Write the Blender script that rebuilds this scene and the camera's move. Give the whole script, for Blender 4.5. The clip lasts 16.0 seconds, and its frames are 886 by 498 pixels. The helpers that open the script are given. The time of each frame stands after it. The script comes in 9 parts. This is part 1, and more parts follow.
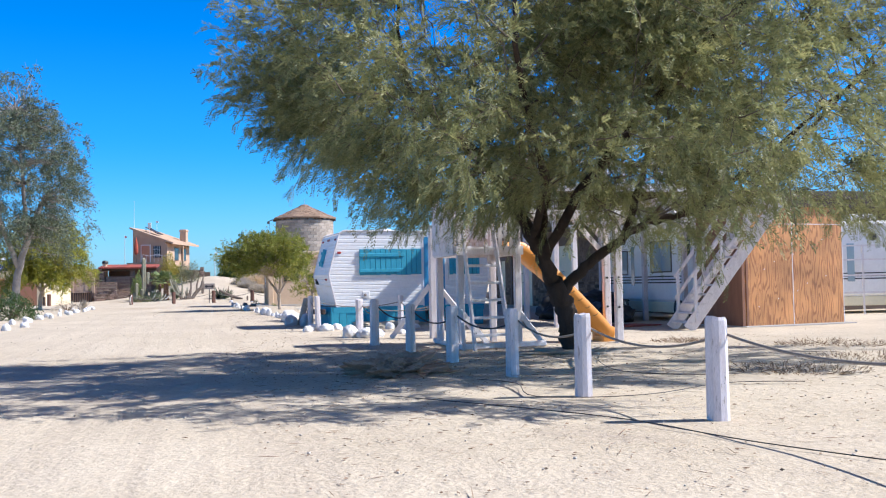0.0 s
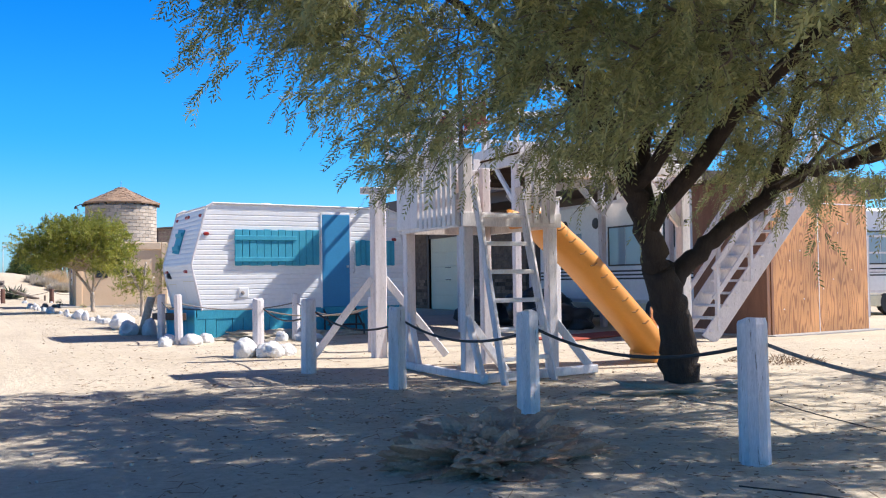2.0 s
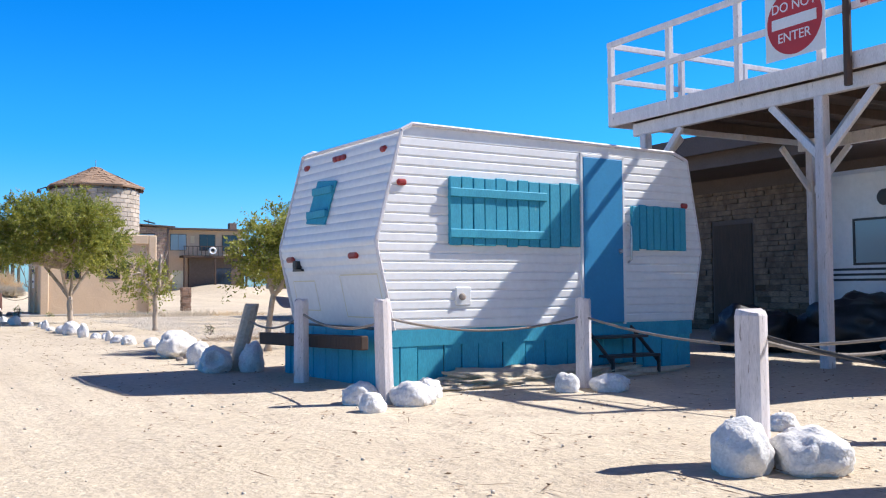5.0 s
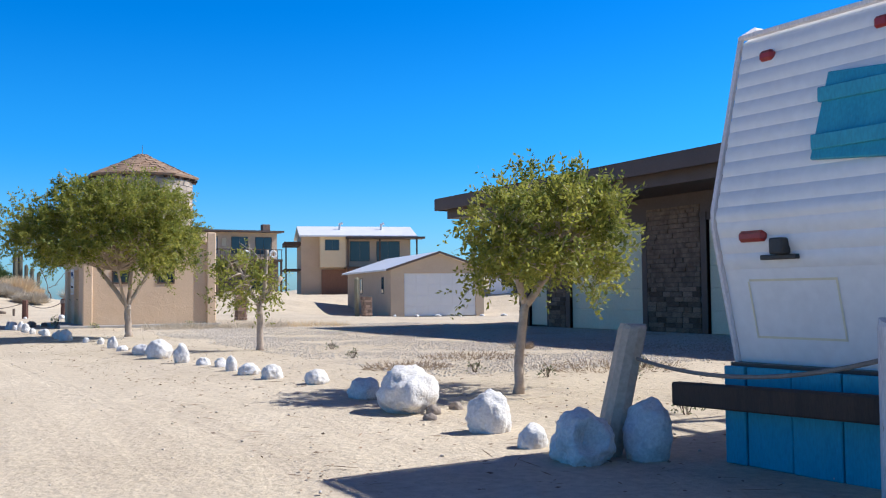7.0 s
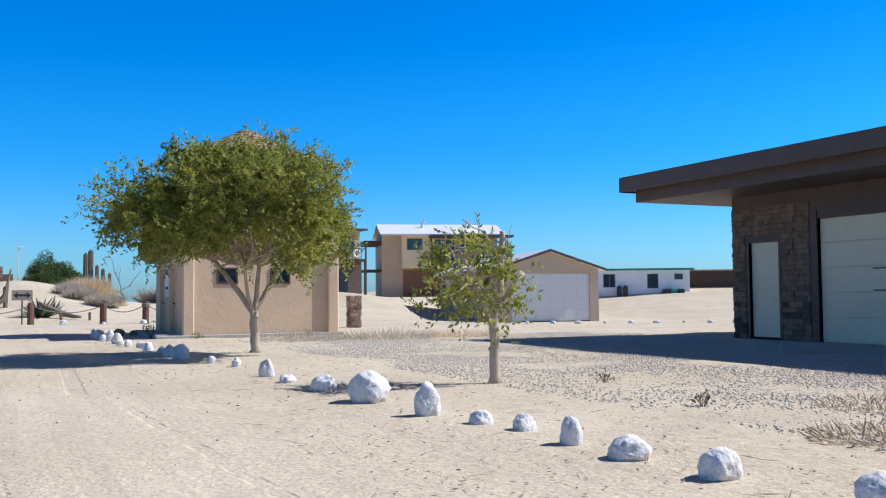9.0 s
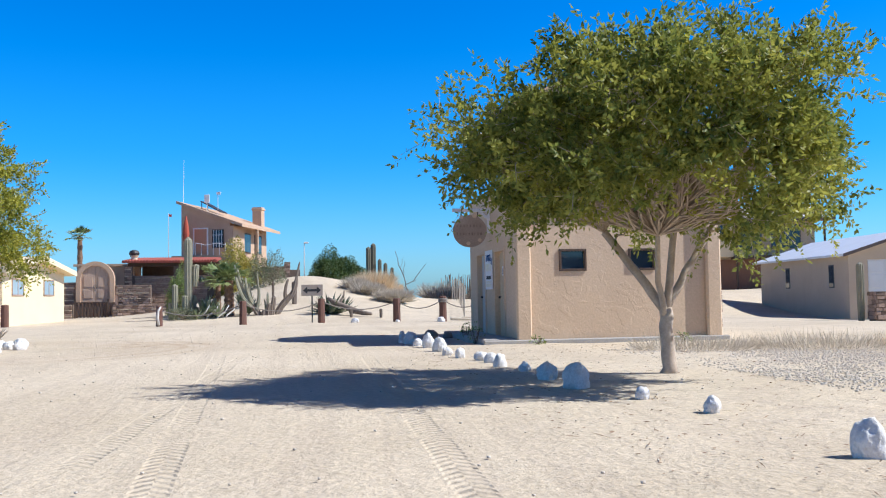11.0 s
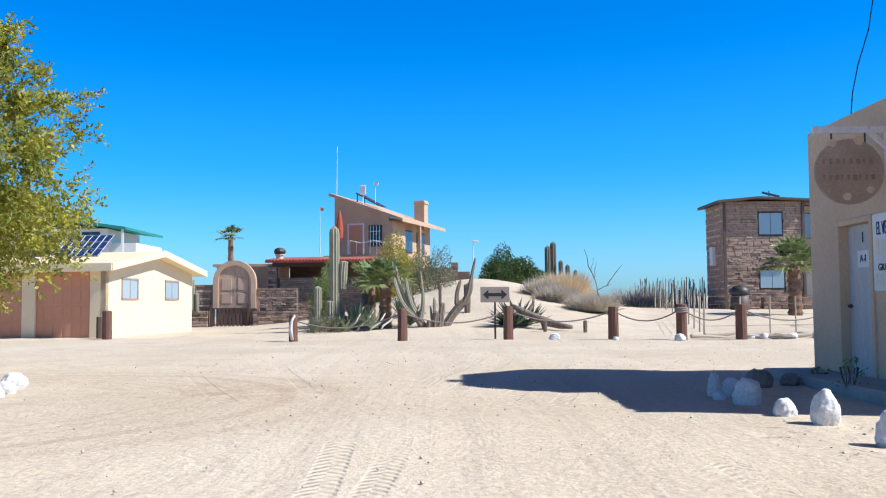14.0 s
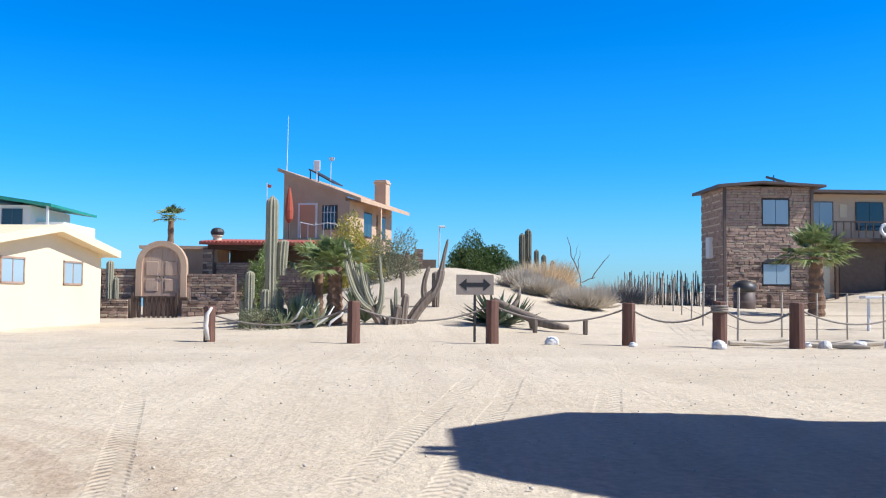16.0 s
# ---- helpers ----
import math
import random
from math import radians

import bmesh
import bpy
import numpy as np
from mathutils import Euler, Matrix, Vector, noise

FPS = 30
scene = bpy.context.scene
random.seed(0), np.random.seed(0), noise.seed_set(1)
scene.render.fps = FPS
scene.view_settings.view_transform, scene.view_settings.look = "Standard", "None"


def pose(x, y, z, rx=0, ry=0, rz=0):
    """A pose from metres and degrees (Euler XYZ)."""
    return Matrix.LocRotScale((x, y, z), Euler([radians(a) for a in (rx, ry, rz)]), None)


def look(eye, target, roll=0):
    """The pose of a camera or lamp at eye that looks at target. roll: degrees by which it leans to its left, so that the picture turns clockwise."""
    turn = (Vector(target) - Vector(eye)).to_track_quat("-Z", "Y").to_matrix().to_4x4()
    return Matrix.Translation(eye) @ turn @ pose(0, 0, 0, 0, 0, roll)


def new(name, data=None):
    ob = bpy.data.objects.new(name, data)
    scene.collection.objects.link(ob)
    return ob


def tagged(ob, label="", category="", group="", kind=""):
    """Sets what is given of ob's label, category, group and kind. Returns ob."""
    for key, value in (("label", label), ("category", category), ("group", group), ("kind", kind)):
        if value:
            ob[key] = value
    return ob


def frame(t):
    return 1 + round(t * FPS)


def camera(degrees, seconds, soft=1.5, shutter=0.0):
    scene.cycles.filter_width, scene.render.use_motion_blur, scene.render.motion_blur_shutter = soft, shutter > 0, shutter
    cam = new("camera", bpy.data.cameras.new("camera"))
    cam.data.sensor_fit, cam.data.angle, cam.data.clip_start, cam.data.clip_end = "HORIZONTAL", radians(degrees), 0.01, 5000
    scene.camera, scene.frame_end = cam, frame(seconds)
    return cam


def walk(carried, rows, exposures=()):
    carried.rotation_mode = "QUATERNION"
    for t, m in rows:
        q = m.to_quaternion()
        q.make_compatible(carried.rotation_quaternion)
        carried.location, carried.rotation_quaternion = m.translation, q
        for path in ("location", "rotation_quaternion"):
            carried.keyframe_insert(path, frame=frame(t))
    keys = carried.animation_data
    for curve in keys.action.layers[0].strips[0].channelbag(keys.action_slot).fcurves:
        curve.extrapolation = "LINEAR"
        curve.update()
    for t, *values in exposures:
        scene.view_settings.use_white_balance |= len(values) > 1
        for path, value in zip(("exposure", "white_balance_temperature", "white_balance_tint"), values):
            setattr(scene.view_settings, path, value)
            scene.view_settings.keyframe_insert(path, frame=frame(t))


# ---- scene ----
# camera and walk
cam = camera(50.6, 16.0, soft=1.15)
PATH = [
    (0, (1.776, -18.858, 1.247), (2.248, -16.916, 1.32), -1.1),
    (0.5, (1.661, -16.776, 1.199), (2.226, -14.858, 1.273), -0.6),
    (1, (1.579, -14.906, 1.213), (2.241, -13.02, 1.276), -1.4),
    (1.5, (1.407, -13.17, 1.201), (2.174, -11.323, 1.264), -0.9),
    (2, (1.402, -11.22, 1.145), (2.257, -9.413, 1.213), -0.8),
    (2.5, (1.35, -9.427, 1.166), (2.27, -7.652, 1.226), -1.5),
    (3, (1.203, -7.681, 1.144), (2.164, -5.929, 1.212), -1.1),
    (3.2, (1.144, -6.946, 1.119), (2.117, -5.199, 1.19), -1.1),
    (5.3, (0.752, 0.656, 1.044), (1.719, 2.405, 1.132), -0.4),
    (5.5, (0.725, 1.419, 1.043), (1.684, 3.172, 1.134), -0.6),
    (6, (0.611, 3.214, 1.058), (1.559, 4.973, 1.152), -0.5),
    (6.5, (0.481, 4.929, 1.069), (1.424, 6.69, 1.158), -0.6),
    (7, (0.371, 6.639, 1.084), (1.328, 8.393, 1.179), -0.6),
    (7.5, (0.29, 8.339, 1.107), (1.263, 10.083, 1.21), -0.7),
    (8, (0.265, 10.154, 1.124), (1.257, 11.887, 1.223), -0.6),
    (8.5, (0.219, 11.993, 1.136), (1.221, 13.721, 1.236), -0.6),
    (8.7, (0.219, 12.784, 1.137), (1.171, 14.543, 1.237), -0.6),
    (9, (0.219, 13.97, 1.137), (1.076, 15.774, 1.238), -0.5),
    (9.5, (0.219, 15.998, 1.13), (0.931, 17.864, 1.231), -0.6),
    (9.7, (0.211, 16.834, 1.126), (0.853, 18.725, 1.226), -0.6),
    (11.8, (0.0, 24.822, 1.048), (0.197, 26.809, 1.146), -0.9),
    (12, (-0.02, 25.596, 1.04), (0.138, 27.587, 1.138), -0.8),
    (12.5, (-0.096, 27.438, 1.014), (-0.015, 29.434, 1.112), -0.7),
    (13, (-0.159, 29.275, 1.007), (-0.127, 31.272, 1.103), -0.7),
    (13.5, (-0.267, 31.119, 0.99), (-0.26, 33.116, 1.095), -0.6),
    (14, (-0.316, 32.844, 1.07), (-0.318, 34.84, 1.188), -0.5),
    (14.5, (-0.388, 34.556, 1.093), (-0.381, 36.552, 1.216), -0.3),
    (15, (-0.411, 36.237, 1.065), (-0.382, 38.233, 1.185), -0.1),
    (15.5, (-0.43, 37.919, 1.066), (-0.377, 39.915, 1.17), 0.3),
    (16, (-0.429, 39.556, 1.064), (-0.348, 41.551, 1.166), 0.5),
]
# the phone camera opens up under the tree and settles again
EXPOSURES = [(0, 0.53, 5550, 13), (1.0, 0.59, 5800, 13), (1.5, 0.63, 5800, 13), (2.2, 0.68, 5980, 13), (3.0, 0.78, 6080, 13), (4.2, 0.73, 5950, 13), (5.5, 0.51, 5750, 12), (7.0, 0.32, 5680, 11), (9.5, 0.24, 5520, 10), (12.0, 0.49, 5600, 10), (14.5, 0.47, 5600, 10), (16.0, 0.46, 5620, 10)]
walk(cam, [(t, look(eye, target, roll)) for t, eye, target, roll in PATH], EXPOSURES)

# world and sun: clear winter morning, sun low over the right-hand side
SUN = Vector((0.969 * math.cos(radians(44.6)), -0.245 * math.cos(radians(44.6)), math.sin(radians(44.6)))).normalized()
world = bpy.data.worlds.new("sky")
scene.world = world
world.use_nodes = True
wn = world.node_tree.nodes
wl = world.node_tree.links
for nd in list(wn):
    wn.remove(nd)
w_out = wn.new("ShaderNodeOutputWorld")
w_bg = wn.new("ShaderNodeBackground")
w_sky = wn.new("ShaderNodeTexSky")
w_sky.sky_type = "NISHITA"
w_sky.sun_disc = False
w_sky.sun_elevation = radians(44.6)
w_sky.sun_rotation = math.atan2(SUN.x, SUN.y)
w_sky.air_density = 1.0
w_sky.dust_density = 0.7
w_sky.ozone_density = 5.0
w_sat = wn.new("ShaderNodeHueSaturation")
w_sat.inputs["Saturation"].default_value = 1.08
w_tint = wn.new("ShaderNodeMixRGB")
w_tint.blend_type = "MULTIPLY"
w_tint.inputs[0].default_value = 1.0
w_bg.inputs["Strength"].default_value = 0.135
# tint by height: pale horizon, vivid blue; unseen zenith dimmed, greyed to neutralise shadows
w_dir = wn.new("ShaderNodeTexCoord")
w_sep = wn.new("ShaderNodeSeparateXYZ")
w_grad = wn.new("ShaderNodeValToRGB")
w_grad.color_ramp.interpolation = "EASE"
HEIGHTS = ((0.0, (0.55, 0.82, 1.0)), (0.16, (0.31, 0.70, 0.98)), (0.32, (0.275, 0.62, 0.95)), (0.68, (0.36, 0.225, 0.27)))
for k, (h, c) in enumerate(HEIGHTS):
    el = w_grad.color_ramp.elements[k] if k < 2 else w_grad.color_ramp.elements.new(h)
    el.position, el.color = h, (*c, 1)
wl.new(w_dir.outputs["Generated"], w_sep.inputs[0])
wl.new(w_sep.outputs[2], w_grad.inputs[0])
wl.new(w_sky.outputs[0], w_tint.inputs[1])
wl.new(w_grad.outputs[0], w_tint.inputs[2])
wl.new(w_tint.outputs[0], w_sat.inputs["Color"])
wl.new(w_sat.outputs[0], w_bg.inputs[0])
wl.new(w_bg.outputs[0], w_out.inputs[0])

sun_data = bpy.data.lights.new("sun", "SUN")
sun_data.energy = 5.0
sun_data.angle = radians(0.5)
sun_data.color = (1.0, 0.92, 0.80)
sun = new("sun", sun_data)
sun.matrix_world = look(SUN * 60, (0, 0, 0))


# ---- materials ----
def mat(name, c1, c2=None, rough=0.8, scale=6.0, fine=60.0, bump=0.2, dist=0.01, metal=0.0, c3=None, spots=0.62, stretch=(1, 1, 1), rand=0.0, spec=0.5, fine_amount=0.35, trowel=0.0):
    """Two-scale surface: broad stains c1..c2, fine grain, optional worn patches c3 and relief."""
    m = bpy.data.materials.new(name)
    m.use_nodes = True
    nt = m.node_tree
    n, ln = nt.nodes, nt.links
    b = n["Principled BSDF"]
    b.inputs["Roughness"].default_value = rough
    b.inputs["Metallic"].default_value = metal
    b.inputs["Specular IOR Level"].default_value = spec
    c2 = c2 or tuple(v * 0.75 for v in c1)
    tc = n.new("ShaderNodeTexCoord")
    mp = n.new("ShaderNodeMapping")
    mp.inputs["Scale"].default_value = stretch
    ln.new(tc.outputs["Object"], mp.inputs["Vector"])
    info = n.new("ShaderNodeObjectInfo")
    off = n.new("ShaderNodeVectorMath")
    off.operation = "ADD"
    rs = n.new("ShaderNodeVectorMath")
    rs.operation = "SCALE"
    rs.inputs[0].default_value = (17, 31, 23)
    ln.new(info.outputs["Random"], rs.inputs["Scale"])
    ln.new(mp.outputs[0], off.inputs[0])
    ln.new(rs.outputs[0], off.inputs[1])
    big = n.new("ShaderNodeTexNoise")
    big.inputs["Scale"].default_value = scale
    big.inputs["Detail"].default_value = 6
    big.inputs["Roughness"].default_value = 0.6
    ln.new(off.outputs[0], big.inputs["Vector"])
    small = n.new("ShaderNodeTexNoise")
    small.inputs["Scale"].default_value = fine
    small.inputs["Detail"].default_value = 4
    ln.new(off.outputs[0], small.inputs["Vector"])
    ramp = n.new("ShaderNodeMapRange")
    ramp.inputs[1].default_value, ramp.inputs[2].default_value = 0.32, 0.68
    ln.new(big.outputs["Fac"], ramp.inputs[0])
    mix = n.new("ShaderNodeMixRGB")
    mix.inputs[1].default_value = (*c1, 1)
    mix.inputs[2].default_value = (*c2, 1)
    ln.new(ramp.outputs[0], mix.inputs[0])
    colour = mix.outputs[0]
    if c3:
        wear = n.new("ShaderNodeTexNoise")
        wear.inputs["Scale"].default_value = scale * 2.7
        wear.inputs["Detail"].default_value = 8
        wear.inputs["Roughness"].default_value = 0.7
        ln.new(off.outputs[0], wear.inputs["Vector"])
        wr = n.new("ShaderNodeMapRange")
        wr.inputs[1].default_value, wr.inputs[2].default_value = spots, spots + 0.06
        ln.new(wear.outputs["Fac"], wr.inputs[0])
        mix3 = n.new("ShaderNodeMixRGB")
        mix3.inputs[2].default_value = (*c3, 1)
        ln.new(wr.outputs[0], mix3.inputs[0])
        ln.new(colour, mix3.inputs[1])
        colour = mix3.outputs[0]
    grain = n.new("ShaderNodeMixRGB")
    grain.blend_type = "MULTIPLY"
    grain.inputs[0].default_value = fine_amount
    gr = n.new("ShaderNodeMapRange")
    gr.inputs[1].default_value, gr.inputs[2].default_value = 0.3, 0.7
    gr.inputs[3].default_value, gr.inputs[4].default_value = 0.55, 1.25
    ln.new(small.outputs["Fac"], gr.inputs[0])
    ln.new(colour, grain.inputs[1])
    ln.new(gr.outputs[0], grain.inputs[2])
    colour = grain.outputs[0]
    if rand:
        hv = n.new("ShaderNodeHueSaturation")
        vr = n.new("ShaderNodeMapRange")
        vr.inputs[3].default_value, vr.inputs[4].default_value = 1 - rand, 1 + rand
        ln.new(info.outputs["Random"], vr.inputs[0])
        ln.new(vr.outputs[0], hv.inputs["Value"])
        ln.new(colour, hv.inputs["Color"])
        colour = hv.outputs[0]
    ln.new(colour, b.inputs["Base Color"])
    if bump:
        add = n.new("ShaderNodeMath")
        add.operation = "MULTIPLY_ADD"
        add.inputs[1].default_value = 0.5
        ln.new(small.outputs["Fac"], add.inputs[0])
        ln.new(big.outputs["Fac"], add.inputs[2])
        height = add.outputs[0]
        if trowel:
            # lifted trowel strokes left standing in the plaster
            sw = n.new("ShaderNodeTexNoise")
            sw.inputs["Scale"].default_value = trowel
            sw.inputs["Detail"].default_value = 3
            sw.inputs["Distortion"].default_value = 1.2
            ln.new(off.outputs[0], sw.inputs["Vector"])
            sr = n.new("ShaderNodeMapRange")
            sr.inputs[1].default_value, sr.inputs[2].default_value = 0.52, 0.58
            sr.inputs[4].default_value = 0.4
            ln.new(sw.outputs["Fac"], sr.inputs[0])
            a2 = n.new("ShaderNodeMath")
            a2.operation = "ADD"
            ln.new(height, a2.inputs[0])
            ln.new(sr.outputs[0], a2.inputs[1])
            height = a2.outputs[0]
        bm_ = n.new("ShaderNodeBump")
        bm_.inputs["Strength"].default_value = bump
        bm_.inputs["Distance"].default_value = dist
        ln.new(height, bm_.inputs["Height"])
        ln.new(bm_.outputs[0], b.inputs["Normal"])
    return m


def grain_mat(name, light, dark, rough=0.5):
    """Plywood face: dark growth rings drawn out along the sheet."""
    m = bpy.data.materials.new(name)
    m.use_nodes = True
    n, ln = m.node_tree.nodes, m.node_tree.links
    b = n["Principled BSDF"]
    b.inputs["Roughness"].default_value = rough
    tc = n.new("ShaderNodeTexCoord")
    mp = n.new("ShaderNodeMapping")
    mp.inputs["Scale"].default_value = (1.0, 1.0, 0.13)
    ln.new(tc.outputs["Object"], mp.inputs[0])
    field = n.new("ShaderNodeTexNoise")
    field.inputs["Scale"].default_value = 3.0
    field.inputs["Detail"].default_value = 2
    ln.new(mp.outputs[0], field.inputs["Vector"])
    rings = n.new("ShaderNodeMath")
    rings.operation = "MULTIPLY"
    rings.inputs[1].default_value = 95.0
    ln.new(field.outputs["Fac"], rings.inputs[0])
    wave = n.new("ShaderNodeMath")
    wave.operation = "SINE"
    ln.new(rings.outputs[0], wave.inputs[0])
    line = n.new("ShaderNodeMapRange")
    line.inputs[1].default_value, line.inputs[2].default_value = 0.1, 0.9
    line.inputs[3].default_value, line.inputs[4].default_value = 0.0, 0.8
    ln.new(wave.outputs[0], line.inputs[0])
    stain = n.new("ShaderNodeTexNoise")
    stain.inputs["Scale"].default_value = 1.1
    stain.inputs["Detail"].default_value = 5
    ln.new(tc.outputs["Object"], stain.inputs["Vector"])
    sm = n.new("ShaderNodeMapRange")
    sm.inputs[1].default_value, sm.inputs[2].default_value = 0.3, 0.7
    sm.inputs[3].default_value, sm.inputs[4].default_value = 0.7, 1.2
    ln.new(stain.outputs["Fac"], sm.inputs[0])
    mix = n.new("ShaderNodeMixRGB")
    mix.inputs[1].default_value, mix.inputs[2].default_value = (*light, 1), (*dark, 1)
    ln.new(line.outputs[0], mix.inputs[0])
    mul = n.new("ShaderNodeMixRGB")
    mul.blend_type = "MULTIPLY"
    mul.inputs[0].default_value = 1.0
    ln.new(mix.outputs[0], mul.inputs[1])
    ln.new(sm.outputs[0], mul.inputs[2])
    ln.new(mul.outputs[0], b.inputs["Base Color"])
    return m


def leaf_mat(name, c1, c2, rough=0.5, trans=0.35, patch=1.3, spec=0.4):
    """Leaves vary leaf by leaf and patch by patch, and let some light through."""
    m = bpy.data.materials.new(name)
    m.use_nodes = True
    nt = m.node_tree
    n, ln = nt.nodes, nt.links
    b = n["Principled BSDF"]
    b.inputs["Roughness"].default_value = rough
    b.inputs["Specular IOR Level"].default_value = spec
    geo = n.new("ShaderNodeNewGeometry")
    tc = n.new("ShaderNodeTexCoord")
    ns = n.new("ShaderNodeTexNoise")
    ns.inputs["Scale"].default_value = patch
    ns.inputs["Detail"].default_value = 3
    ln.new(tc.outputs["Object"], ns.inputs["Vector"])
    av = n.new("ShaderNodeMath")
    av.operation = "MULTIPLY_ADD"
    av.inputs[1].default_value = 0.5
    ln.new(geo.outputs["Random Per Island"], av.inputs[0])
    mr = n.new("ShaderNodeMapRange")
    mr.inputs[1].default_value, mr.inputs[2].default_value = 0.35, 0.65
    mr.inputs[3].default_value, mr.inputs[4].default_value = 0.0, 0.5
    ln.new(ns.outputs["Fac"], mr.inputs[0])
    ln.new(mr.outputs[0], av.inputs[2])
    mix = n.new("ShaderNodeMixRGB")
    mix.inputs[1].default_value, mix.inputs[2].default_value = (*c1, 1), (*c2, 1)
    ln.new(av.outputs[0], mix.inputs[0])
    ln.new(mix.outputs[0], b.inputs["Base Color"])
    tr = n.new("ShaderNodeBsdfTranslucent")
    ln.new(mix.outputs[0], tr.inputs["Color"])
    ms = n.new("ShaderNodeMixShader")
    ms.inputs[0].default_value = trans
    ln.new(b.outputs[0], ms.inputs[1])
    ln.new(tr.outputs[0], ms.inputs[2])
    ln.new(ms.outputs[0], n["Material Output"].inputs["Surface"])
    return m


def glass_mat(name, tint=(0.03, 0.05, 0.07), rough=0.04):
    m = bpy.data.materials.new(name)
    m.use_nodes = True
    b = m.node_tree.nodes["Principled BSDF"]
    b.inputs["Base Color"].default_value = (*tint, 1)
    b.inputs["Roughness"].default_value = rough
    b.inputs["Specular IOR Level"].default_value = 0.5
    b.inputs["Coat Weight"].default_value = 0.25
    b.inputs["Coat Roughness"].default_value = 0.02
    return m


SAND = mat("sand", (0.47, 0.40, 0.31), (0.40, 0.335, 0.255), 0.95, 0.35, 25, 0.5, 0.03, spec=0.15)
WHITE_WOOD = mat("white_painted_wood", (0.83, 0.78, 0.76), (0.70, 0.65, 0.63), 0.7, 3, 40, 0.3, 0.006, c3=(0.33, 0.28, 0.24), spots=0.63, stretch=(3, 3, 0.6))
PINK_WOOD = mat("faded_white_post_paint", (0.78, 0.72, 0.71), (0.62, 0.56, 0.54), 0.75, 4, 50, 0.4, 0.008, c3=(0.30, 0.25, 0.21), spots=0.6, stretch=(4, 4, 0.5), rand=0.08)
WHITE_METAL = mat("white_trailer_siding", (0.86, 0.85, 0.83), (0.80, 0.79, 0.77), 0.45, 1.2, 14, 0.05, 0.002, fine_amount=0.1, c3=(0.6, 0.57, 0.52), spots=0.7)
BLUE = mat("turquoise_paint", (0.04, 0.31, 0.44), (0.055, 0.37, 0.50), 0.65, 3, 40, 0.25, 0.004, c3=(0.2, 0.42, 0.48), spots=0.66, stretch=(2, 2, 0.6))
BLUE_DOOR = mat("blue_door_paint", (0.03, 0.23, 0.45), (0.035, 0.25, 0.48), 0.5, 2, 30, 0.05, 0.002, fine_amount=0.12)
RED_LENS = mat("red_plastic_lens", (0.35, 0.03, 0.02), (0.28, 0.025, 0.02), 0.3, 8, 60, 0.05, 0.002)
DARK_METAL = mat("dark_metal", (0.03, 0.03, 0.03), (0.05, 0.045, 0.04), 0.5, 8, 60, 0.1, 0.003)
CHROME = mat("worn_chrome", (0.6, 0.6, 0.6), (0.5, 0.5, 0.5), 0.3, 8, 60, 0.05, 0.002, metal=1.0)
OLD_WOOD = mat("weathered_brown_timber", (0.10, 0.062, 0.042), (0.07, 0.045, 0.032), 0.85, 4, 50, 0.5, 0.01, stretch=(4, 4, 0.5), rand=0.15)
STUCCO = mat("tan_stucco", (0.70, 0.53, 0.36), (0.64, 0.475, 0.32), 0.95, 1.2, 22, 0.45, 0.012, spec=0.2, c3=(0.53, 0.41, 0.30), spots=0.66, fine_amount=0.2, trowel=2.6)
BLOCKM = mat("grey_concrete_block", (0.50, 0.42, 0.335), (0.40, 0.335, 0.265), 0.95, 2, 40, 0.4, 0.008, rand=0.16, spec=0.2, c3=(0.5, 0.45, 0.38), spots=0.6)
MORTAR = mat("pale_mortar", (0.45, 0.42, 0.38), (0.38, 0.36, 0.33), 0.95, 3, 50, 0.3, 0.006, spec=0.2)
BROWN_PAINT = mat("dark_brown_fascia_paint", (0.115, 0.08, 0.064), (0.095, 0.066, 0.052), 0.6, 1.5, 25, 0.1, 0.004)
STONE = mat("brown_ledge_stone", (0.37, 0.26, 0.195), (0.23, 0.16, 0.12), 0.9, 5, 40, 0.6, 0.012, rand=0.45, spec=0.25)
# Garage stone: browner and mottled, and darkened to hold the shade under the eaves
STONE_DARK = mat("brown_ledge_stone_shade_tone", (0.27, 0.185, 0.125), (0.13, 0.088, 0.062), 0.9, 5, 40, 0.6, 0.012, rand=0.6, spec=0.25, c3=(0.36, 0.29, 0.2), spots=0.62)
CREAM = mat("cream_stucco", (0.78, 0.645, 0.43), (0.74, 0.605, 0.395), 0.92, 0.8, 30, 0.25, 0.006, fine_amount=0.12, spec=0.2)
PEACH = mat("peach_stucco", (0.57, 0.40, 0.27), (0.47, 0.32, 0.21), 0.92, 0.8, 30, 0.25, 0.006, fine_amount=0.22, spec=0.2, c3=(0.40, 0.28, 0.19), spots=0.66)
TERRA_DOOR = mat("terracotta_garage_door_paint", (0.57, 0.275, 0.15), (0.52, 0.245, 0.135), 0.6, 1, 30, 0.05, 0.003, fine_amount=0.12)
WORN_LETTER = mat("worn_sign_letter_paint", (0.26, 0.18, 0.13), (0.34, 0.25, 0.18), 0.9, 8, 60, 0.3)
ROCKW = mat("white_painted_rock", (0.80, 0.785, 0.76), (0.68, 0.655, 0.62), 0.9, 9, 45, 0.6, 0.03, c3=(0.40, 0.34, 0.28), spots=0.66, spec=0.2)
BOLLARD = mat("red_brown_bollard_stain", (0.17, 0.08, 0.052), (0.11, 0.052, 0.036), 0.8, 4, 50, 0.5, 0.01, stretch=(4, 4, 0.5), rand=0.12)
GATE_WOOD = mat("sun_bleached_gate_wood", (0.56, 0.40, 0.285), (0.45, 0.31, 0.215), 0.85, 4, 40, 0.4, 0.006, stretch=(4, 4, 0.5))
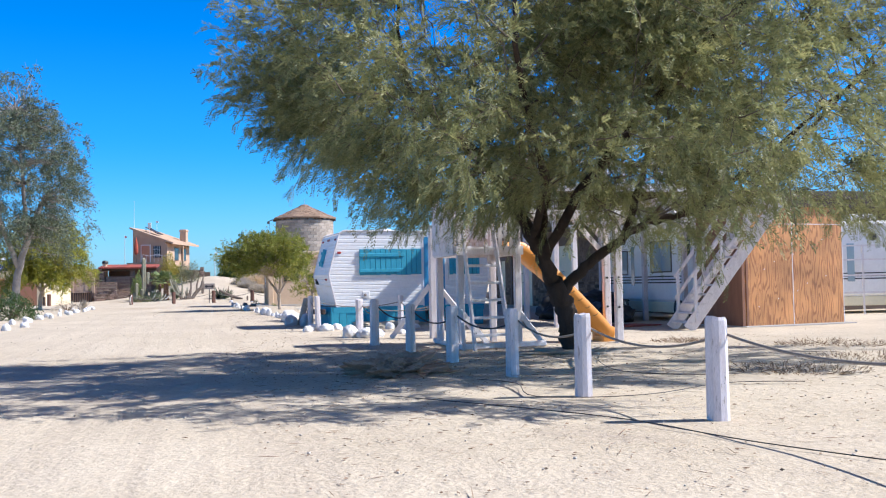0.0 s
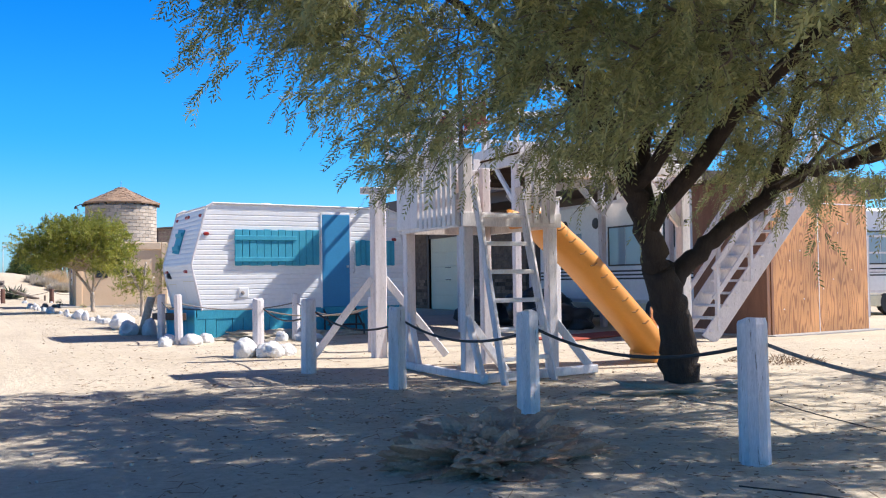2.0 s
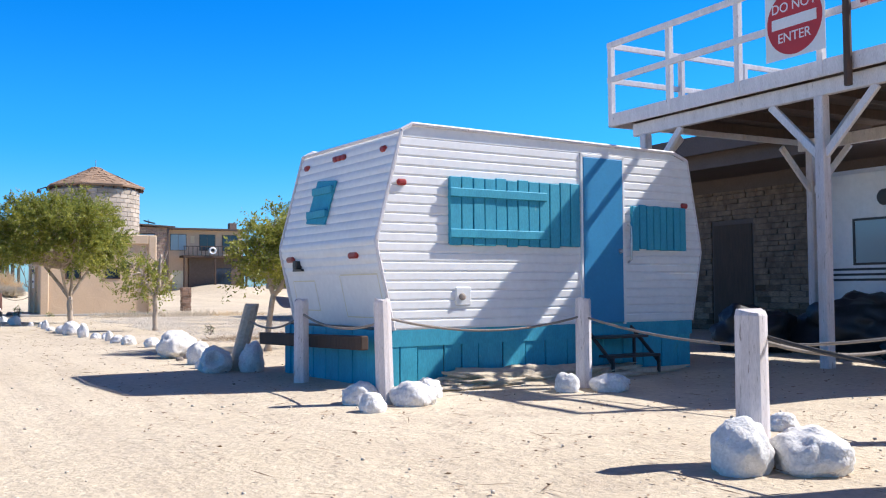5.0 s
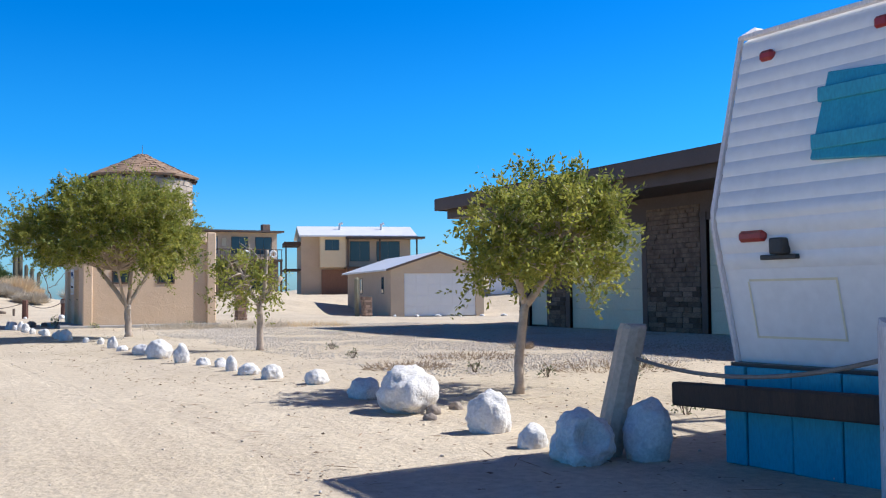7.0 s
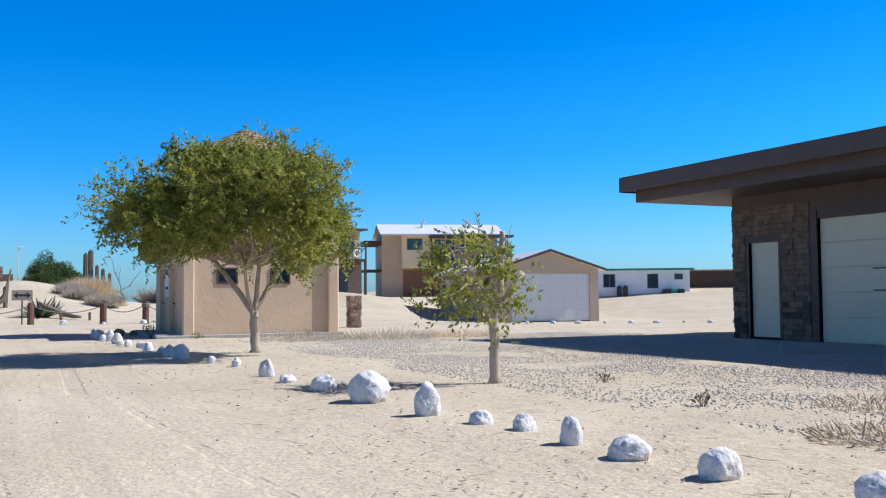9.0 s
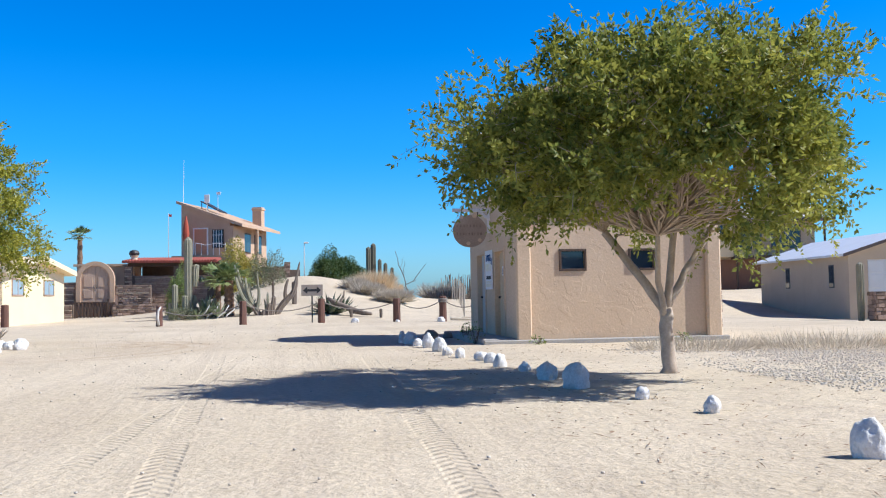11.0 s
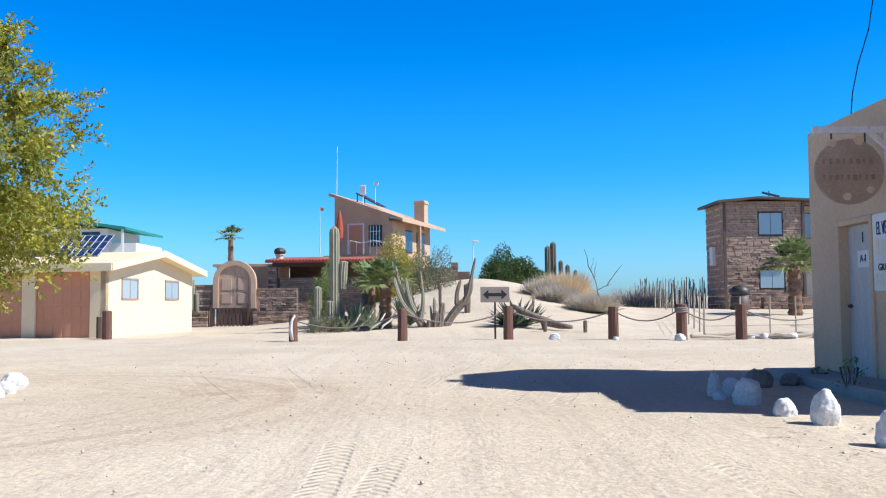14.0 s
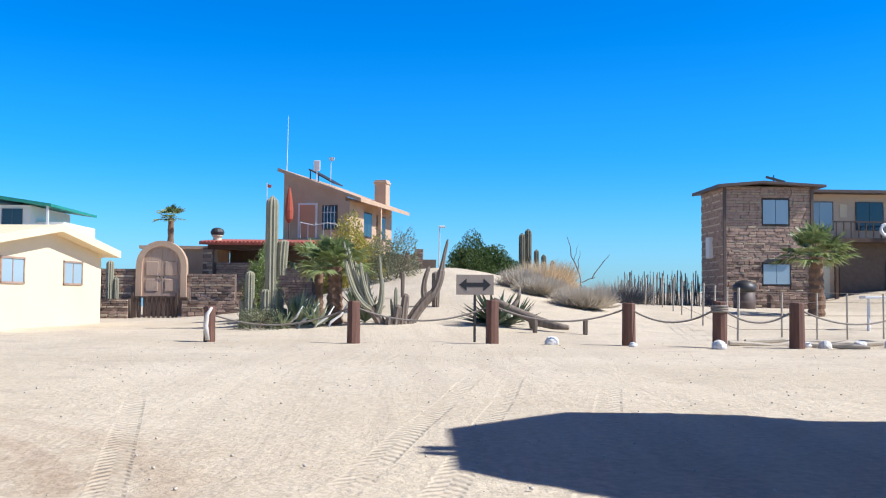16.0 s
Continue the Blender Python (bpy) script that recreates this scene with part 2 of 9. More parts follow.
STONE_PALE = mat("pale_tan_ledge_stone", (0.52, 0.41, 0.29), (0.38, 0.29, 0.2), 0.9, 5, 40, 0.6, 0.012, rand=0.4, spec=0.25)
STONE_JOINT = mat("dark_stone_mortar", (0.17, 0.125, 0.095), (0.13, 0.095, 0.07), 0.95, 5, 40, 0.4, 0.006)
BEIGE = mat("beige_stucco", (0.56, 0.44, 0.315), (0.51, 0.395, 0.28), 0.92, 0.8, 30, 0.25, 0.006, fine_amount=0.15, spec=0.2)
ROCKG = mat("grey_field_stone", (0.33, 0.28, 0.23), (0.25, 0.21, 0.18), 0.9, 4, 30, 0.6, 0.02, rand=0.2)
BARK = mat("dark_mesquite_bark", (0.075, 0.055, 0.043), (0.045, 0.034, 0.028), 0.95, 5, 40, 0.9, 0.03, stretch=(2, 2, 0.5), spec=0.2)
PALE_BARK = mat("pale_citrus_bark", (0.56, 0.465, 0.37), (0.40, 0.32, 0.25), 0.9, 5, 40, 0.5, 0.01, spec=0.2)
WHITE_BARK = mat("whitish_bark", (0.38, 0.33, 0.28), (0.27, 0.23, 0.19), 0.85, 4, 30, 0.4, 0.01, spec=0.2)
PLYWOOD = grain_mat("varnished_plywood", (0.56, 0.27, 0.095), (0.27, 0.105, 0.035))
BOARD = mat("tan_sign_board", (0.46, 0.34, 0.25), (0.38, 0.28, 0.205), 0.85, 3, 40, 0.3, 0.005)
# Brown boards; also the shed's side sheet, with its shade in the tone
PLY_DARK = mat("brown_plywood_and_shade_tone", (0.26, 0.13, 0.075), (0.21, 0.1, 0.06), 0.8, 3, 40, 0.2, 0.003, stretch=(4, 4, 0.5))
SLIDE_Y = mat("orange_yellow_plastic", (0.72, 0.30, 0.045), (0.68, 0.28, 0.04), 0.45, 1.5, 30, 0.05, 0.002, fine_amount=0.08)
# Darker orange for the ribs: the shadow of their grooves put into the colour
SLIDE_RIB = mat("slide_rib_shadow_tone", (0.36, 0.17, 0.035), (0.28, 0.12, 0.03), 0.6, 4, 40, 0.4)
ROPE = mat("weathered_rope", (0.30, 0.26, 0.22), (0.22, 0.19, 0.16), 0.95, 20, 120, 0.5, 0.004)
CABLE = mat("dark_hose_rubber", (0.03, 0.028, 0.026), (0.05, 0.045, 0.04), 0.7, 8, 60, 0.1, 0.002)
ROOF_RED = mat("red_clay_tile", (0.34, 0.085, 0.055), (0.26, 0.06, 0.04), 0.8, 4, 40, 0.3, 0.006, rand=0.12)
SHINGLE = mat("tan_roof_shingle", (0.36, 0.24, 0.155), (0.28, 0.185, 0.12), 0.95, 3, 40, 0.5, 0.01, rand=0.2)
WHITE_ROOF = mat("white_metal_roof", (0.78, 0.78, 0.78), (0.7, 0.7, 0.69), 0.4, 1, 30, 0.05, 0.003, fine_amount=0.1)
WHITE_PAINT = mat("white_door_paint", (0.74, 0.72, 0.68), (0.69, 0.67, 0.63), 0.55, 1, 30, 0.05, 0.003, fine_amount=0.1)
GREEN_TRIM = mat("green_roof_trim", (0.03, 0.26, 0.19), (0.025, 0.22, 0.16), 0.5, 2, 30, 0.05, 0.003)
GLASS = glass_mat("window_glass")
# Even pale blue tint over the whole pane
GLASS_PALE = glass_mat("pale_blue_glass", (0.32, 0.42, 0.48), 0.12)
SOLAR = glass_mat("solar_cell_glass", (0.02, 0.045, 0.12), 0.15)
SIGN_RED = mat("sign_red", (0.50, 0.03, 0.03), (0.45, 0.03, 0.03), 0.5, 3, 40, 0.02, 0.001, fine_amount=0.1)
SIGN_WHITE = mat("sign_white", (0.8, 0.79, 0.77), (0.74, 0.73, 0.7), 0.5, 3, 40, 0.02, 0.001, fine_amount=0.1)
SIGN_BACK = mat("sign_faded_tan", (0.36, 0.30, 0.24), (0.32, 0.26, 0.21), 0.6, 3, 40, 0.05, 0.001, fine_amount=0.2)
INK = mat("dark_ink", (0.02, 0.02, 0.025), (0.03, 0.03, 0.03), 0.7, 9, 60, 0)
INK_BLUE = mat("blue_ink", (0.02, 0.06, 0.2), (0.03, 0.09, 0.24), 0.7, 9, 60, 0)
CACTUS = mat("grey_green_cactus", (0.25, 0.245, 0.165), (0.33, 0.295, 0.205), 0.8, 4, 40, 0.4, 0.01, c3=(0.25, 0.2, 0.13), spots=0.66)
CACTUS_DARK = mat("dark_cactus_skin", (0.13, 0.13, 0.09), (0.17, 0.155, 0.11), 0.8, 4, 40, 0.4, 0.01)
CACTUS_DRY = mat("dry_cactus_skin", (0.27, 0.215, 0.165), (0.15, 0.112, 0.082), 0.9, 4, 40, 0.5, 0.01, stretch=(4, 4, 0.6))
DRY = mat("dry_grass", (0.68, 0.53, 0.33), (0.58, 0.44, 0.27), 0.95, 3, 30, 0, rand=0.1)
GREYB = mat("grey_dry_brush", (0.52, 0.45, 0.35), (0.42, 0.36, 0.28), 0.95, 3, 30, 0)
MESQ_TWIG = mat("grey_brown_twigs", (0.17, 0.135, 0.10), (0.12, 0.095, 0.07), 0.95, 5, 40, 0)
TWIG = mat("dead_twigs", (0.20, 0.145, 0.10), (0.13, 0.095, 0.07), 0.95, 5, 40, 0)
LITTER = mat("dry_brown_litter", (0.33, 0.225, 0.14), (0.22, 0.15, 0.095), 0.95, 5, 40, 0)
MULCH = mat("dark_leaf_litter", (0.56, 0.385, 0.27), (0.42, 0.28, 0.19), 0.98, 5, 50, 0.8, 0.03, spec=0.1)
PALM_TRUNK = mat("shaggy_palm_trunk", (0.24, 0.14, 0.085), (0.15, 0.088, 0.055), 0.95, 8, 40, 0.8, 0.03)
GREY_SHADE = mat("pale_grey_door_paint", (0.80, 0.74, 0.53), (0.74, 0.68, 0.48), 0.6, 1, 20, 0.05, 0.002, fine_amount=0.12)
GRAVEL = mat("crushed_gravel", (0.68, 0.61, 0.515), (0.52, 0.46, 0.385), 0.95, 9, 60, 0.3, 0.01)
SHELL = mat("pale_bone", (0.7, 0.66, 0.6), (0.6, 0.55, 0.48), 0.7, 8, 50, 0.2, 0.003)
DOOR_PALE = mat("weathered_pale_door", (0.60, 0.59, 0.56), (0.5, 0.49, 0.46), 0.7, 3, 30, 0.15, 0.003, stretch=(3, 3, 0.5))
DOOR_TAN = mat("yellow_tan_door", (0.66, 0.52, 0.33), (0.58, 0.45, 0.28), 0.7, 3, 30, 0.15, 0.003, stretch=(3, 3, 0.5))
TARP = mat("black_tarpaulin", (0.02, 0.02, 0.022), (0.03, 0.03, 0.032), 0.5, 3, 30, 0.4, 0.02)
RED_CLOTH = mat("faded_red_canvas", (0.42, 0.09, 0.05), (0.35, 0.075, 0.04), 0.9, 4, 60, 0.2, 0.004)
WATER = mat("blue_sea", (0.12, 0.26, 0.38), (0.1, 0.22, 0.34), 0.1, 0.05, 0.5, 0.03, 0.1)
L_MESQ = leaf_mat("mesquite_leaflets", (0.125, 0.155, 0.062), (0.44, 0.42, 0.175), 0.5, 0.45, 2.6)
L_CITRUS = leaf_mat("citrus_leaves", (0.11, 0.155, 0.035), (0.50, 0.475, 0.085), 0.5, 0.45, 1.6, 0.3)
L_LEMON = leaf_mat("yellow_green_tree_leaves", (0.10, 0.14, 0.022), (0.58, 0.53, 0.075), 0.45, 0.4, 1.5, 0.35)
L_BROWN = leaf_mat("brown_dead_stems", (0.30, 0.225, 0.15), (0.46, 0.36, 0.25), 0.9, 0.2)
L_DRY = leaf_mat("dry_grass_blades", (0.58, 0.45, 0.28), (0.74, 0.60, 0.40), 0.9, 0.4)
L_GREYB = leaf_mat("grey_brush_twigs", (0.46, 0.40, 0.31), (0.60, 0.53, 0.42), 0.9, 0.35)
L_OLIVE = leaf_mat("olive_shrub_leaves", (0.15, 0.165, 0.09), (0.27, 0.27, 0.15), 0.6, 0.3)
L_FEATHER = leaf_mat("feathery_green_leaves", (0.15, 0.21, 0.06), (0.31, 0.37, 0.12), 0.5, 0.35)
L_EUC = leaf_mat("eucalyptus_leaves", (0.10, 0.125, 0.08), (0.21, 0.235, 0.14), 0.5, 0.3)
L_DARK = leaf_mat("dark_shrub_leaves", (0.045, 0.085, 0.025), (0.12, 0.17, 0.05), 0.5, 0.3)
L_PALM = leaf_mat("palm_fronds", (0.13, 0.19, 0.06), (0.38, 0.42, 0.17), 0.4, 0.3)
L_YELLOW = leaf_mat("yellow_green_leaves", (0.28, 0.26, 0.05), (0.56, 0.46, 0.10), 0.5, 0.35)
L_PALE = leaf_mat("pale_agave_leaves", (0.22, 0.27, 0.15), (0.40, 0.43, 0.27), 0.5, 0.15)
L_AGAVE = leaf_mat("agave_leaves", (0.10, 0.14, 0.09), (0.17, 0.2, 0.12), 0.5, 0.1)


# ---- mesh helpers ----
class Mesh:
    """Collects vertices and faces of one part."""

    def __init__(self):
        self.v, self.f = [], []

    def add(self, vs, fs):
        k = len(self.v)
        self.v += [tuple(p) for p in vs]
        self.f += [tuple(i + k for i in q) for q in fs]
        return self

    def box(self, x0, x1, y0, y1, z0, z1, c=0.0):
        """A box; c chamfers its edges."""
        if c <= 0:
            vs = [(x, y, z) for z in (z0, z1) for y in (y0, y1) for x in (x0, x1)]
            return self.add(vs, [(0, 2, 3, 1), (4, 5, 7, 6), (0, 1, 5, 4), (2, 6, 7, 3), (0, 4, 6, 2), (1, 3, 7, 5)])
        bm = bmesh.new()
        bmesh.ops.create_cube(bm, size=1)
        for q in bm.verts:
            q.co = Vector(((x0 + x1) / 2 + q.co.x * (x1 - x0), (y0 + y1) / 2 + q.co.y * (y1 - y0), (z0 + z1) / 2 + q.co.z * (z1 - z0)))
        bmesh.ops.bevel(bm, geom=bm.edges[:], offset=c, segments=1, affect="EDGES")
        return self.take(bm)

    def take(self, bm):
        bm.verts.index_update()
        self.add([q.co[:] for q in bm.verts], [[q.index for q in fc.verts] for fc in bm.faces])
        bm.free()
        return self

    def slab(self, us, zs, d0, d1, holes=(), run="x"):
        """One wall with openings: cells of us by zs but for the holes (u0, u1, z0, z1)."""
        us, zs = sorted(set(us) | {h[0] for h in holes} | {h[1] for h in holes}), sorted(set(zs) | {h[2] for h in holes} | {h[3] for h in holes})

        def solid(i, j):
            if not (0 <= i < len(us) - 1 and 0 <= j < len(zs) - 1):
                return False
            u, z = (us[i] + us[i + 1]) / 2, (zs[j] + zs[j + 1]) / 2
            return not any(a < u < b and c < z < d for a, b, c, d in holes)

        ids = {}

        def vert(i, j, s):
            if (i, j, s) not in ids:
                d = (d0, d1)[s]
                ids[i, j, s] = len(self.v)
                self.v.append((us[i], d, zs[j]) if run == "x" else (d, us[i], zs[j]))
            return ids[i, j, s]

        for i in range(len(us) - 1):
            for j in range(len(zs) - 1):
                if not solid(i, j):
                    continue
                c = [(i, j), (i + 1, j), (i + 1, j + 1), (i, j + 1)]
                self.f.append(tuple(vert(*p, 0) for p in c))
                self.f.append(tuple(vert(*p, 1) for p in reversed(c)))
                for k, (di, dj) in enumerate(((0, -1), (1, 0), (0, 1), (-1, 0))):
                    if not solid(i + di, j + dj):
                        p, q = c[k], c[(k + 1) % 4]
                        self.f.append((vert(*p, 0), vert(*q, 0), vert(*q, 1), vert(*p, 1)))
        return self

    def yard(self, x0, x1, y0, y1, w, z0, z1, gap="y0"):
        """Three walls of a rectangle in one piece, open on one side."""
        if gap == "y0":
            p = [(x0, y0), (x0 + w, y0), (x0 + w, y1 - w), (x1 - w, y1 - w), (x1 - w, y0), (x1, y0), (x1, y1), (x0, y1)]
        else:
            p = [(x0, y0), (x1, y0), (x1, y1), (x0, y1), (x0, y1 - w), (x1 - w, y1 - w), (x1 - w, y0 + w), (x0, y0 + w)]
        return self.prism(p, "z", z0, z1)

    def beam(self, a, b, w, h, c=0.0, up=(0, 0, 1)):
        """A bar of section w x h from a to b."""
        a, b = Vector(a), Vector(b)
        d = (b - a).normalized()
        u = Vector(up)
        if abs(d.dot(u)) > 0.98:
            u = Vector((0, 1, 0))
        s = d.cross(u).normalized()
        u = s.cross(d)
        k = Mesh().box(-w / 2, w / 2, 0, (b - a).length, -h / 2, h / 2, c)
        return self.add([a + s * p[0] + d * p[1] + u * p[2] for p in k.v], k.f)

    def tube(self, pts, rs, n=10, cap=True):
        """A tapered round limb through pts."""
        pts = [Vector(p) for p in pts]
        if not isinstance(rs, (list, tuple)):
            rs = [rs] * len(pts)
        k = len(self.v)
        ref = Vector((0.3, 0.9, 0.31))
        for i, p in enumerate(pts):
            d = (pts[min(i + 1, len(pts) - 1)] - pts[max(i - 1, 0)]).normalized()
            s = d.cross(ref)
            if s.length < 0.05:
                s = d.cross(Vector((1, 0, 0)))
            s.normalize()
            u = d.cross(s)
            for j in range(n):
                a = 2 * math.pi * j / n
                self.v.append(tuple(p + (s * math.cos(a) + u * math.sin(a)) * rs[i]))
        for i in range(len(pts) - 1):
            for j in range(n):
                q = k + i * n
                self.f.append((q + j, q + (j + 1) % n, q + n + (j + 1) % n, q + n + j))
        if cap:
            self.f.append(tuple(k + j for j in reversed(range(n))))
            self.f.append(tuple(k + (len(pts) - 1) * n + j for j in range(n)))
        return self

    def prism(self, poly, axis, a, b):
        """A polygon drawn in the other two axes, pushed from a to b along axis."""
        n = len(poly)

        def pt(p, t):
            q = list(p)
            q.insert("xyz".index(axis), t)
            return tuple(q)

        vs = [pt(p, a) for p in poly] + [pt(p, b) for p in poly]
        fs = [tuple(range(n)), tuple(reversed(range(n, 2 * n)))] + [(i, i + n, (i + 1) % n + n, (i + 1) % n) for i in range(n)]
        return self.add(vs, fs)

    def lathe(self, prof, n=24, cx=0, cy=0):
        k = len(self.v)
        for r, z in prof:
            for j in range(n):
                a = 2 * math.pi * j / n
                self.v.append((cx + r * math.cos(a), cy + r * math.sin(a), z))
        for i in range(len(prof) - 1):
            for j in range(n):
                q = k + i * n
                self.f.append((q + j, q + (j + 1) % n, q + n + (j + 1) % n, q + n + j))
        self.f.append(tuple(k + j for j in reversed(range(n))))
        self.f.append(tuple(k + (len(prof) - 1) * n + j for j in range(n)))
        return self

    def lump(self, r, seed, sub=3, rough=0.25, flat=0.55, freq=1.4):
        """A worn boulder, sitting on z = 0."""
        bm = bmesh.new()
        bmesh.ops.create_icosphere(bm, subdivisions=sub, radius=1)
        for q in bm.verts:
            p = q.co.normalized()
            k = 1 + rough * noise.noise(p * freq + Vector((seed * 7.3, seed * 3.1, seed))) + rough * 0.45 * noise.noise(p * freq * 2.7 + Vector((seed, 5, 9)))
            k += rough * 0.3 * noise.noise(p * freq * 6 + Vector((3, seed, 1)))
            k -= rough * 0.5 * abs(noise.noise(p * freq * 1.7 + Vector((seed, 2, seed * 2.3))))
            q.co = Vector((p.x * r[0] * k, p.y * r[1] * k, p.z * r[2] * k))
        for q in bm.verts:
            q.co.z = max(q.co.z, -flat * r[2]) + flat * r[2]
        return self.take(bm)

    def data(self, name, material, smooth=False):
        me = bpy.data.meshes.new(name)
        me.from_pydata(self.v, [], self.f)
        bm = bmesh.new()
        bm.from_mesh(me)
        bmesh.ops.recalc_face_normals(bm, faces=bm.faces)
        bm.to_mesh(me)
        bm.free()
        me.materials.append(material)
        if smooth:
            me.polygons.foreach_set("use_smooth", [True] * len(me.polygons))
        return me


def thing(name, x, y, z=0.0, rz=0.0, label="", category="", group="", kind=""):
    ob = new(name)
    ob.empty_display_size = 0.2
    ob.matrix_world = pose(x, y, z, 0, 0, rz)
    return tagged(ob, label, category, group, kind)


def part(name, m, material, parent, label="", smooth=False, kind=""):
    """One mesh object under a thing or a part."""
    me = m if isinstance(m, bpy.types.Mesh) else m.data(name, material, smooth)
    ob = new(name, me)
    ob.parent = parent
    return tagged(ob, label, kind=kind)


def solo(name, m, material, x=0, y=0, z=0, rz=0, label="", category="", group="", kind="", smooth=False):
    """A thing that is one mesh."""
    me = m if isinstance(m, bpy.types.Mesh) else m.data(name, material, smooth)
    ob = new(name, me)
    ob.matrix_world = pose(x, y, z, 0, 0, rz)
    return tagged(ob, label, category, group, kind)


def fast_mesh(name, verts, quads, material, smooth=False):
    """A mesh from numpy arrays of vertices and quads."""
    me = bpy.data.meshes.new(name)
    nq = len(quads)
    me.vertices.add(len(verts))
    me.vertices.foreach_set("co", np.asarray(verts, np.float32).ravel())
    me.loops.add(nq * 4)
    me.loops.foreach_set("vertex_index", np.asarray(quads, np.int32).ravel())
    me.polygons.add(nq)
    me.polygons.foreach_set("loop_start", np.arange(nq, dtype=np.int32) * 4)
    me.update(calc_edges=True)
    me.materials.append(material)
    if smooth:
        me.polygons.foreach_set("use_smooth", np.ones(nq, bool))
    return me


def smooth(a, b, v):
    v = min(max((v - a) / (b - a), 0), 1)
    return v * v * (3 - 2 * v)


def terrain(x, y):
    """Height of the ground: a flat sandy yard, a dune behind the bollards, higher lots further off."""
    z = 0.0
    dune = smooth(61.5, 86, y) * math.exp(-(((x - 1.5) / 6.5) ** 2)) * 2.5
    z += dune * (1 - smooth(120, 170, y))
    z += 0.65 * smooth(62, 84, y) * smooth(5, 14, x) * (1 - smooth(24, 32, x))
    z += 3.4 * smooth(56, 92, y) * smooth(36, 58, x) * (1 - smooth(150, 220, y))
    z += 1.1 * smooth(66, 92, y) * smooth(18, 26, x) * (1 - smooth(36, 50, x)) * (1 - smooth(150, 220, y))
    z -= 0.5 * smooth(44, 58, y) * smooth(18, 26, x) * (1 - smooth(72, 88, y)) * (1 - smooth(38, 46, x))
    if y > 130:
        z -= 4.0 * smooth(130, 190, y)
    return z


# ---- ground ----
def ground_rows():
    near = [-40 + i * 0.5 for i in range(161)]
    xs = [-2500, -1200, -600, -300, -150, -90, -60] + near + [50, 60, 75, 95, 130, 200, 400, 800, 1500, 2500]
    ny = [-40 + i * 0.5 for i in range(290)]
    ys = [-2500, -1200, -600, -300, -150, -90, -60] + ny + [112, 125, 140, 160, 190, 240, 320, 500, 900, 1600, 3000]
    return xs, ys


def wobble(x, y):
    """Small unevenness, ruts of the track and a soft lip at its edge."""
    if not (-60 < x < 60 and -60 < y < 130):
        return 0.0
    v = 0.035 * noise.noise((x * 0.5, y * 0.5, 3)) + 0.014 * noise.noise((x * 1.9, y * 1.9, 7))
    return v - 0.01


gx, gy = ground_rows()
gv = [(x, y, terrain(x, y) + wobble(x, y)) for y in gy for x in gx]
nx = len(gx)
gq = [(j * nx + i, j * nx + i + 1, (j + 1) * nx + i + 1, (j + 1) * nx + i) for j in range(len(gy) - 1) for i in range(nx - 1)]


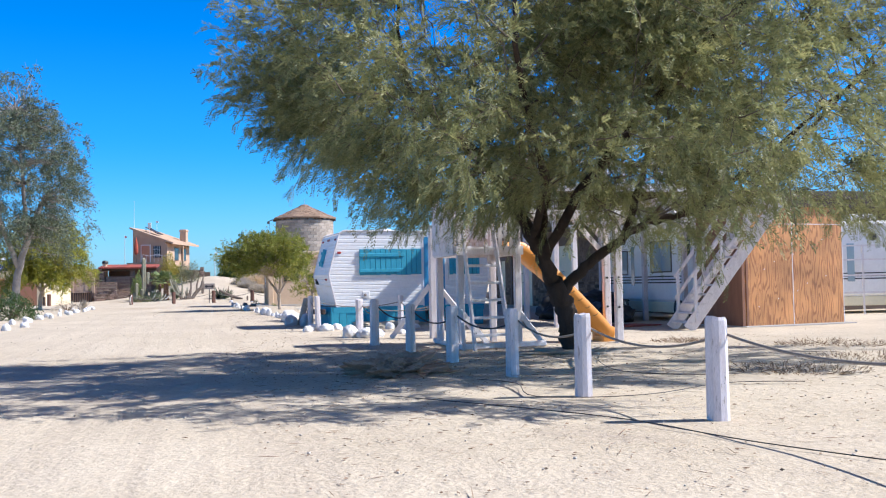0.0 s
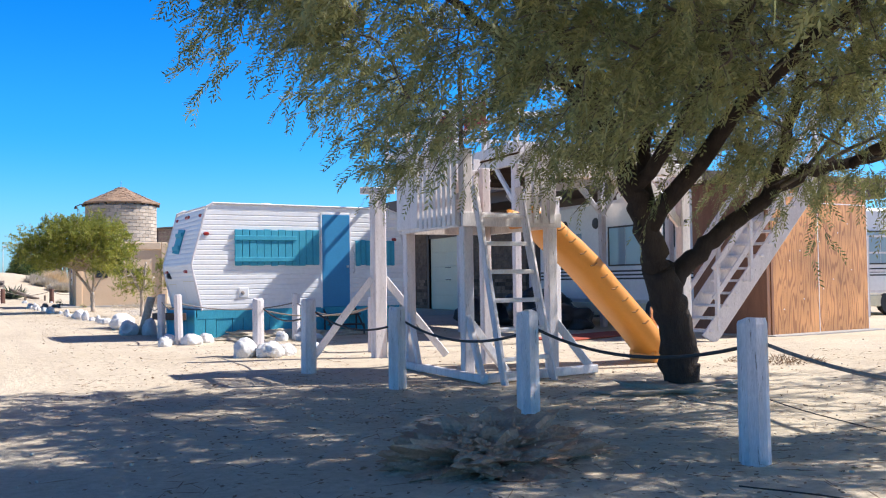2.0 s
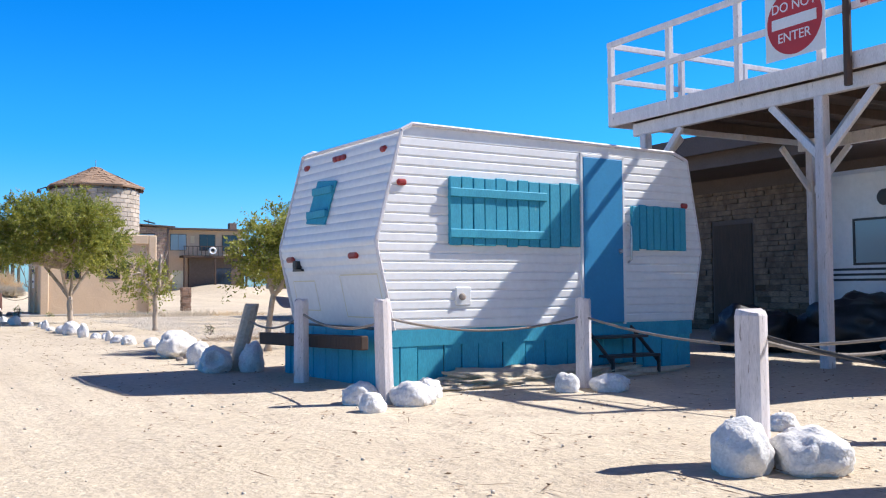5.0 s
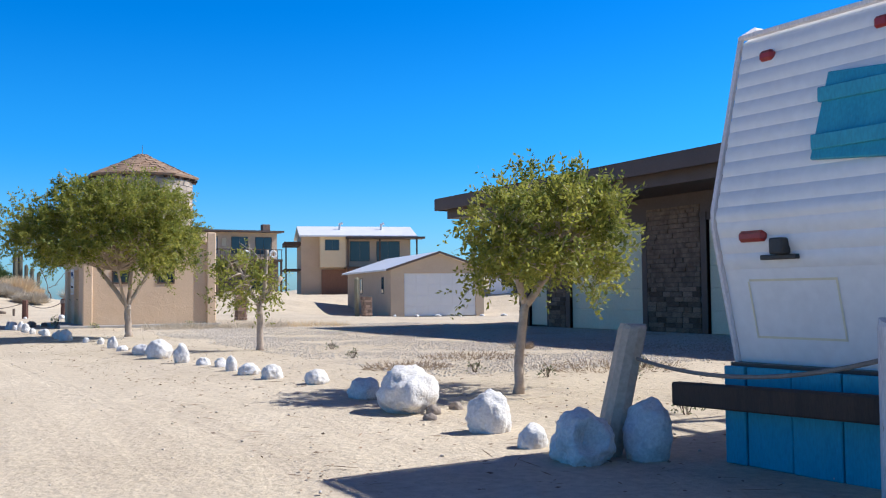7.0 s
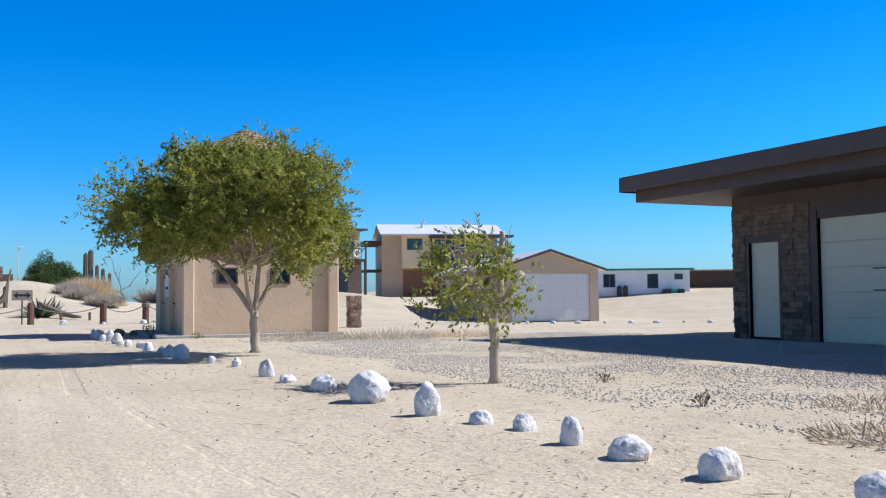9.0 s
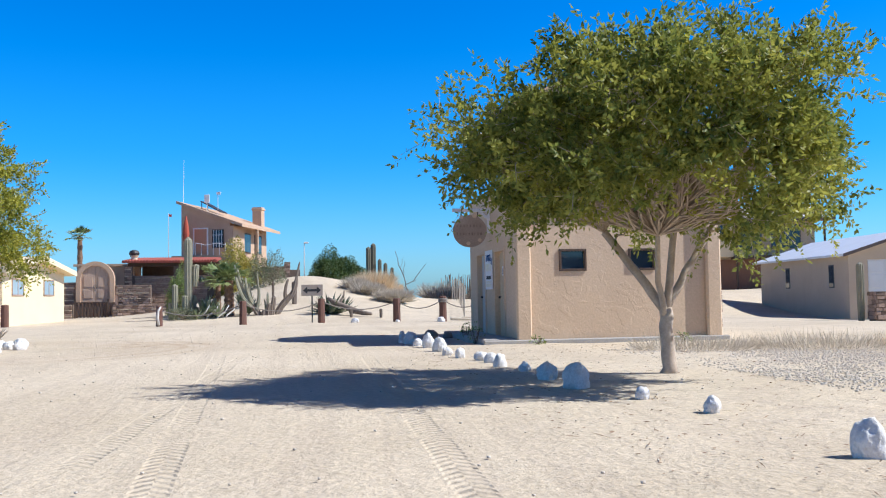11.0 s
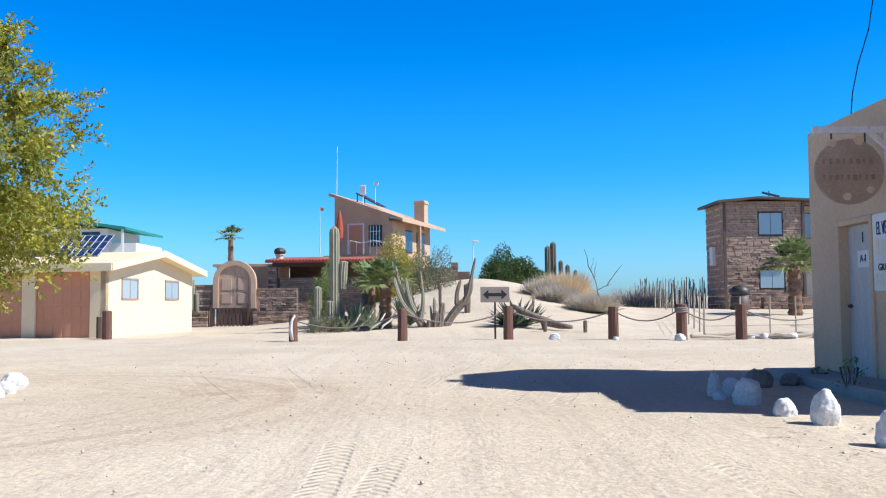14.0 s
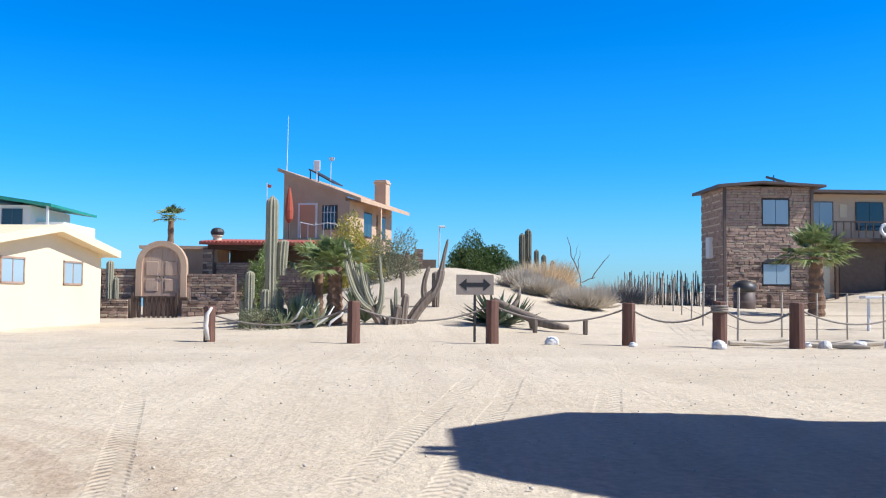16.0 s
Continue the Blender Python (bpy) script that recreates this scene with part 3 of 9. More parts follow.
def sand_material():
    m = bpy.data.materials.new("packed_sand")
    m.use_nodes = True
    nt = m.node_tree
    n, ln = nt.nodes, nt.links
    b = n["Principled BSDF"]
    b.inputs["Roughness"].default_value = 0.95
    b.inputs["Specular IOR Level"].default_value = 0.1
    tc = n.new("ShaderNodeTexCoord")

    def nz(scale, detail, stretch=(1, 1, 1), rough=0.6):
        mp = n.new("ShaderNodeMapping")
        mp.inputs["Scale"].default_value = stretch
        ln.new(tc.outputs["Object"], mp.inputs[0])
        t = n.new("ShaderNodeTexNoise")
        t.inputs["Scale"].default_value = scale
        t.inputs["Detail"].default_value = detail
        t.inputs["Roughness"].default_value = rough
        ln.new(mp.outputs[0], t.inputs["Vector"])
        return t.outputs["Fac"]

    def rng(v, a, b_, c, d):
        r = n.new("ShaderNodeMapRange")
        for k, q in enumerate((a, b_, c, d)):
            r.inputs[k + 1].default_value = q
        ln.new(v, r.inputs[0])
        return r.outputs[0]

    def mixed(f, c1, c2, mode="MIX"):
        x = n.new("ShaderNodeMixRGB")
        x.blend_type = mode
        for k, q in ((0, f), (1, c1), (2, c2)):
            if isinstance(q, (tuple, float)):
                x.inputs[k].default_value = q if k == 0 else (*q, 1)
            else:
                ln.new(q, x.inputs[k])
        return x.outputs[0]

    broad = rng(nz(0.22, 5), 0.35, 0.65, 0, 1)
    col = mixed(broad, (0.65, 0.555, 0.415), (0.56, 0.47, 0.34))
    # tyre tracks drawn out along the road
    sep = n.new("ShaderNodeSeparateXYZ")
    ln.new(tc.outputs["Object"], sep.inputs[0])
    lane = rng(sep.outputs[0], 3.2, 4.2, 1, 0)
    lane2 = rng(sep.outputs[0], -4.5, -3.0, 0, 1)
    lm = n.new("ShaderNodeMath")
    lm.operation = "MULTIPLY"
    ln.new(lane, lm.inputs[0])
    ln.new(lane2, lm.inputs[1])
    # the tracks wander: bend the coordinate before drawing it out
    wv = n.new("ShaderNodeTexNoise")
    wv.inputs["Scale"].default_value = 0.07
    ln.new(tc.outputs["Object"], wv.inputs["Vector"])
    bend = n.new("ShaderNodeVectorMath")
    bend.operation = "MULTIPLY_ADD"
    bend.inputs[1].default_value = (1.6, 0, 0)
    ln.new(wv.outputs["Color"], bend.inputs[0])
    ln.new(tc.outputs["Object"], bend.inputs[2])

    def tracks(scale, detail, along, rough=0.6):
        mp = n.new("ShaderNodeMapping")
        mp.inputs["Scale"].default_value = (1, along, 1)
        ln.new(bend.outputs[0], mp.inputs[0])
        t = n.new("ShaderNodeTexNoise")
        t.inputs["Scale"].default_value = scale
        t.inputs["Detail"].default_value = detail
        t.inputs["Roughness"].default_value = rough
        ln.new(mp.outputs[0], t.inputs["Vector"])
        return t.outputs["Fac"]

    wide = tracks(2.0, 4, 0.03)
    thin = tracks(9.0, 3, 0.02)
    sp = n.new("ShaderNodeMath")
    sp.operation = "MULTIPLY_ADD"
    sp.inputs[1].default_value = 0.45
    ln.new(thin, sp.inputs[0])
    ln.new(wide, sp.inputs[2])
    streak = rng(sp.outputs[0], 0.68, 0.86, 0, 0.3)
    # a car's turning circle into the side drive
    pol = n.new("ShaderNodeVectorMath")
    pol.operation = "DISTANCE"
    pol.inputs[1].default_value = (-6.4, 43.6, 0)
    ln.new(tc.outputs["Object"], pol.inputs[0])
    ring = n.new("ShaderNodeTexNoise")
    ring.noise_dimensions = "1D"
    ring.inputs["Scale"].default_value = 3.2
    ring.inputs["Detail"].default_value = 3
    ln.new(pol.outputs["Value"], ring.inputs["W"])
    arcs = rng(ring.outputs["Fac"], 0.48, 0.6, 0.12, 0.75)
    edge_in, edge_out = rng(pol.outputs["Value"], 2.2, 3.2, 0, 1), rng(pol.outputs["Value"], 4.4, 5.6, 1, 0)
    for e in (edge_in, edge_out):
        k = n.new("ShaderNodeMath")
        k.operation = "MULTIPLY"
        ln.new(arcs, k.inputs[0])
        ln.new(e, k.inputs[1])
        arcs = k.outputs[0]
    col = mixed(arcs, col, (0.50, 0.39, 0.28))
    # damp, oil-stained sand at the mouth of the drive
    pd = n.new("ShaderNodeVectorMath")
    pd.operation = "DISTANCE"
    pd.inputs[1].default_value = (-2.9, 45.0, 0)
    ln.new(tc.outputs["Object"], pd.inputs[0])
    st = n.new("ShaderNodeMath")
    st.operation = "MULTIPLY"
    ln.new(rng(pd.outputs["Value"], 0.3, 2.6, 1, 0), st.inputs[0])
    ln.new(rng(nz(1.6, 6, rough=0.7), 0.4, 0.6, 0.1, 0.8), st.inputs[1])
    col = mixed(st.outputs[0], col, (0.42, 0.315, 0.205))
    sm = n.new("ShaderNodeMath")
    sm.operation = "MULTIPLY"
    ln.new(streak, sm.inputs[0])
    ln.new(lm.outputs[0], sm.inputs[1])
    col = mixed(sm.outputs[0], col, (0.47, 0.385, 0.29))
    # trodden, littered earth off the road
    side = rng(nz(0.9, 7, rough=0.75), 0.5, 0.68, 0, 0.55)
    inv = n.new("ShaderNodeMath")
    inv.operation = "SUBTRACT"
    inv.inputs[0].default_value = 1.15
    ln.new(lm.outputs[0], inv.inputs[1])
    im = n.new("ShaderNodeMath")
    im.operation = "MULTIPLY"
    ln.new(side, im.inputs[0])
    ln.new(inv.outputs[0], im.inputs[1])
    col = mixed(im.outputs[0], col, (0.45, 0.37, 0.285))
    speck = rng(nz(38, 3), 0.64, 0.72, 0, 0.5)
    col = mixed(speck, col, (0.26, 0.21, 0.165))
    fine = rng(nz(14, 6), 0.3, 0.7, 0.83, 1.1)
    col = mixed(1.0, col, fine, "MULTIPLY")
    ln.new(col, b.inputs["Base Color"])
    hb = n.new("ShaderNodeMath")
    hb.operation = "ADD"
    ln.new(nz(3.2, 6, rough=0.55), hb.inputs[0])
    h2 = n.new("ShaderNodeMath")
    h2.operation = "MULTIPLY"
    h2.inputs[1].default_value = 0.5
    ln.new(nz(22, 4), h2.inputs[0])
    ln.new(h2.outputs[0], hb.inputs[1])
    tb_ = n.new("ShaderNodeMath")
    tb_.operation = "MULTIPLY_ADD"
    tb_.inputs[1].default_value = -0.25
    ln.new(sm.outputs[0], tb_.inputs[0])
    ln.new(hb.outputs[0], tb_.inputs[2])

    def op(kind, a, c=0.0, d=0.0):
        k = n.new("ShaderNodeMath")
        k.operation = kind
        for i, q in enumerate((a, c, d)):
            if isinstance(q, float):
                k.inputs[i].default_value = q
            else:
                ln.new(q, k.inputs[i])
        return k.outputs[0]

    # tyre treads pressed into the sand: chevrons along straight strips
    height = tb_.outputs[0]
    gaps = rng(nz(0.8, 4), 0.36, 0.5, 0, 1)
    for x0, y0, yaw, run, half, pitch in ((-0.96, 43.7, 10, 9.0, 0.1, 0.13), (-0.45, 43.4, 10, 9.0, 0.1, 0.13), (0.25, 43.0, 13, 8.0, 0.12, 0.16), (0.85, 42.8, 13, 6.0, 0.1, 0.13), (-1.6, 43.0, -14, 7.0, 0.09, 0.12), (-2.6, 43.0, -20, 5.0, 0.11, 0.2),
                                          (1.9, 16.0, -3, 9.0, 0.05, 0.5), (0.4, 17.0, -4, 10.0, 0.1, 0.13), (1.1, 26.0, 2, 14.0, 0.1, 0.13), (-0.6, 25.0, -2, 16.0, 0.1, 0.13), (-1.3, 28.0, 3, 12.0, 0.09, 0.12), (-2.3, 6.0, -4, 12.0, 0.1, 0.14)):
        c, s = math.cos(math.radians(yaw)), math.sin(math.radians(yaw))
        dx, dy = op("SUBTRACT", sep.outputs[0], x0), op("SUBTRACT", sep.outputs[1], y0)
        u = op("ABSOLUTE", op("SUBTRACT", op("MULTIPLY", dx, c), op("MULTIPLY", dy, s)))
        v = op("ADD", op("MULTIPLY", dx, s), op("MULTIPLY", dy, c))
        wave = op("SINE", op("MULTIPLY", op("MULTIPLY_ADD", u, 0.8, v), 2 * math.pi / pitch))
        inside = op("MULTIPLY", rng(u, half, half + 0.025, 1, 0), op("MULTIPLY", rng(v, 0.0, 0.6, 0, 1), rng(v, run - 1.0, run, 1, 0)))
        inside = op("MULTIPLY", inside, gaps)
        height = op("MULTIPLY_ADD", op("MULTIPLY_ADD", wave, 0.2, -0.2), inside, height)
    bp = n.new("ShaderNodeBump")
    bp.inputs["Strength"].default_value = 0.62
    bp.inputs["Distance"].default_value = 0.06
    ln.new(height, bp.inputs["Height"])
    ln.new(bp.outputs[0], b.inputs["Normal"])
    return m


GROUND_MAT = sand_material()
ground = new("ground", fast_mesh("ground", gv, gq, GROUND_MAT, True))
tagged(ground, "pale packed sand yard with tyre tracks and a dune", "ground", kind="structure")

sea = solo("water", Mesh().box(-2500, 2500, 176, 2990, -2.9, -2.6), WATER, label="flat blue sea beyond the dune", category="sea", kind="structure")


# ---- travel trailer ----
def corrugated(m, side, wall, a, b, z0, z1, step=0.105, depth=0.012):
    """Lapped siding strips between a(z) and b(z) along a wall."""
    z = z0
    while z < z1 - 1e-4:
        t = min(z + step, z1)
        pts = []
        for h, o in ((z, 0.0), (z + 0.022, depth), (t - 0.012, depth), (t, 0.0)):
            h = min(h, t)
            pts.append((a(h), wall(h) + side * o, h))
            pts.append((b(h), wall(h) + side * o, h))
        m.add(pts, [(0, 1, 3, 2), (2, 3, 5, 4), (4, 5, 7, 6)])
        z = t
    return m


def travel_trailer():
    t = thing("travel_trailer", 4.95, 8.58, 0, 4.0, "white ribbed travel trailer with turquoise skirt and shutters, parked on blocks", "trailer")
    L, W = 5.05, 2.55

    def fx(z):  # nose profile
        return 0.05 + (1.55 - z) / 0.95 * 0.22 if z < 1.55 else 0.05 + (z - 1.55) / 1.27 * 0.34

    def bx(z):  # tail profile
        return L - ((1.55 - z) / 0.95 * 0.2 if z < 1.55 else (z - 1.5) / 1.3 * 0.26)

    prof = [(fx(z), z) for z in (0.6, 1.1, 1.5, 1.6, 2.2, 2.74)] + [(0.5, 2.83), (L - 0.5, 2.80)] + [(bx(z), z) for z in (2.72, 2.2, 1.6, 1.5, 1.1, 0.6)]
    part("body", Mesh().prism(prof, "y", 0.02, W - 0.02), WHITE_METAL, t)
    side = corrugated(Mesh(), -1, lambda z: 0.0, lambda z: fx(z) + 0.01, lambda z: bx(z) - 0.01, 0.6, 2.72)
    part("side_siding", side, WHITE_METAL, t, "ribbed white aluminium siding")
    nose = Mesh()
    z = 0.62
    while z < 2.7:
        h = min(z + 0.1, 2.72)
        vs = []
        for q, o in ((z, 0.0), (z + 0.03, 0.012), (h - 0.03, 0.012), (h, 0.0)):
            vs += [(fx(q) - o - 0.004, 0.03, q), (fx(q) - o - 0.004, W - 0.03, q)]
        if z > 1.22:
            nose.add(vs, [(0, 1, 3, 2), (2, 3, 5, 4), (4, 5, 7, 6)])
        z = h
    part("front_siding", nose, WHITE_METAL, t, "ribbed white front panel", smooth=True)
    edge = Mesh()
    for y in (0.0, W):
        edge.tube([(fx(z) - 0.01, y, z) for z in (0.6, 1.1, 1.5, 1.6, 2.2, 2.76)], 0.022, 6)
        edge.tube([(fx(2.76) - 0.01, y, 2.77), (0.5, y, 2.85), (L - 0.5, y, 2.82), (bx(2.72), y, 2.73)], 0.024, 6)
        edge.tube([(bx(z) + 0.01, y, z) for z in (2.73, 2.2, 1.6, 1.5, 1.1, 0.6)], 0.018, 6)
    edge.beam((fx(2.76) - 0.01, 0, 2.775), (fx(2.76) - 0.01, W, 2.775), 0.045, 0.03, 0.005)
    part("edge_trim", edge, WHITE_WOOD, t, "white edge moulding with dirt along it")
    sk = Mesh()
    sk.box(0.16, L - 0.2, -0.005, 0.02, 0.42, 0.6)
    part("belt_board", sk, BLUE, t, "turquoise band above the skirt")
    x = 0.1
    random.seed(4)
    while x < L - 0.25:
        w = 0.2 + random.random() * 0.16
        w = min(w, L - 0.2 - x)
        part("skirt_board", Mesh().box(x, x + w - 0.012, 0.0 + random.random() * 0.012, 0.03, -0.02, 0.45 + random.random() * 0.015, 0.006), BLUE, t)
        x += w
    y = 0.0
    while y < W - 0.05:
        w = min(0.34, W - y)
        part("skirt_board", Mesh().box(0.1 + random.random() * 0.015, 0.14, y, y + w - 0.01, -0.02, 0.6, 0.006), BLUE, t)
        y += w
    sb = Mesh().box(0.16, L - 0.22, 0.04, W - 0.02, 0.0, 0.62)
    part("underframe", sb, DARK_METAL, t, "dark chassis behind the skirt")
    # shutters
    def shutter(x0, x1, z0, z1, n, batt, label):
        s = part("shutter", Mesh().box(x0 + 0.01, x1 - 0.01, -0.03, 0.0, z0 + 0.02, z1 - 0.02), BLUE, t, label)
        w = (x1 - x0) / n
        for i in range(n):
            dz = random.uniform(-0.012, 0.012)
            part("board", Mesh().box(x0 + i * w + 0.006, x0 + (i + 1) * w - 0.006, -0.06 - random.random() * 0.008, -0.028, z0 + dz, z1 + dz, 0.006), BLUE, s)
        for zz in batt:
            part("batten", Mesh().box(x0 - 0.01, x0 + (x1 - x0) * 0.72, -0.09, -0.055, zz - 0.05, zz + 0.05, 0.008), BLUE, s, "pale turquoise batten")
        return s

    shutter(0.95, 2.86, 1.53, 2.3, 12, (2.12, 1.66), "turquoise plank shutter over the side window")
    shutter(3.74, 4.72, 1.52, 2.09, 8, (), "blue plank shutter over the rear window")
    d = part("door", Mesh().box(2.94, 3.6, -0.035, 0.0, 0.6, 2.66, 0.01), BLUE_DOOR, t, "tall plain blue entry door")
    part("door_frame", Mesh().box(2.9, 2.94, -0.03, 0.01, 0.58, 2.7, 0.005).box(3.6, 3.64, -0.03, 0.01, 0.58, 2.7, 0.005).box(2.9, 3.64, -0.03, 0.01, 2.66, 2.7, 0.005), WHITE_METAL, d)
    part("lock", Mesh().lathe([(0.03, 0), (0.03, 0.02), (0.018, 0.04)], 12), CHROME, d).matrix_local = pose(3.54, -0.035, 1.5, 90, 0, 0)
    part("grab_handle", Mesh().tube([(3.70, -0.01, 1.84), (3.70, -0.07, 1.81), (3.70, -0.075, 1.6), (3.70, -0.07, 1.39), (3.70, -0.01, 1.36)], 0.014, 8), CHROME, t, "chrome grab handle")
    oc = part("outlet_cover", Mesh().box(1.04, 1.25, -0.035, 0.0, 0.85, 1.06, 0.012), SIGN_WHITE, t, "cream service hatch with round cap")
    part("cap", Mesh().lathe([(0.04, 0), (0.04, 0.02), (0.02, 0.03)], 14), SIGN_BACK, oc).matrix_local = pose(1.12, -0.035, 0.95, 90, 0, 0)
    for x, z in ((0.35, 2.2), (4.72, 2.12)):
        part("side_marker", Mesh().box(x - 0.06, x + 0.06, -0.05, 0.0, z - 0.035, z + 0.035, 0.02), RED_LENS, t, "red marker lamp")
    # front window shutter and lamps
    fs = part("shutter", Mesh().beam((fx(1.83) - 0.035, 1.59, 1.83), (fx(2.36) - 0.035, 1.55, 2.36), 0.5, 0.03, 0.005, up=(1, 0, 0)), BLUE, t, "small blue plank shutter on the nose")
    for zz in (1.95, 2.24):
        part("batten", Mesh().box(fx(zz) - 0.085, fx(zz) - 0.05, 1.31, 1.83, zz - 0.045, zz + 0.045, 0.006), BLUE, fs)
    for y, z, w in ((0.3, 2.6, 0.11), (2.3, 2.6, 0.11), (0.55, 1.42, 0.2), (2.25, 1.42, 0.2)):
        part("marker_lamp", Mesh().box(fx(z) - 0.05, fx(z) + 0.01, y - w / 2, y + w / 2, z - 0.035, z + 0.035, 0.02), RED_LENS, t, "red marker lamp")
    for k in range(3):
        part("marker_lamp", Mesh().box(fx(2.62) - 0.045, fx(2.62) + 0.01, 1.24 + k * 0.11, 1.33 + k * 0.11, 2.59, 2.66, 0.015), RED_LENS, t)
    part("bracket", Mesh().box(fx(1.33) - 0.09, fx(1.33), 2.0, 2.1, 1.3, 1.4, 0.01).box(fx(1.3) - 0.05, fx(1.3), 1.94, 2.2, 1.27, 1.3, 0.005), DARK_METAL, t, "tow light bracket")
    for y0, y1, z0, z1 in ((0.12, 1.02, 0.72, 1.2), (1.72, 2.35, 0.78, 1.14)):
        for a, b_, c, d_ in ((y0, y1, z0, z0 + 0.014), (y0, y1, z1, z1 + 0.014), (y0, y0 + 0.014, z0, z1), (y1, y1 + 0.014, z0, z1)):
            part("hatch_seam", Mesh().add([(fx(c) - 0.004, a, c), (fx(c) - 0.004, b_, c), (fx(d_) - 0.004, b_, d_), (fx(d_) - 0.004, a, d_)], [(0, 1, 2, 3)]), GREY_SHADE, t)
    vent = part("roof_vent", Mesh().lathe([(0.24, 2.80), (0.24, 2.88), (0.2, 2.95), (0.1, 2.98), (0.0, 2.985)], 18, 2.05, 1.2), SIGN_WHITE, t, "white plastic roof vent dome", smooth=True)
    part("beam", Mesh().beam((-0.12, -0.05, 0.48), (-0.12, 2.75, 0.42), 0.09, 0.15, 0.012), OLD_WOOD, t, "rough brown timber resting before the nose")
    st = part("folding_step", Mesh().box(2.95, 3.75, -0.3, -0.02, 0.42, 0.45, 0.006).box(2.95, 3.75, -0.5, -0.25, 0.2, 0.23, 0.006), DARK_METAL, t, "black metal folding step")
    for x in (2.97, 3.73):
        part("step_rail", Mesh().beam((x, 0.0, 0.55), (x, -0.5, 0.12), 0.03, 0.04, 0.004).beam((x, -0.48, 0.0), (x, -0.48, 0.2), 0.03, 0.03).beam((x, -0.06, 0.0), (x, -0.06, 0.45), 0.03, 0.03), DARK_METAL, st)
    return t


travel_trailer()


drift = Mesh().lump((1.75, 0.42, 0.17), 9, 5, 0.5, 0.05, 3.0)
solo("sand_drift", drift, GROUND_MAT, 7.0, 8.42, -0.04, 4, "low drift of sand and gravel along the trailer skirt", "sand drift", smooth=True)


# ---- viewing deck on posts ----
def lettering(text, size, parent, m, material, name="lettering", depth=0.004):
    cu = bpy.data.curves.new(name, "FONT")
    cu.body = text
    cu.size = size
    cu.align_x, cu.align_y = "CENTER", "CENTER"
    cu.extrude = depth
    ob0 = new(name, cu)
    bpy.context.view_layer.update()
    me = bpy.data.meshes.new_from_object(ob0.evaluated_get(bpy.context.evaluated_depsgraph_get()))
    bpy.data.objects.remove(ob0)
    me.materials.clear()
    me.materials.append(material)
    ob = new(name, me)
    ob.parent = parent
    ob.matrix_local = m
    return ob


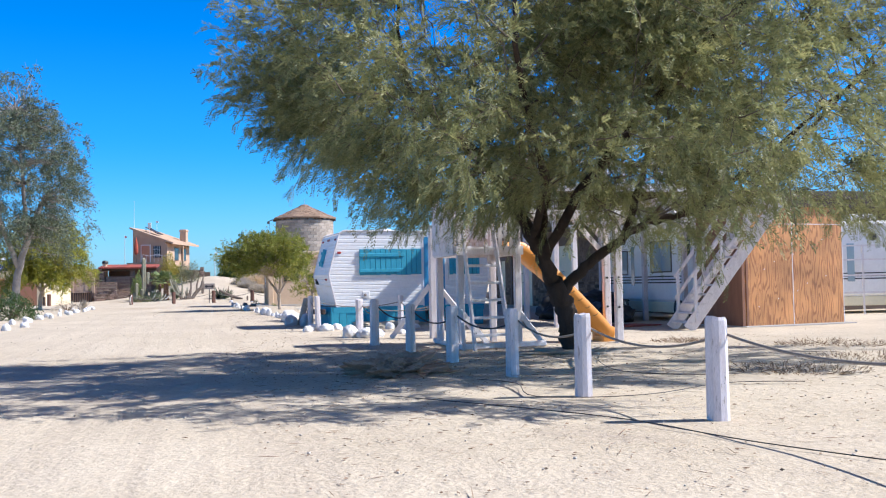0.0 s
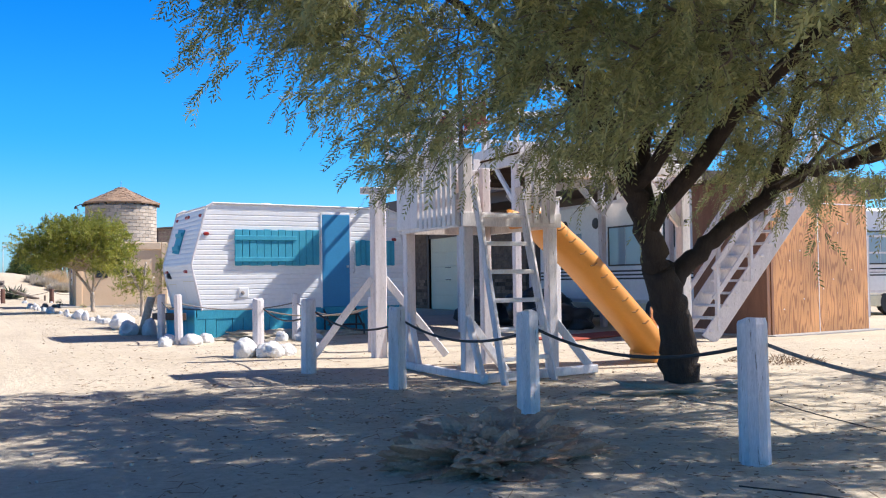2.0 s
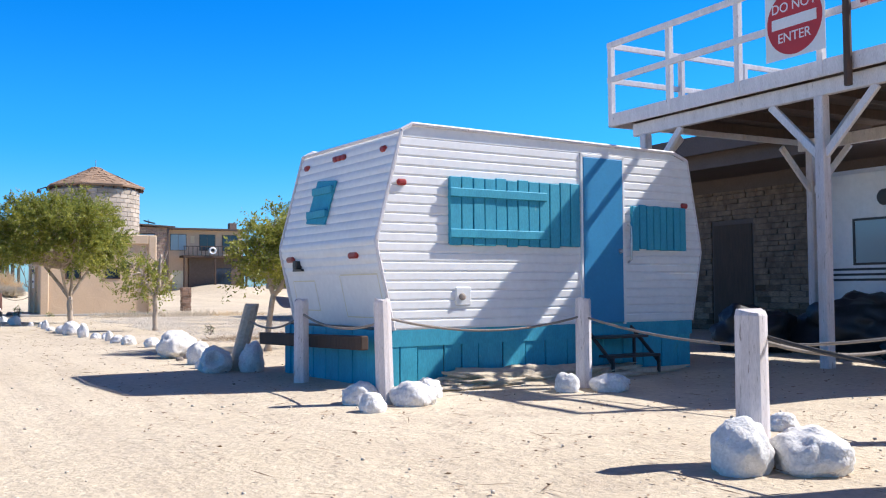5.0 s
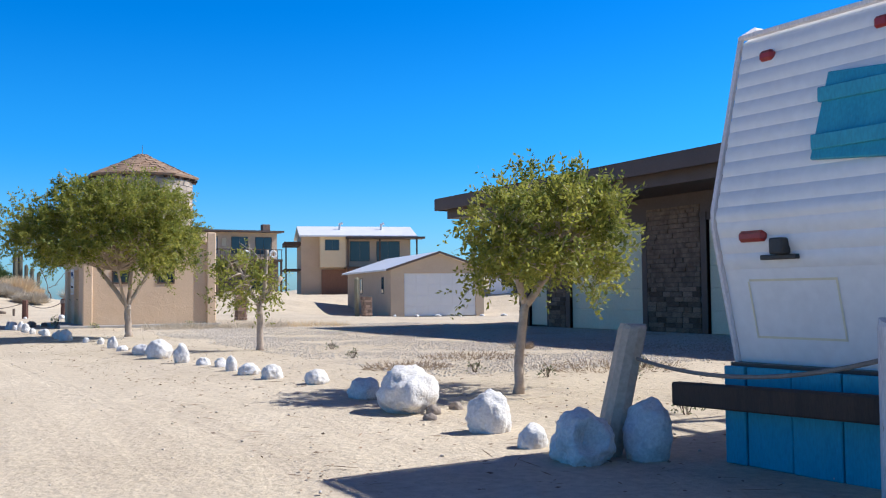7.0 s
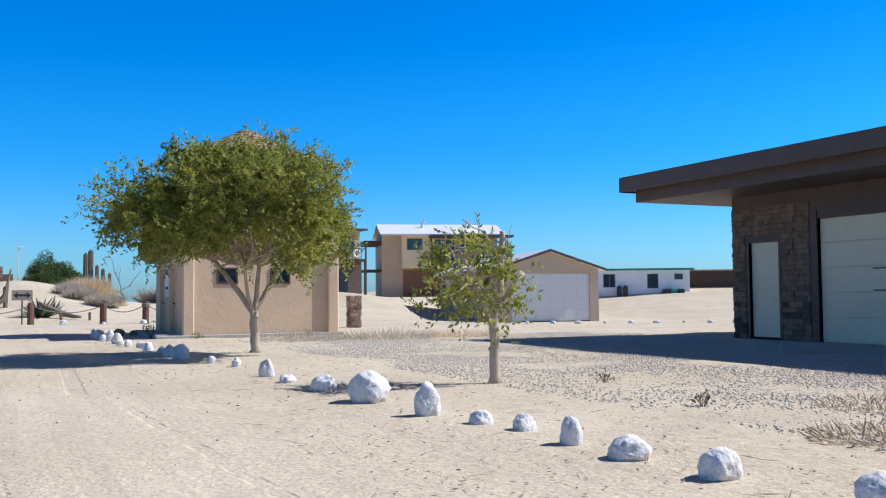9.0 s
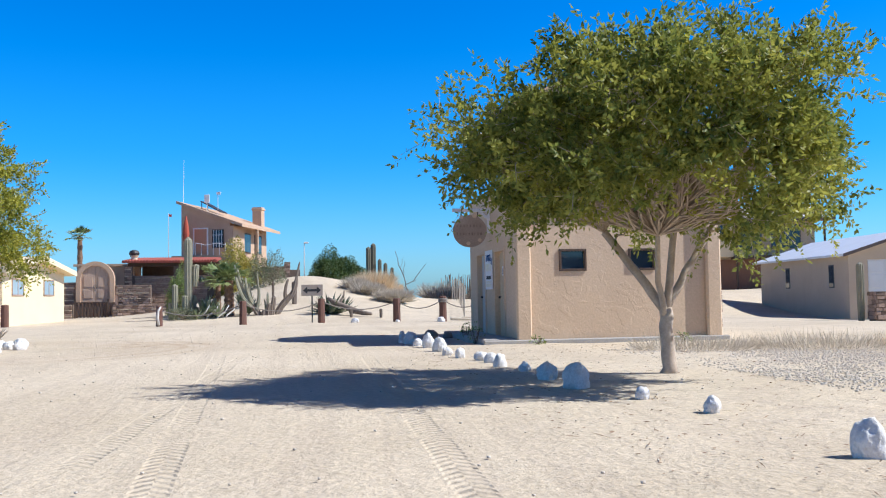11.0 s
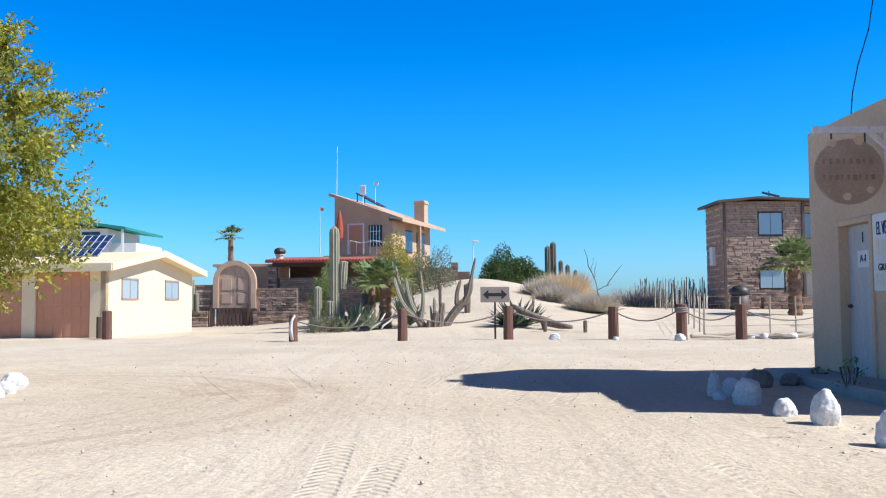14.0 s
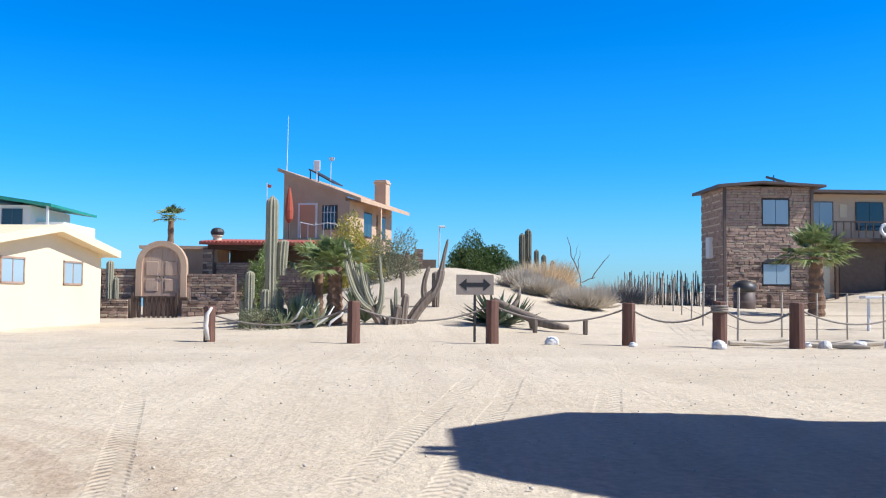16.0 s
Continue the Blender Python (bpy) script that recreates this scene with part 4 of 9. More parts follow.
def wooden_deck():
    t = thing("viewing_deck", 10.5, 4.6, 0, 0, "raised white timber viewing deck with open railing on posts", "deck")
    X, Y, Z = 4.6, 6.85, 3.84
    n = 30
    for i in range(n):
        w = Y / n
        part("plank", Mesh().box(0.02, X, i * w + 0.006, (i + 1) * w - 0.006, Z - 0.04, Z, 0), OLD_WOOD, t)
    part("fascia", Mesh().box(0, 0.04, -0.02, Y + 0.02, Z - 0.2, Z + 0.01, 0.006), WHITE_WOOD, t, "white fascia board")
    part("fascia", Mesh().box(0, X, Y - 0.02, Y + 0.02, Z - 0.2, Z + 0.01, 0.006), WHITE_WOOD, t)
    part("fascia", Mesh().box(0.05, X, -0.02, 0.02, Z - 0.2, Z + 0.01, 0.006), WHITE_WOOD, t)
    part("girder", Mesh().beam((0.2, 0.2, Z - 0.3), (0.2, Y - 0.4, Z - 0.3), 0.1, 0.2, 0.01), WHITE_WOOD, t)
    part("girder", Mesh().beam((X - 0.6, 0.2, Z - 0.3), (X - 0.6, Y - 0.4, Z - 0.3), 0.1, 0.2, 0.01), WHITE_WOOD, t)
    for k in range(7):
        y = 0.5 + k * 0.98
        part("joist", Mesh().beam((0.05, y, Z - 0.12), (X - 0.05, y, Z - 0.12), 0.05, 0.15), OLD_WOOD, t)
    for x, y in ((0.2, 6.2), (0.2, 2.9), (0.2, 0.4), (X - 0.6, 6.2), (X - 0.6, 2.9), (X - 0.6, 0.4)):
        part("post", Mesh().box(x - 0.07, x + 0.07, y - 0.07, y + 0.07, -0.05, Z - 0.4, 0.012), PINK_WOOD, t)
        for s in (-1, 1):
            if 0 < y + s * 0.8 < Y:
                part("knee_brace", Mesh().beam((x, y + s * 0.05, Z - 1.15), (x, y + s * 0.8, Z - 0.4), 0.06, 0.1, 0.006), WHITE_WOOD, t)
        part("knee_brace", Mesh().beam((x, y, Z - 1.15), (x + (0.75 if x < 1 else -0.75), y, Z - 0.4), 0.06, 0.1, 0.006), WHITE_WOOD, t)
    for i in range(6):
        y = 0.04 + i * (Y - 0.08) / 5
        for x in (0.03, X - 0.05):
            part("rail_post", Mesh().box(x - 0.045, x + 0.045, y - 0.045, y + 0.045, Z - 0.18, Z + 1.16, 0.008), WHITE_WOOD, t)
    for x in (1.55, 3.05):
        for y in (0.04, Y - 0.04):
            part("rail_post", Mesh().box(x - 0.045, x + 0.045, y - 0.045, y + 0.045, Z - 0.18, Z + 1.16, 0.008), WHITE_WOOD, t)
    for z in (0.56, 1.13):
        part("rail", Mesh().box(-0.03, 0.02, 0, Y, Z + z - 0.045, Z + z + 0.045, 0.006), WHITE_WOOD, t)
        part("rail", Mesh().box(X - 0.05, X, 0, Y, Z + z - 0.045, Z + z + 0.045, 0.006), WHITE_WOOD, t)
        for y in (0.0, Y - 0.04):
            part("rail", Mesh().box(0, X, y, y + 0.04, Z + z - 0.045, Z + z + 0.045, 0.006), WHITE_WOOD, t)
    part("bench", Mesh().box(1.6, 3.4, Y - 0.7, Y - 0.3, Z + 0.3, Z + 0.36, 0.01).box(1.7, 1.8, Y - 0.65, Y - 0.35, Z, Z + 0.3).box(3.2, 3.3, Y - 0.65, Y - 0.35, Z, Z + 0.3), WHITE_WOOD, t, "white plank bench on the deck")
    part("flag_pole", Mesh().tube([(-0.06, 2.3, Z - 0.4), (-0.06, 2.3, Z + 1.9)], 0.05, 8), OLD_WOOD, t)
    return t


wooden_deck()


def do_not_enter():
    t = thing("do_not_enter_sign", 10.43, 7.66, 4.42, 0, "square white sign with a red disc, fixed to the deck railing", "sign")
    part("plate", Mesh().box(-0.006, 0.0, -0.4, 0.4, -0.4, 0.4), SIGN_WHITE, t)
    m = Mesh()
    k = [(0.37 * math.cos(a * math.pi / 24), 0.37 * math.sin(a * math.pi / 24)) for a in range(48)]
    part("disc", m.prism(k, "x", -0.012, -0.0065), SIGN_RED, t, "red disc")
    part("bar", Mesh().box(-0.018, -0.0125, -0.3, 0.3, -0.06, 0.06), SIGN_WHITE, t, "white bar")
    face = Matrix(((0, 0, -1, -0.014), (-1, 0, 0, 0), (0, 1, 0, 0), (0, 0, 0, 1)))
    lettering("DO NOT", 0.15, t, Matrix.Translation((0, 0, 0.17)) @ face, SIGN_WHITE)
    lettering("ENTER", 0.15, t, Matrix.Translation((0, 0, -0.17)) @ face, SIGN_WHITE)
    t.scale = (1, 1.16, 1.16)
    w = thing("wrong_way_sign", 10.43, 6.2, 4.62, 0, "red rectangular sign with white letters on the deck railing", "sign")
    part("plate", Mesh().box(-0.006, 0.0, -0.5, 0.5, -0.24, 0.24, 0.002), SIGN_RED, w)
    lettering("WRONG", 0.2, w, Matrix.Translation((0.006, 0, 0.1)) @ face, SIGN_WHITE)


do_not_enter()


# ---- play tower with slide ----
def play_tower():
    t = thing("play_tower", 0, 0, 0, 0, "weathered white timber play tower with picket rails and ladder", "playground")
    x0, x1, y0, y1, zf = 6.35, 7.5, -1.4, 0.3, 1.94
    for x, y, h in ((x0, y0, 2.7), (x0, y1, 2.75), (x1, y0, 2.72), (x1, y1, 2.7)):
        part("post", Mesh().box(x - 0.065, x + 0.065, y - 0.065, y + 0.065, -0.04, h, 0.012), PINK_WOOD, t)
    for i in range(9):
        w = (y1 - y0) / 9
        part("floor_plank", Mesh().box(x0 - 0.1, x1 + 0.1, y0 + i * w + 0.004, y0 + (i + 1) * w - 0.004, zf - 0.035, zf), PLY_DARK, t)
    for a, b in (((x0 - 0.1, y0 - 0.09), (x1 + 0.1, y0 - 0.09)), ((x0 - 0.1, y1 + 0.09), (x1 + 0.1, y1 + 0.09)), ((x0 - 0.09, y0), (x0 - 0.09, y1)), ((x1 + 0.09, y0), (x1 + 0.09, y1))):
        part("rim_board", Mesh().beam((*a, zf - 0.08), (*b, zf - 0.08), 0.04, 0.17, 0.006), WHITE_WOOD, t)
    random.seed(9)
    part("side_panel", Mesh().box(x0 - 0.13, x0 - 0.1, -0.28, y1 + 0.1, zf - 0.12, zf + 1.0, 0.004), WHITE_WOOD, t, "solid white plywood panel")
    for i in range(8):
        y = y0 + 0.02 + i * 0.135
        part("picket", Mesh().box(x0 - 0.13, x0 - 0.105, y, y + 0.09, zf - 0.14, zf + 0.86 + random.uniform(-0.05, 0.06), 0.004), WHITE_WOOD, t)
    for i in range(4):
        x = x0 + 0.74 + i * 0.11
        part("picket", Mesh().box(x, x + 0.075, y0 - 0.14, y0 - 0.115, zf - 0.12, zf + 0.82 + random.uniform(-0.08, 0.08), 0.004), WHITE_WOOD, t)
    for i in range(8):
        x = x0 + 0.0 + i * 0.15
        part("picket", Mesh().box(x, x + 0.1, y1 + 0.115, y1 + 0.14, zf - 0.12, zf + 0.86 + random.uniform(-0.05, 0.05), 0.004), WHITE_WOOD, t)
    for a, b in (((x0 - 0.06, y0), (x0 - 0.06, y1)), ((x0 + 0.7, y0 - 0.06), (x1, y0 - 0.06)), ((x0, y1 + 0.06), (x1, y1 + 0.06))):
        for z in (zf + 0.2, zf + 0.7):
            part("rail", Mesh().beam((*a, z), (*b, z), 0.04, 0.08, 0.005), WHITE_WOOD, t)
    # splayed feet and ground rails
    for a, b in (((x0, y0, 0.75), (x0 - 0.1, y0 - 0.6, -0.02)), ((x0, y1, 0.75), (x0 - 0.1, y1 - 0.55, -0.02)), ((x0, y1, 0.7), (x0 + 0.2, y1 + 0.6, 0)), ((x1, y0, 0.7), (x1 + 0.45, y0 - 0.25, 0)), ((x0, y0, 0.7), (x0 + 0.6, y0 + 0.1, 0))):
        part("brace", Mesh().beam(a, b, 0.06, 0.1, 0.008), WHITE_WOOD, t)
    part("ground_rail", Mesh().beam((x0 - 0.1, y0 - 0.62, 0.06), (x1 + 0.45, y0 - 0.28, 0.06), 0.09, 0.1, 0.01), WHITE_WOOD, t)
    part("ground_rail", Mesh().beam((x0 - 0.1, y0 - 0.6, 0.05), (x0 - 0.1, y1 + 0.1, 0.05), 0.09, 0.09, 0.01), WHITE_WOOD, t)
    lf, lt, rf, rt = Vector((6.4, -2.2, -0.03)), Vector((6.37, -1.58, 2.25)), Vector((7.15, -2.0, -0.03)), Vector((6.98, -1.56, 2.25))
    lad = part("ladder", Mesh().beam(lf, lt, 0.05, 0.1, 0.008), PINK_WOOD, t, "leaning ladder with round rungs")
    part("ladder_rail", Mesh().beam(rf, rt, 0.05, 0.1, 0.008), PINK_WOOD, lad)
    for k in range(6):
        f = (k + 0.9) / 7
        part("rung", Mesh().beam(lf.lerp(lt, f), rf.lerp(rt, f), 0.045, 0.05, 0.008), WHITE_WOOD, lad)
    return t


play_tower()


def slide():
    t = thing("playground_slide", 7.65, -0.5, 0, 0, "orange-yellow moulded plastic slide with stepped ribs", "slide")
    path = [(-0.08, 1.93), (0.0, 1.92), (0.14, 1.88), (0.3, 1.77), (0.45, 1.64), (0.64, 1.5), (0.85, 1.32), (1.02, 1.15), (1.19, 0.97), (1.36, 0.8), (1.53, 0.63), (1.7, 0.46), (1.84, 0.3), (1.95, 0.17), (2.12, 0.1)]
    sec = [(-0.29, 0.16), (-0.27, 0.17), (-0.24, 0.02), (-0.14, -0.05), (0.14, -0.05), (0.24, 0.02), (0.27, 0.17), (0.29, 0.16), (0.28, -0.04), (0.16, -0.11), (-0.16, -0.11), (-0.28, -0.04)]
    m = Mesh()
    n = len(sec)
    for i, (x, z) in enumerate(path):
        a, b = path[max(i - 1, 0)], path[min(i + 1, len(path) - 1)]
        d = Vector((b[0] - a[0], 0, b[1] - a[1])).normalized()
        up = Vector((-d.z, 0, d.x))
        m.v += [tuple(Vector((x, s[0] * 1.12, z)) + up * s[1]) for s in sec]
    for i in range(len(path) - 1):
        m.f += [(i * n + j, i * n + (j + 1) % n, (i + 1) * n + (j + 1) % n, (i + 1) * n + j) for j in range(n)]
    m.f += [tuple(range(n)), tuple(reversed(range((len(path) - 1) * n, len(path) * n)))]
    part("chute", m, SLIDE_Y, t, smooth=True)
    for i in range(9):
        x, z = 0.34 + i * 0.165, 1.8 - i * 0.158
        # ribs in the shadow-dark orange, not in the chute's own colour
        part("rib", Mesh().tube([(x, -0.318, z - 0.01), (x + 0.05, -0.326, z - 0.005), (x + 0.1, -0.322, z + 0.03)], 0.011, 6), SLIDE_RIB, t, "moulded step rib with its groove shadow in the colour")
    part("leg", Mesh().box(1.88, 2.14, -0.3, 0.3, -0.04, 0.14, 0.02), SLIDE_Y, t)
    return t


slide()


def pergola():
    t = thing("swing_frame", 0, 0, 0, 0, "white timber swing frame with bolted posts and knee braces", "frame")
    for x, y in ((9.69, -0.66), (9.69, -1.24)):
        p = part("post", Mesh().box(x - 0.07, x + 0.07, y - 0.07, y + 0.07, -0.05, 2.5, 0.012), PINK_WOOD, t)
        for z in (0.7, 1.3, 1.9):
            part("bolt", Mesh().tube([(x - 0.02, y - 0.075, z), (x - 0.02, y - 0.095, z)], 0.022, 8), DARK_METAL, p)
    part("beam", Mesh().beam((7.45, -0.66, 2.58), (9.95, -0.66, 2.58), 0.1, 0.17, 0.012), WHITE_WOOD, t)
    part("beam", Mesh().beam((7.45, -1.24, 2.58), (9.95, -1.24, 2.58), 0.1, 0.17, 0.012), WHITE_WOOD, t)
    part("cross_beam", Mesh().beam((9.69, -0.35, 2.44), (9.69, -1.6, 2.44), 0.08, 0.12, 0.01), WHITE_WOOD, t)
    part("knee_brace", Mesh().beam((9.64, -0.66, 1.8), (9.0, -0.66, 2.5), 0.06, 0.1, 0.008), WHITE_WOOD, t)
    part("knee_brace", Mesh().beam((9.64, -1.24, 1.85), (9.0, -1.24, 2.52), 0.06, 0.1, 0.008), WHITE_WOOD, t)
    e = thing("timber_post", 10.6, 3.4, 0, 0, "single white timber post in front of the motorhome", "post")
    part("shaft", Mesh().box(-0.065, 0.065, -0.065, 0.065, -0.05, 2.6, 0.012), WHITE_WOOD, e)
    part("head", Mesh().box(-0.1, 0.1, -0.09, 0.09, 2.6, 2.66, 0.01), WHITE_WOOD, e)
    b = thing("braced_post", 6.67, 2.25, 0, 0, "tall white timber post with two diagonal braces", "post")
    part("shaft", Mesh().box(-0.1, 0.1, -0.1, 0.1, -0.05, 2.5, 0.015), PINK_WOOD, b)
    part("cap_beam", Mesh().beam((-0.25, 0.1, 2.55), (0.25, -0.1, 2.55), 0.14, 0.1, 0.01), WHITE_WOOD, b)
    part("brace", Mesh().beam((-0.1, 0.0, 1.2), (-0.95, 0.35, 0.0), 0.06, 0.11, 0.008), WHITE_WOOD, b)
    part("brace", Mesh().beam((0.1, 0.0, 1.2), (0.95, -0.4, 0.0), 0.06, 0.11, 0.008), WHITE_WOOD, b)


pergola()


# ---- stair and plywood box ----
def stair():
    t = thing("outdoor_stair", 0, 0, 0, 0, "steep white timber stair with handrails beside the plywood shed", "stairs")
    a0, a1 = Vector((13.08, 2.2, 0.0)), Vector((15.28, 1.45, 3.2))
    off = Vector((-0.05, 0.8, 0))
    for o in (Vector((0, 0, 0)), off):
        part("stringer", Mesh().beam(a0 + o, a1 + o, 0.05, 0.3, 0.008), WHITE_WOOD, t)
    n = 14
    for k in range(n):
        c = a0.lerp(a1, (k + 0.7) / n)
        part("tread", Mesh().beam(c + off * -0.02, c + off * 1.02, 0.24, 0.045, 0.006), WHITE_WOOD, t)
    for o in (Vector((0, 0, 0)), off):
        for k in range(4):
            c = a0.lerp(a1, 0.08 + k * 0.28) + o
            part("baluster", Mesh().beam(c - Vector((0, 0, 0.1)), c + Vector((0, 0, 1.12)), 0.07, 0.08, 0.006), WHITE_WOOD, t)
        for z in (0.58, 1.12):
            part("handrail", Mesh().beam(a0.lerp(a1, 0.05) + o + Vector((0, 0, z)), a1 + o + Vector((0, 0, z)), 0.05, 0.09, 0.008), WHITE_WOOD, t)
    return t


stair()


def plywood_shed():
    t = thing("plywood_shed", 14.7, 2.4, 0, 8, "tall shed clad in varnished orange-brown plywood sheets", "shed")
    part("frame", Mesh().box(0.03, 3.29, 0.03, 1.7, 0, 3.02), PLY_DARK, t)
    for x0, x1 in ((0.0, 1.62), (1.63, 3.32)):
        part("sheet", Mesh().box(x0, x1 - 0.01, -0.012, 0.03, 0.02, 3.05, 0.002), PLYWOOD, t)
    # side sheet in a darker brown: the west side's shade is in the colour
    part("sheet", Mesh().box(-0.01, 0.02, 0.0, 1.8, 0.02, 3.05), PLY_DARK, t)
    for x, w in ((-0.03, 0.09), (0.1, 0.07)):
        part("batten", Mesh().box(x, x + w, -0.035, -0.013, 0.02, 3.05, 0.004), PLY_DARK, t)
    part("seam", Mesh().box(1.608, 1.63, -0.016, -0.0125, 0.02, 3.05), WHITE_WOOD, t, "pale filler line")
    part("seam", Mesh().box(1.1, 3.31, -0.016, -0.0125, 2.6, 2.618), WHITE_WOOD, t)
    part("seam", Mesh().box(3.29, 3.315, -0.016, -0.0125, 0.02, 3.05), WHITE_WOOD, t)
    for k in range(12):
        x, z = 0.5 + 0.53 * (k % 5) + 0.1 * (k % 3), 0.5 + 0.19 * k
        part("nail", Mesh().box(x - 0.012, x + 0.012, -0.018, -0.0125, z - 0.012, z + 0.012), WHITE_WOOD, t)
    part("roof_sheet", Mesh().box(-0.1, 3.42, -0.1, 1.8, 3.05, 3.12, 0.006), OLD_WOOD, t)
    part("sill", Mesh().box(-0.1, 3.5, -0.25, 1.8, -0.1, 0.02, 0.01), MORTAR, t, "low concrete slab")


plywood_shed()


# ---- parked motorhome behind the deck ----
def window(parent, x0, x1, z0, z1, y, pane=GLASS, frame=DARK_METAL, n=2, label="", out=-1):
    w = part("window", Mesh().box(x0 - 0.04, x1 + 0.04, y + out * 0.02, y, z0 - 0.04, z0).box(x0 - 0.04, x1 + 0.04, y + out * 0.02, y, z1, z1 + 0.04).box(x0 - 0.04, x0, y + out * 0.02, y, z0, z1).box(x1, x1 + 0.04, y + out * 0.02, y, z0, z1), frame, parent, label)
    k = (x1 - x0) / n
    for i in range(n):
        part("pane", Mesh().box(x0 + i * k + 0.012, x0 + (i + 1) * k - 0.012, y + out * 0.012, y - out * 0.02, z0, z1), pane, w)
    return w


def motorhome(x, y, rz, L, label, awning=False):
    t = thing("motorhome", x, y, 0, rz, label, "motorhome")
    H = 3.05
    part("body", Mesh().box(0, L, 0, 2.4, 0.55, H, 0.09), WHITE_METAL, t)
    part("skirt", Mesh().box(0.15, L - 0.15, 0.03, 2.36, 0.25, 0.56, 0.02), GREY_SHADE, t)
    for k in range(3):
        part("stripe", Mesh().box(0.12, L - 0.12, -0.006, 0.02, 1.12 + k * 0.09, 1.16 + k * 0.09), DARK_METAL, t, "dark trim stripe")
    window(t, 0.78, 1.6, 1.43, 2.15, 0.0, GLASS_PALE, DARK_METAL, 1)
    # pale pane standing in for a bright gap in the side
    part("side_panel", Mesh().box(1.88, 2.12, -0.012, 0.02, 1.05, 2.3, 0.006), GLASS_PALE, t, "narrow pale side panel")
    window(t, 3.32, 4.6, 1.48, 2.36, 0.0, GLASS_PALE, DARK_METAL, 2)
    d = part("door", Mesh().box(5.22, 5.95, -0.02, 0.02, 0.55, 2.62, 0.03), WHITE_METAL, t, "white entry door with a dark window")
    part("pane", Mesh().box(5.38, 5.8, -0.028, 0.0, 1.8, 2.5, 0.02), GLASS, d)
    part("handle", Mesh().box(5.27, 5.33, -0.05, -0.02, 1.35, 1.5, 0.01), CHROME, d)
    for x in (1.35, 2.75):
        part("vent_cover", Mesh().lathe([(0.14, 0), (0.12, 0.03), (0.0, 0.04)], 14).data("vent_cover", DARK_METAL), DARK_METAL, t).matrix_local = pose(x, 0.0, 2.52, 90, 0, 0)
    for wx in (1.2, L - 1.5):
        w = part("wheel", Mesh().lathe([(0.36, 0), (0.38, 0.05), (0.38, 0.2), (0.36, 0.24)], 20), TARP, t)
        w.matrix_local = pose(wx, 0.26, 0.37, 90, 0, 0)
        part("rim", Mesh().lathe([(0.2, 0.0), (0.2, 0.26), (0.1, 0.27)], 14), CHROME, w)
    if awning:
        for k in range(5):
            part("frame_bar", Mesh().beam((0.2 + k * 0.9, -0.9, 0.0), (0.2 + k * 0.9, -0.9, 2.2), 0.05, 0.05), WHITE_WOOD, t)
        for z in (0.7, 1.25, 1.75, 2.2):
            part("frame_bar", Mesh().beam((0.2, -0.9, z), (3.8, -0.9, z), 0.05, 0.05), WHITE_WOOD, t)
    part("roof_unit", Mesh().box(L * 0.4, L * 0.4 + 0.9, 0.7, 1.6, H, H + 0.28, 0.08), WHITE_METAL, t, "white roof air unit")
    return t


motorhome(14.8, 10.95, -90, 6.5, "white motorhome with dark trim stripes parked under the deck")
for k, (x, y, a, b, h) in enumerate(((13.6, 9.2, 0.9, 1.1, 0.95), (13.3, 7.6, 0.6, 0.8, 0.6), (12.8, 10.6, 0.7, 0.7, 0.8))):
    solo("tarpaulin", Mesh().lump((a, b, h * 0.66), 40 + k, 4, 0.35, 0.5, 1.6), TARP, x, y, -0.02, k * 30, "dark tarpaulin draped over stored things under the deck", "tarpaulin", smooth=True)
solo("old_mat", Mesh().box(-1.4, 1.4, -0.5, 0.5, 0.0, 0.03, 0.01), RED_CLOTH, 12.0, 4.4, 0, 20, "faded red mat on the sand before the motorhome", "mat")
motorhome(20.2, 8.5, -14, 5.8, "white camper with a slatted frame before it", True)


# ---- masonry pieces, one shared mesh scaled piece by piece ----
UNIT_STONE = []
for sd in range(4):
    mm = Mesh().box(-0.5, 0.5, -0.5, 0.5, -0.5, 0.5, 0.09)
    random.seed(sd)
    mm.v = [(x + random.uniform(-0.035, 0.035), y + random.uniform(-0.05, 0.05), z + random.uniform(-0.05, 0.05)) for x, y, z in mm.v]
    UNIT_STONE.append(mm)


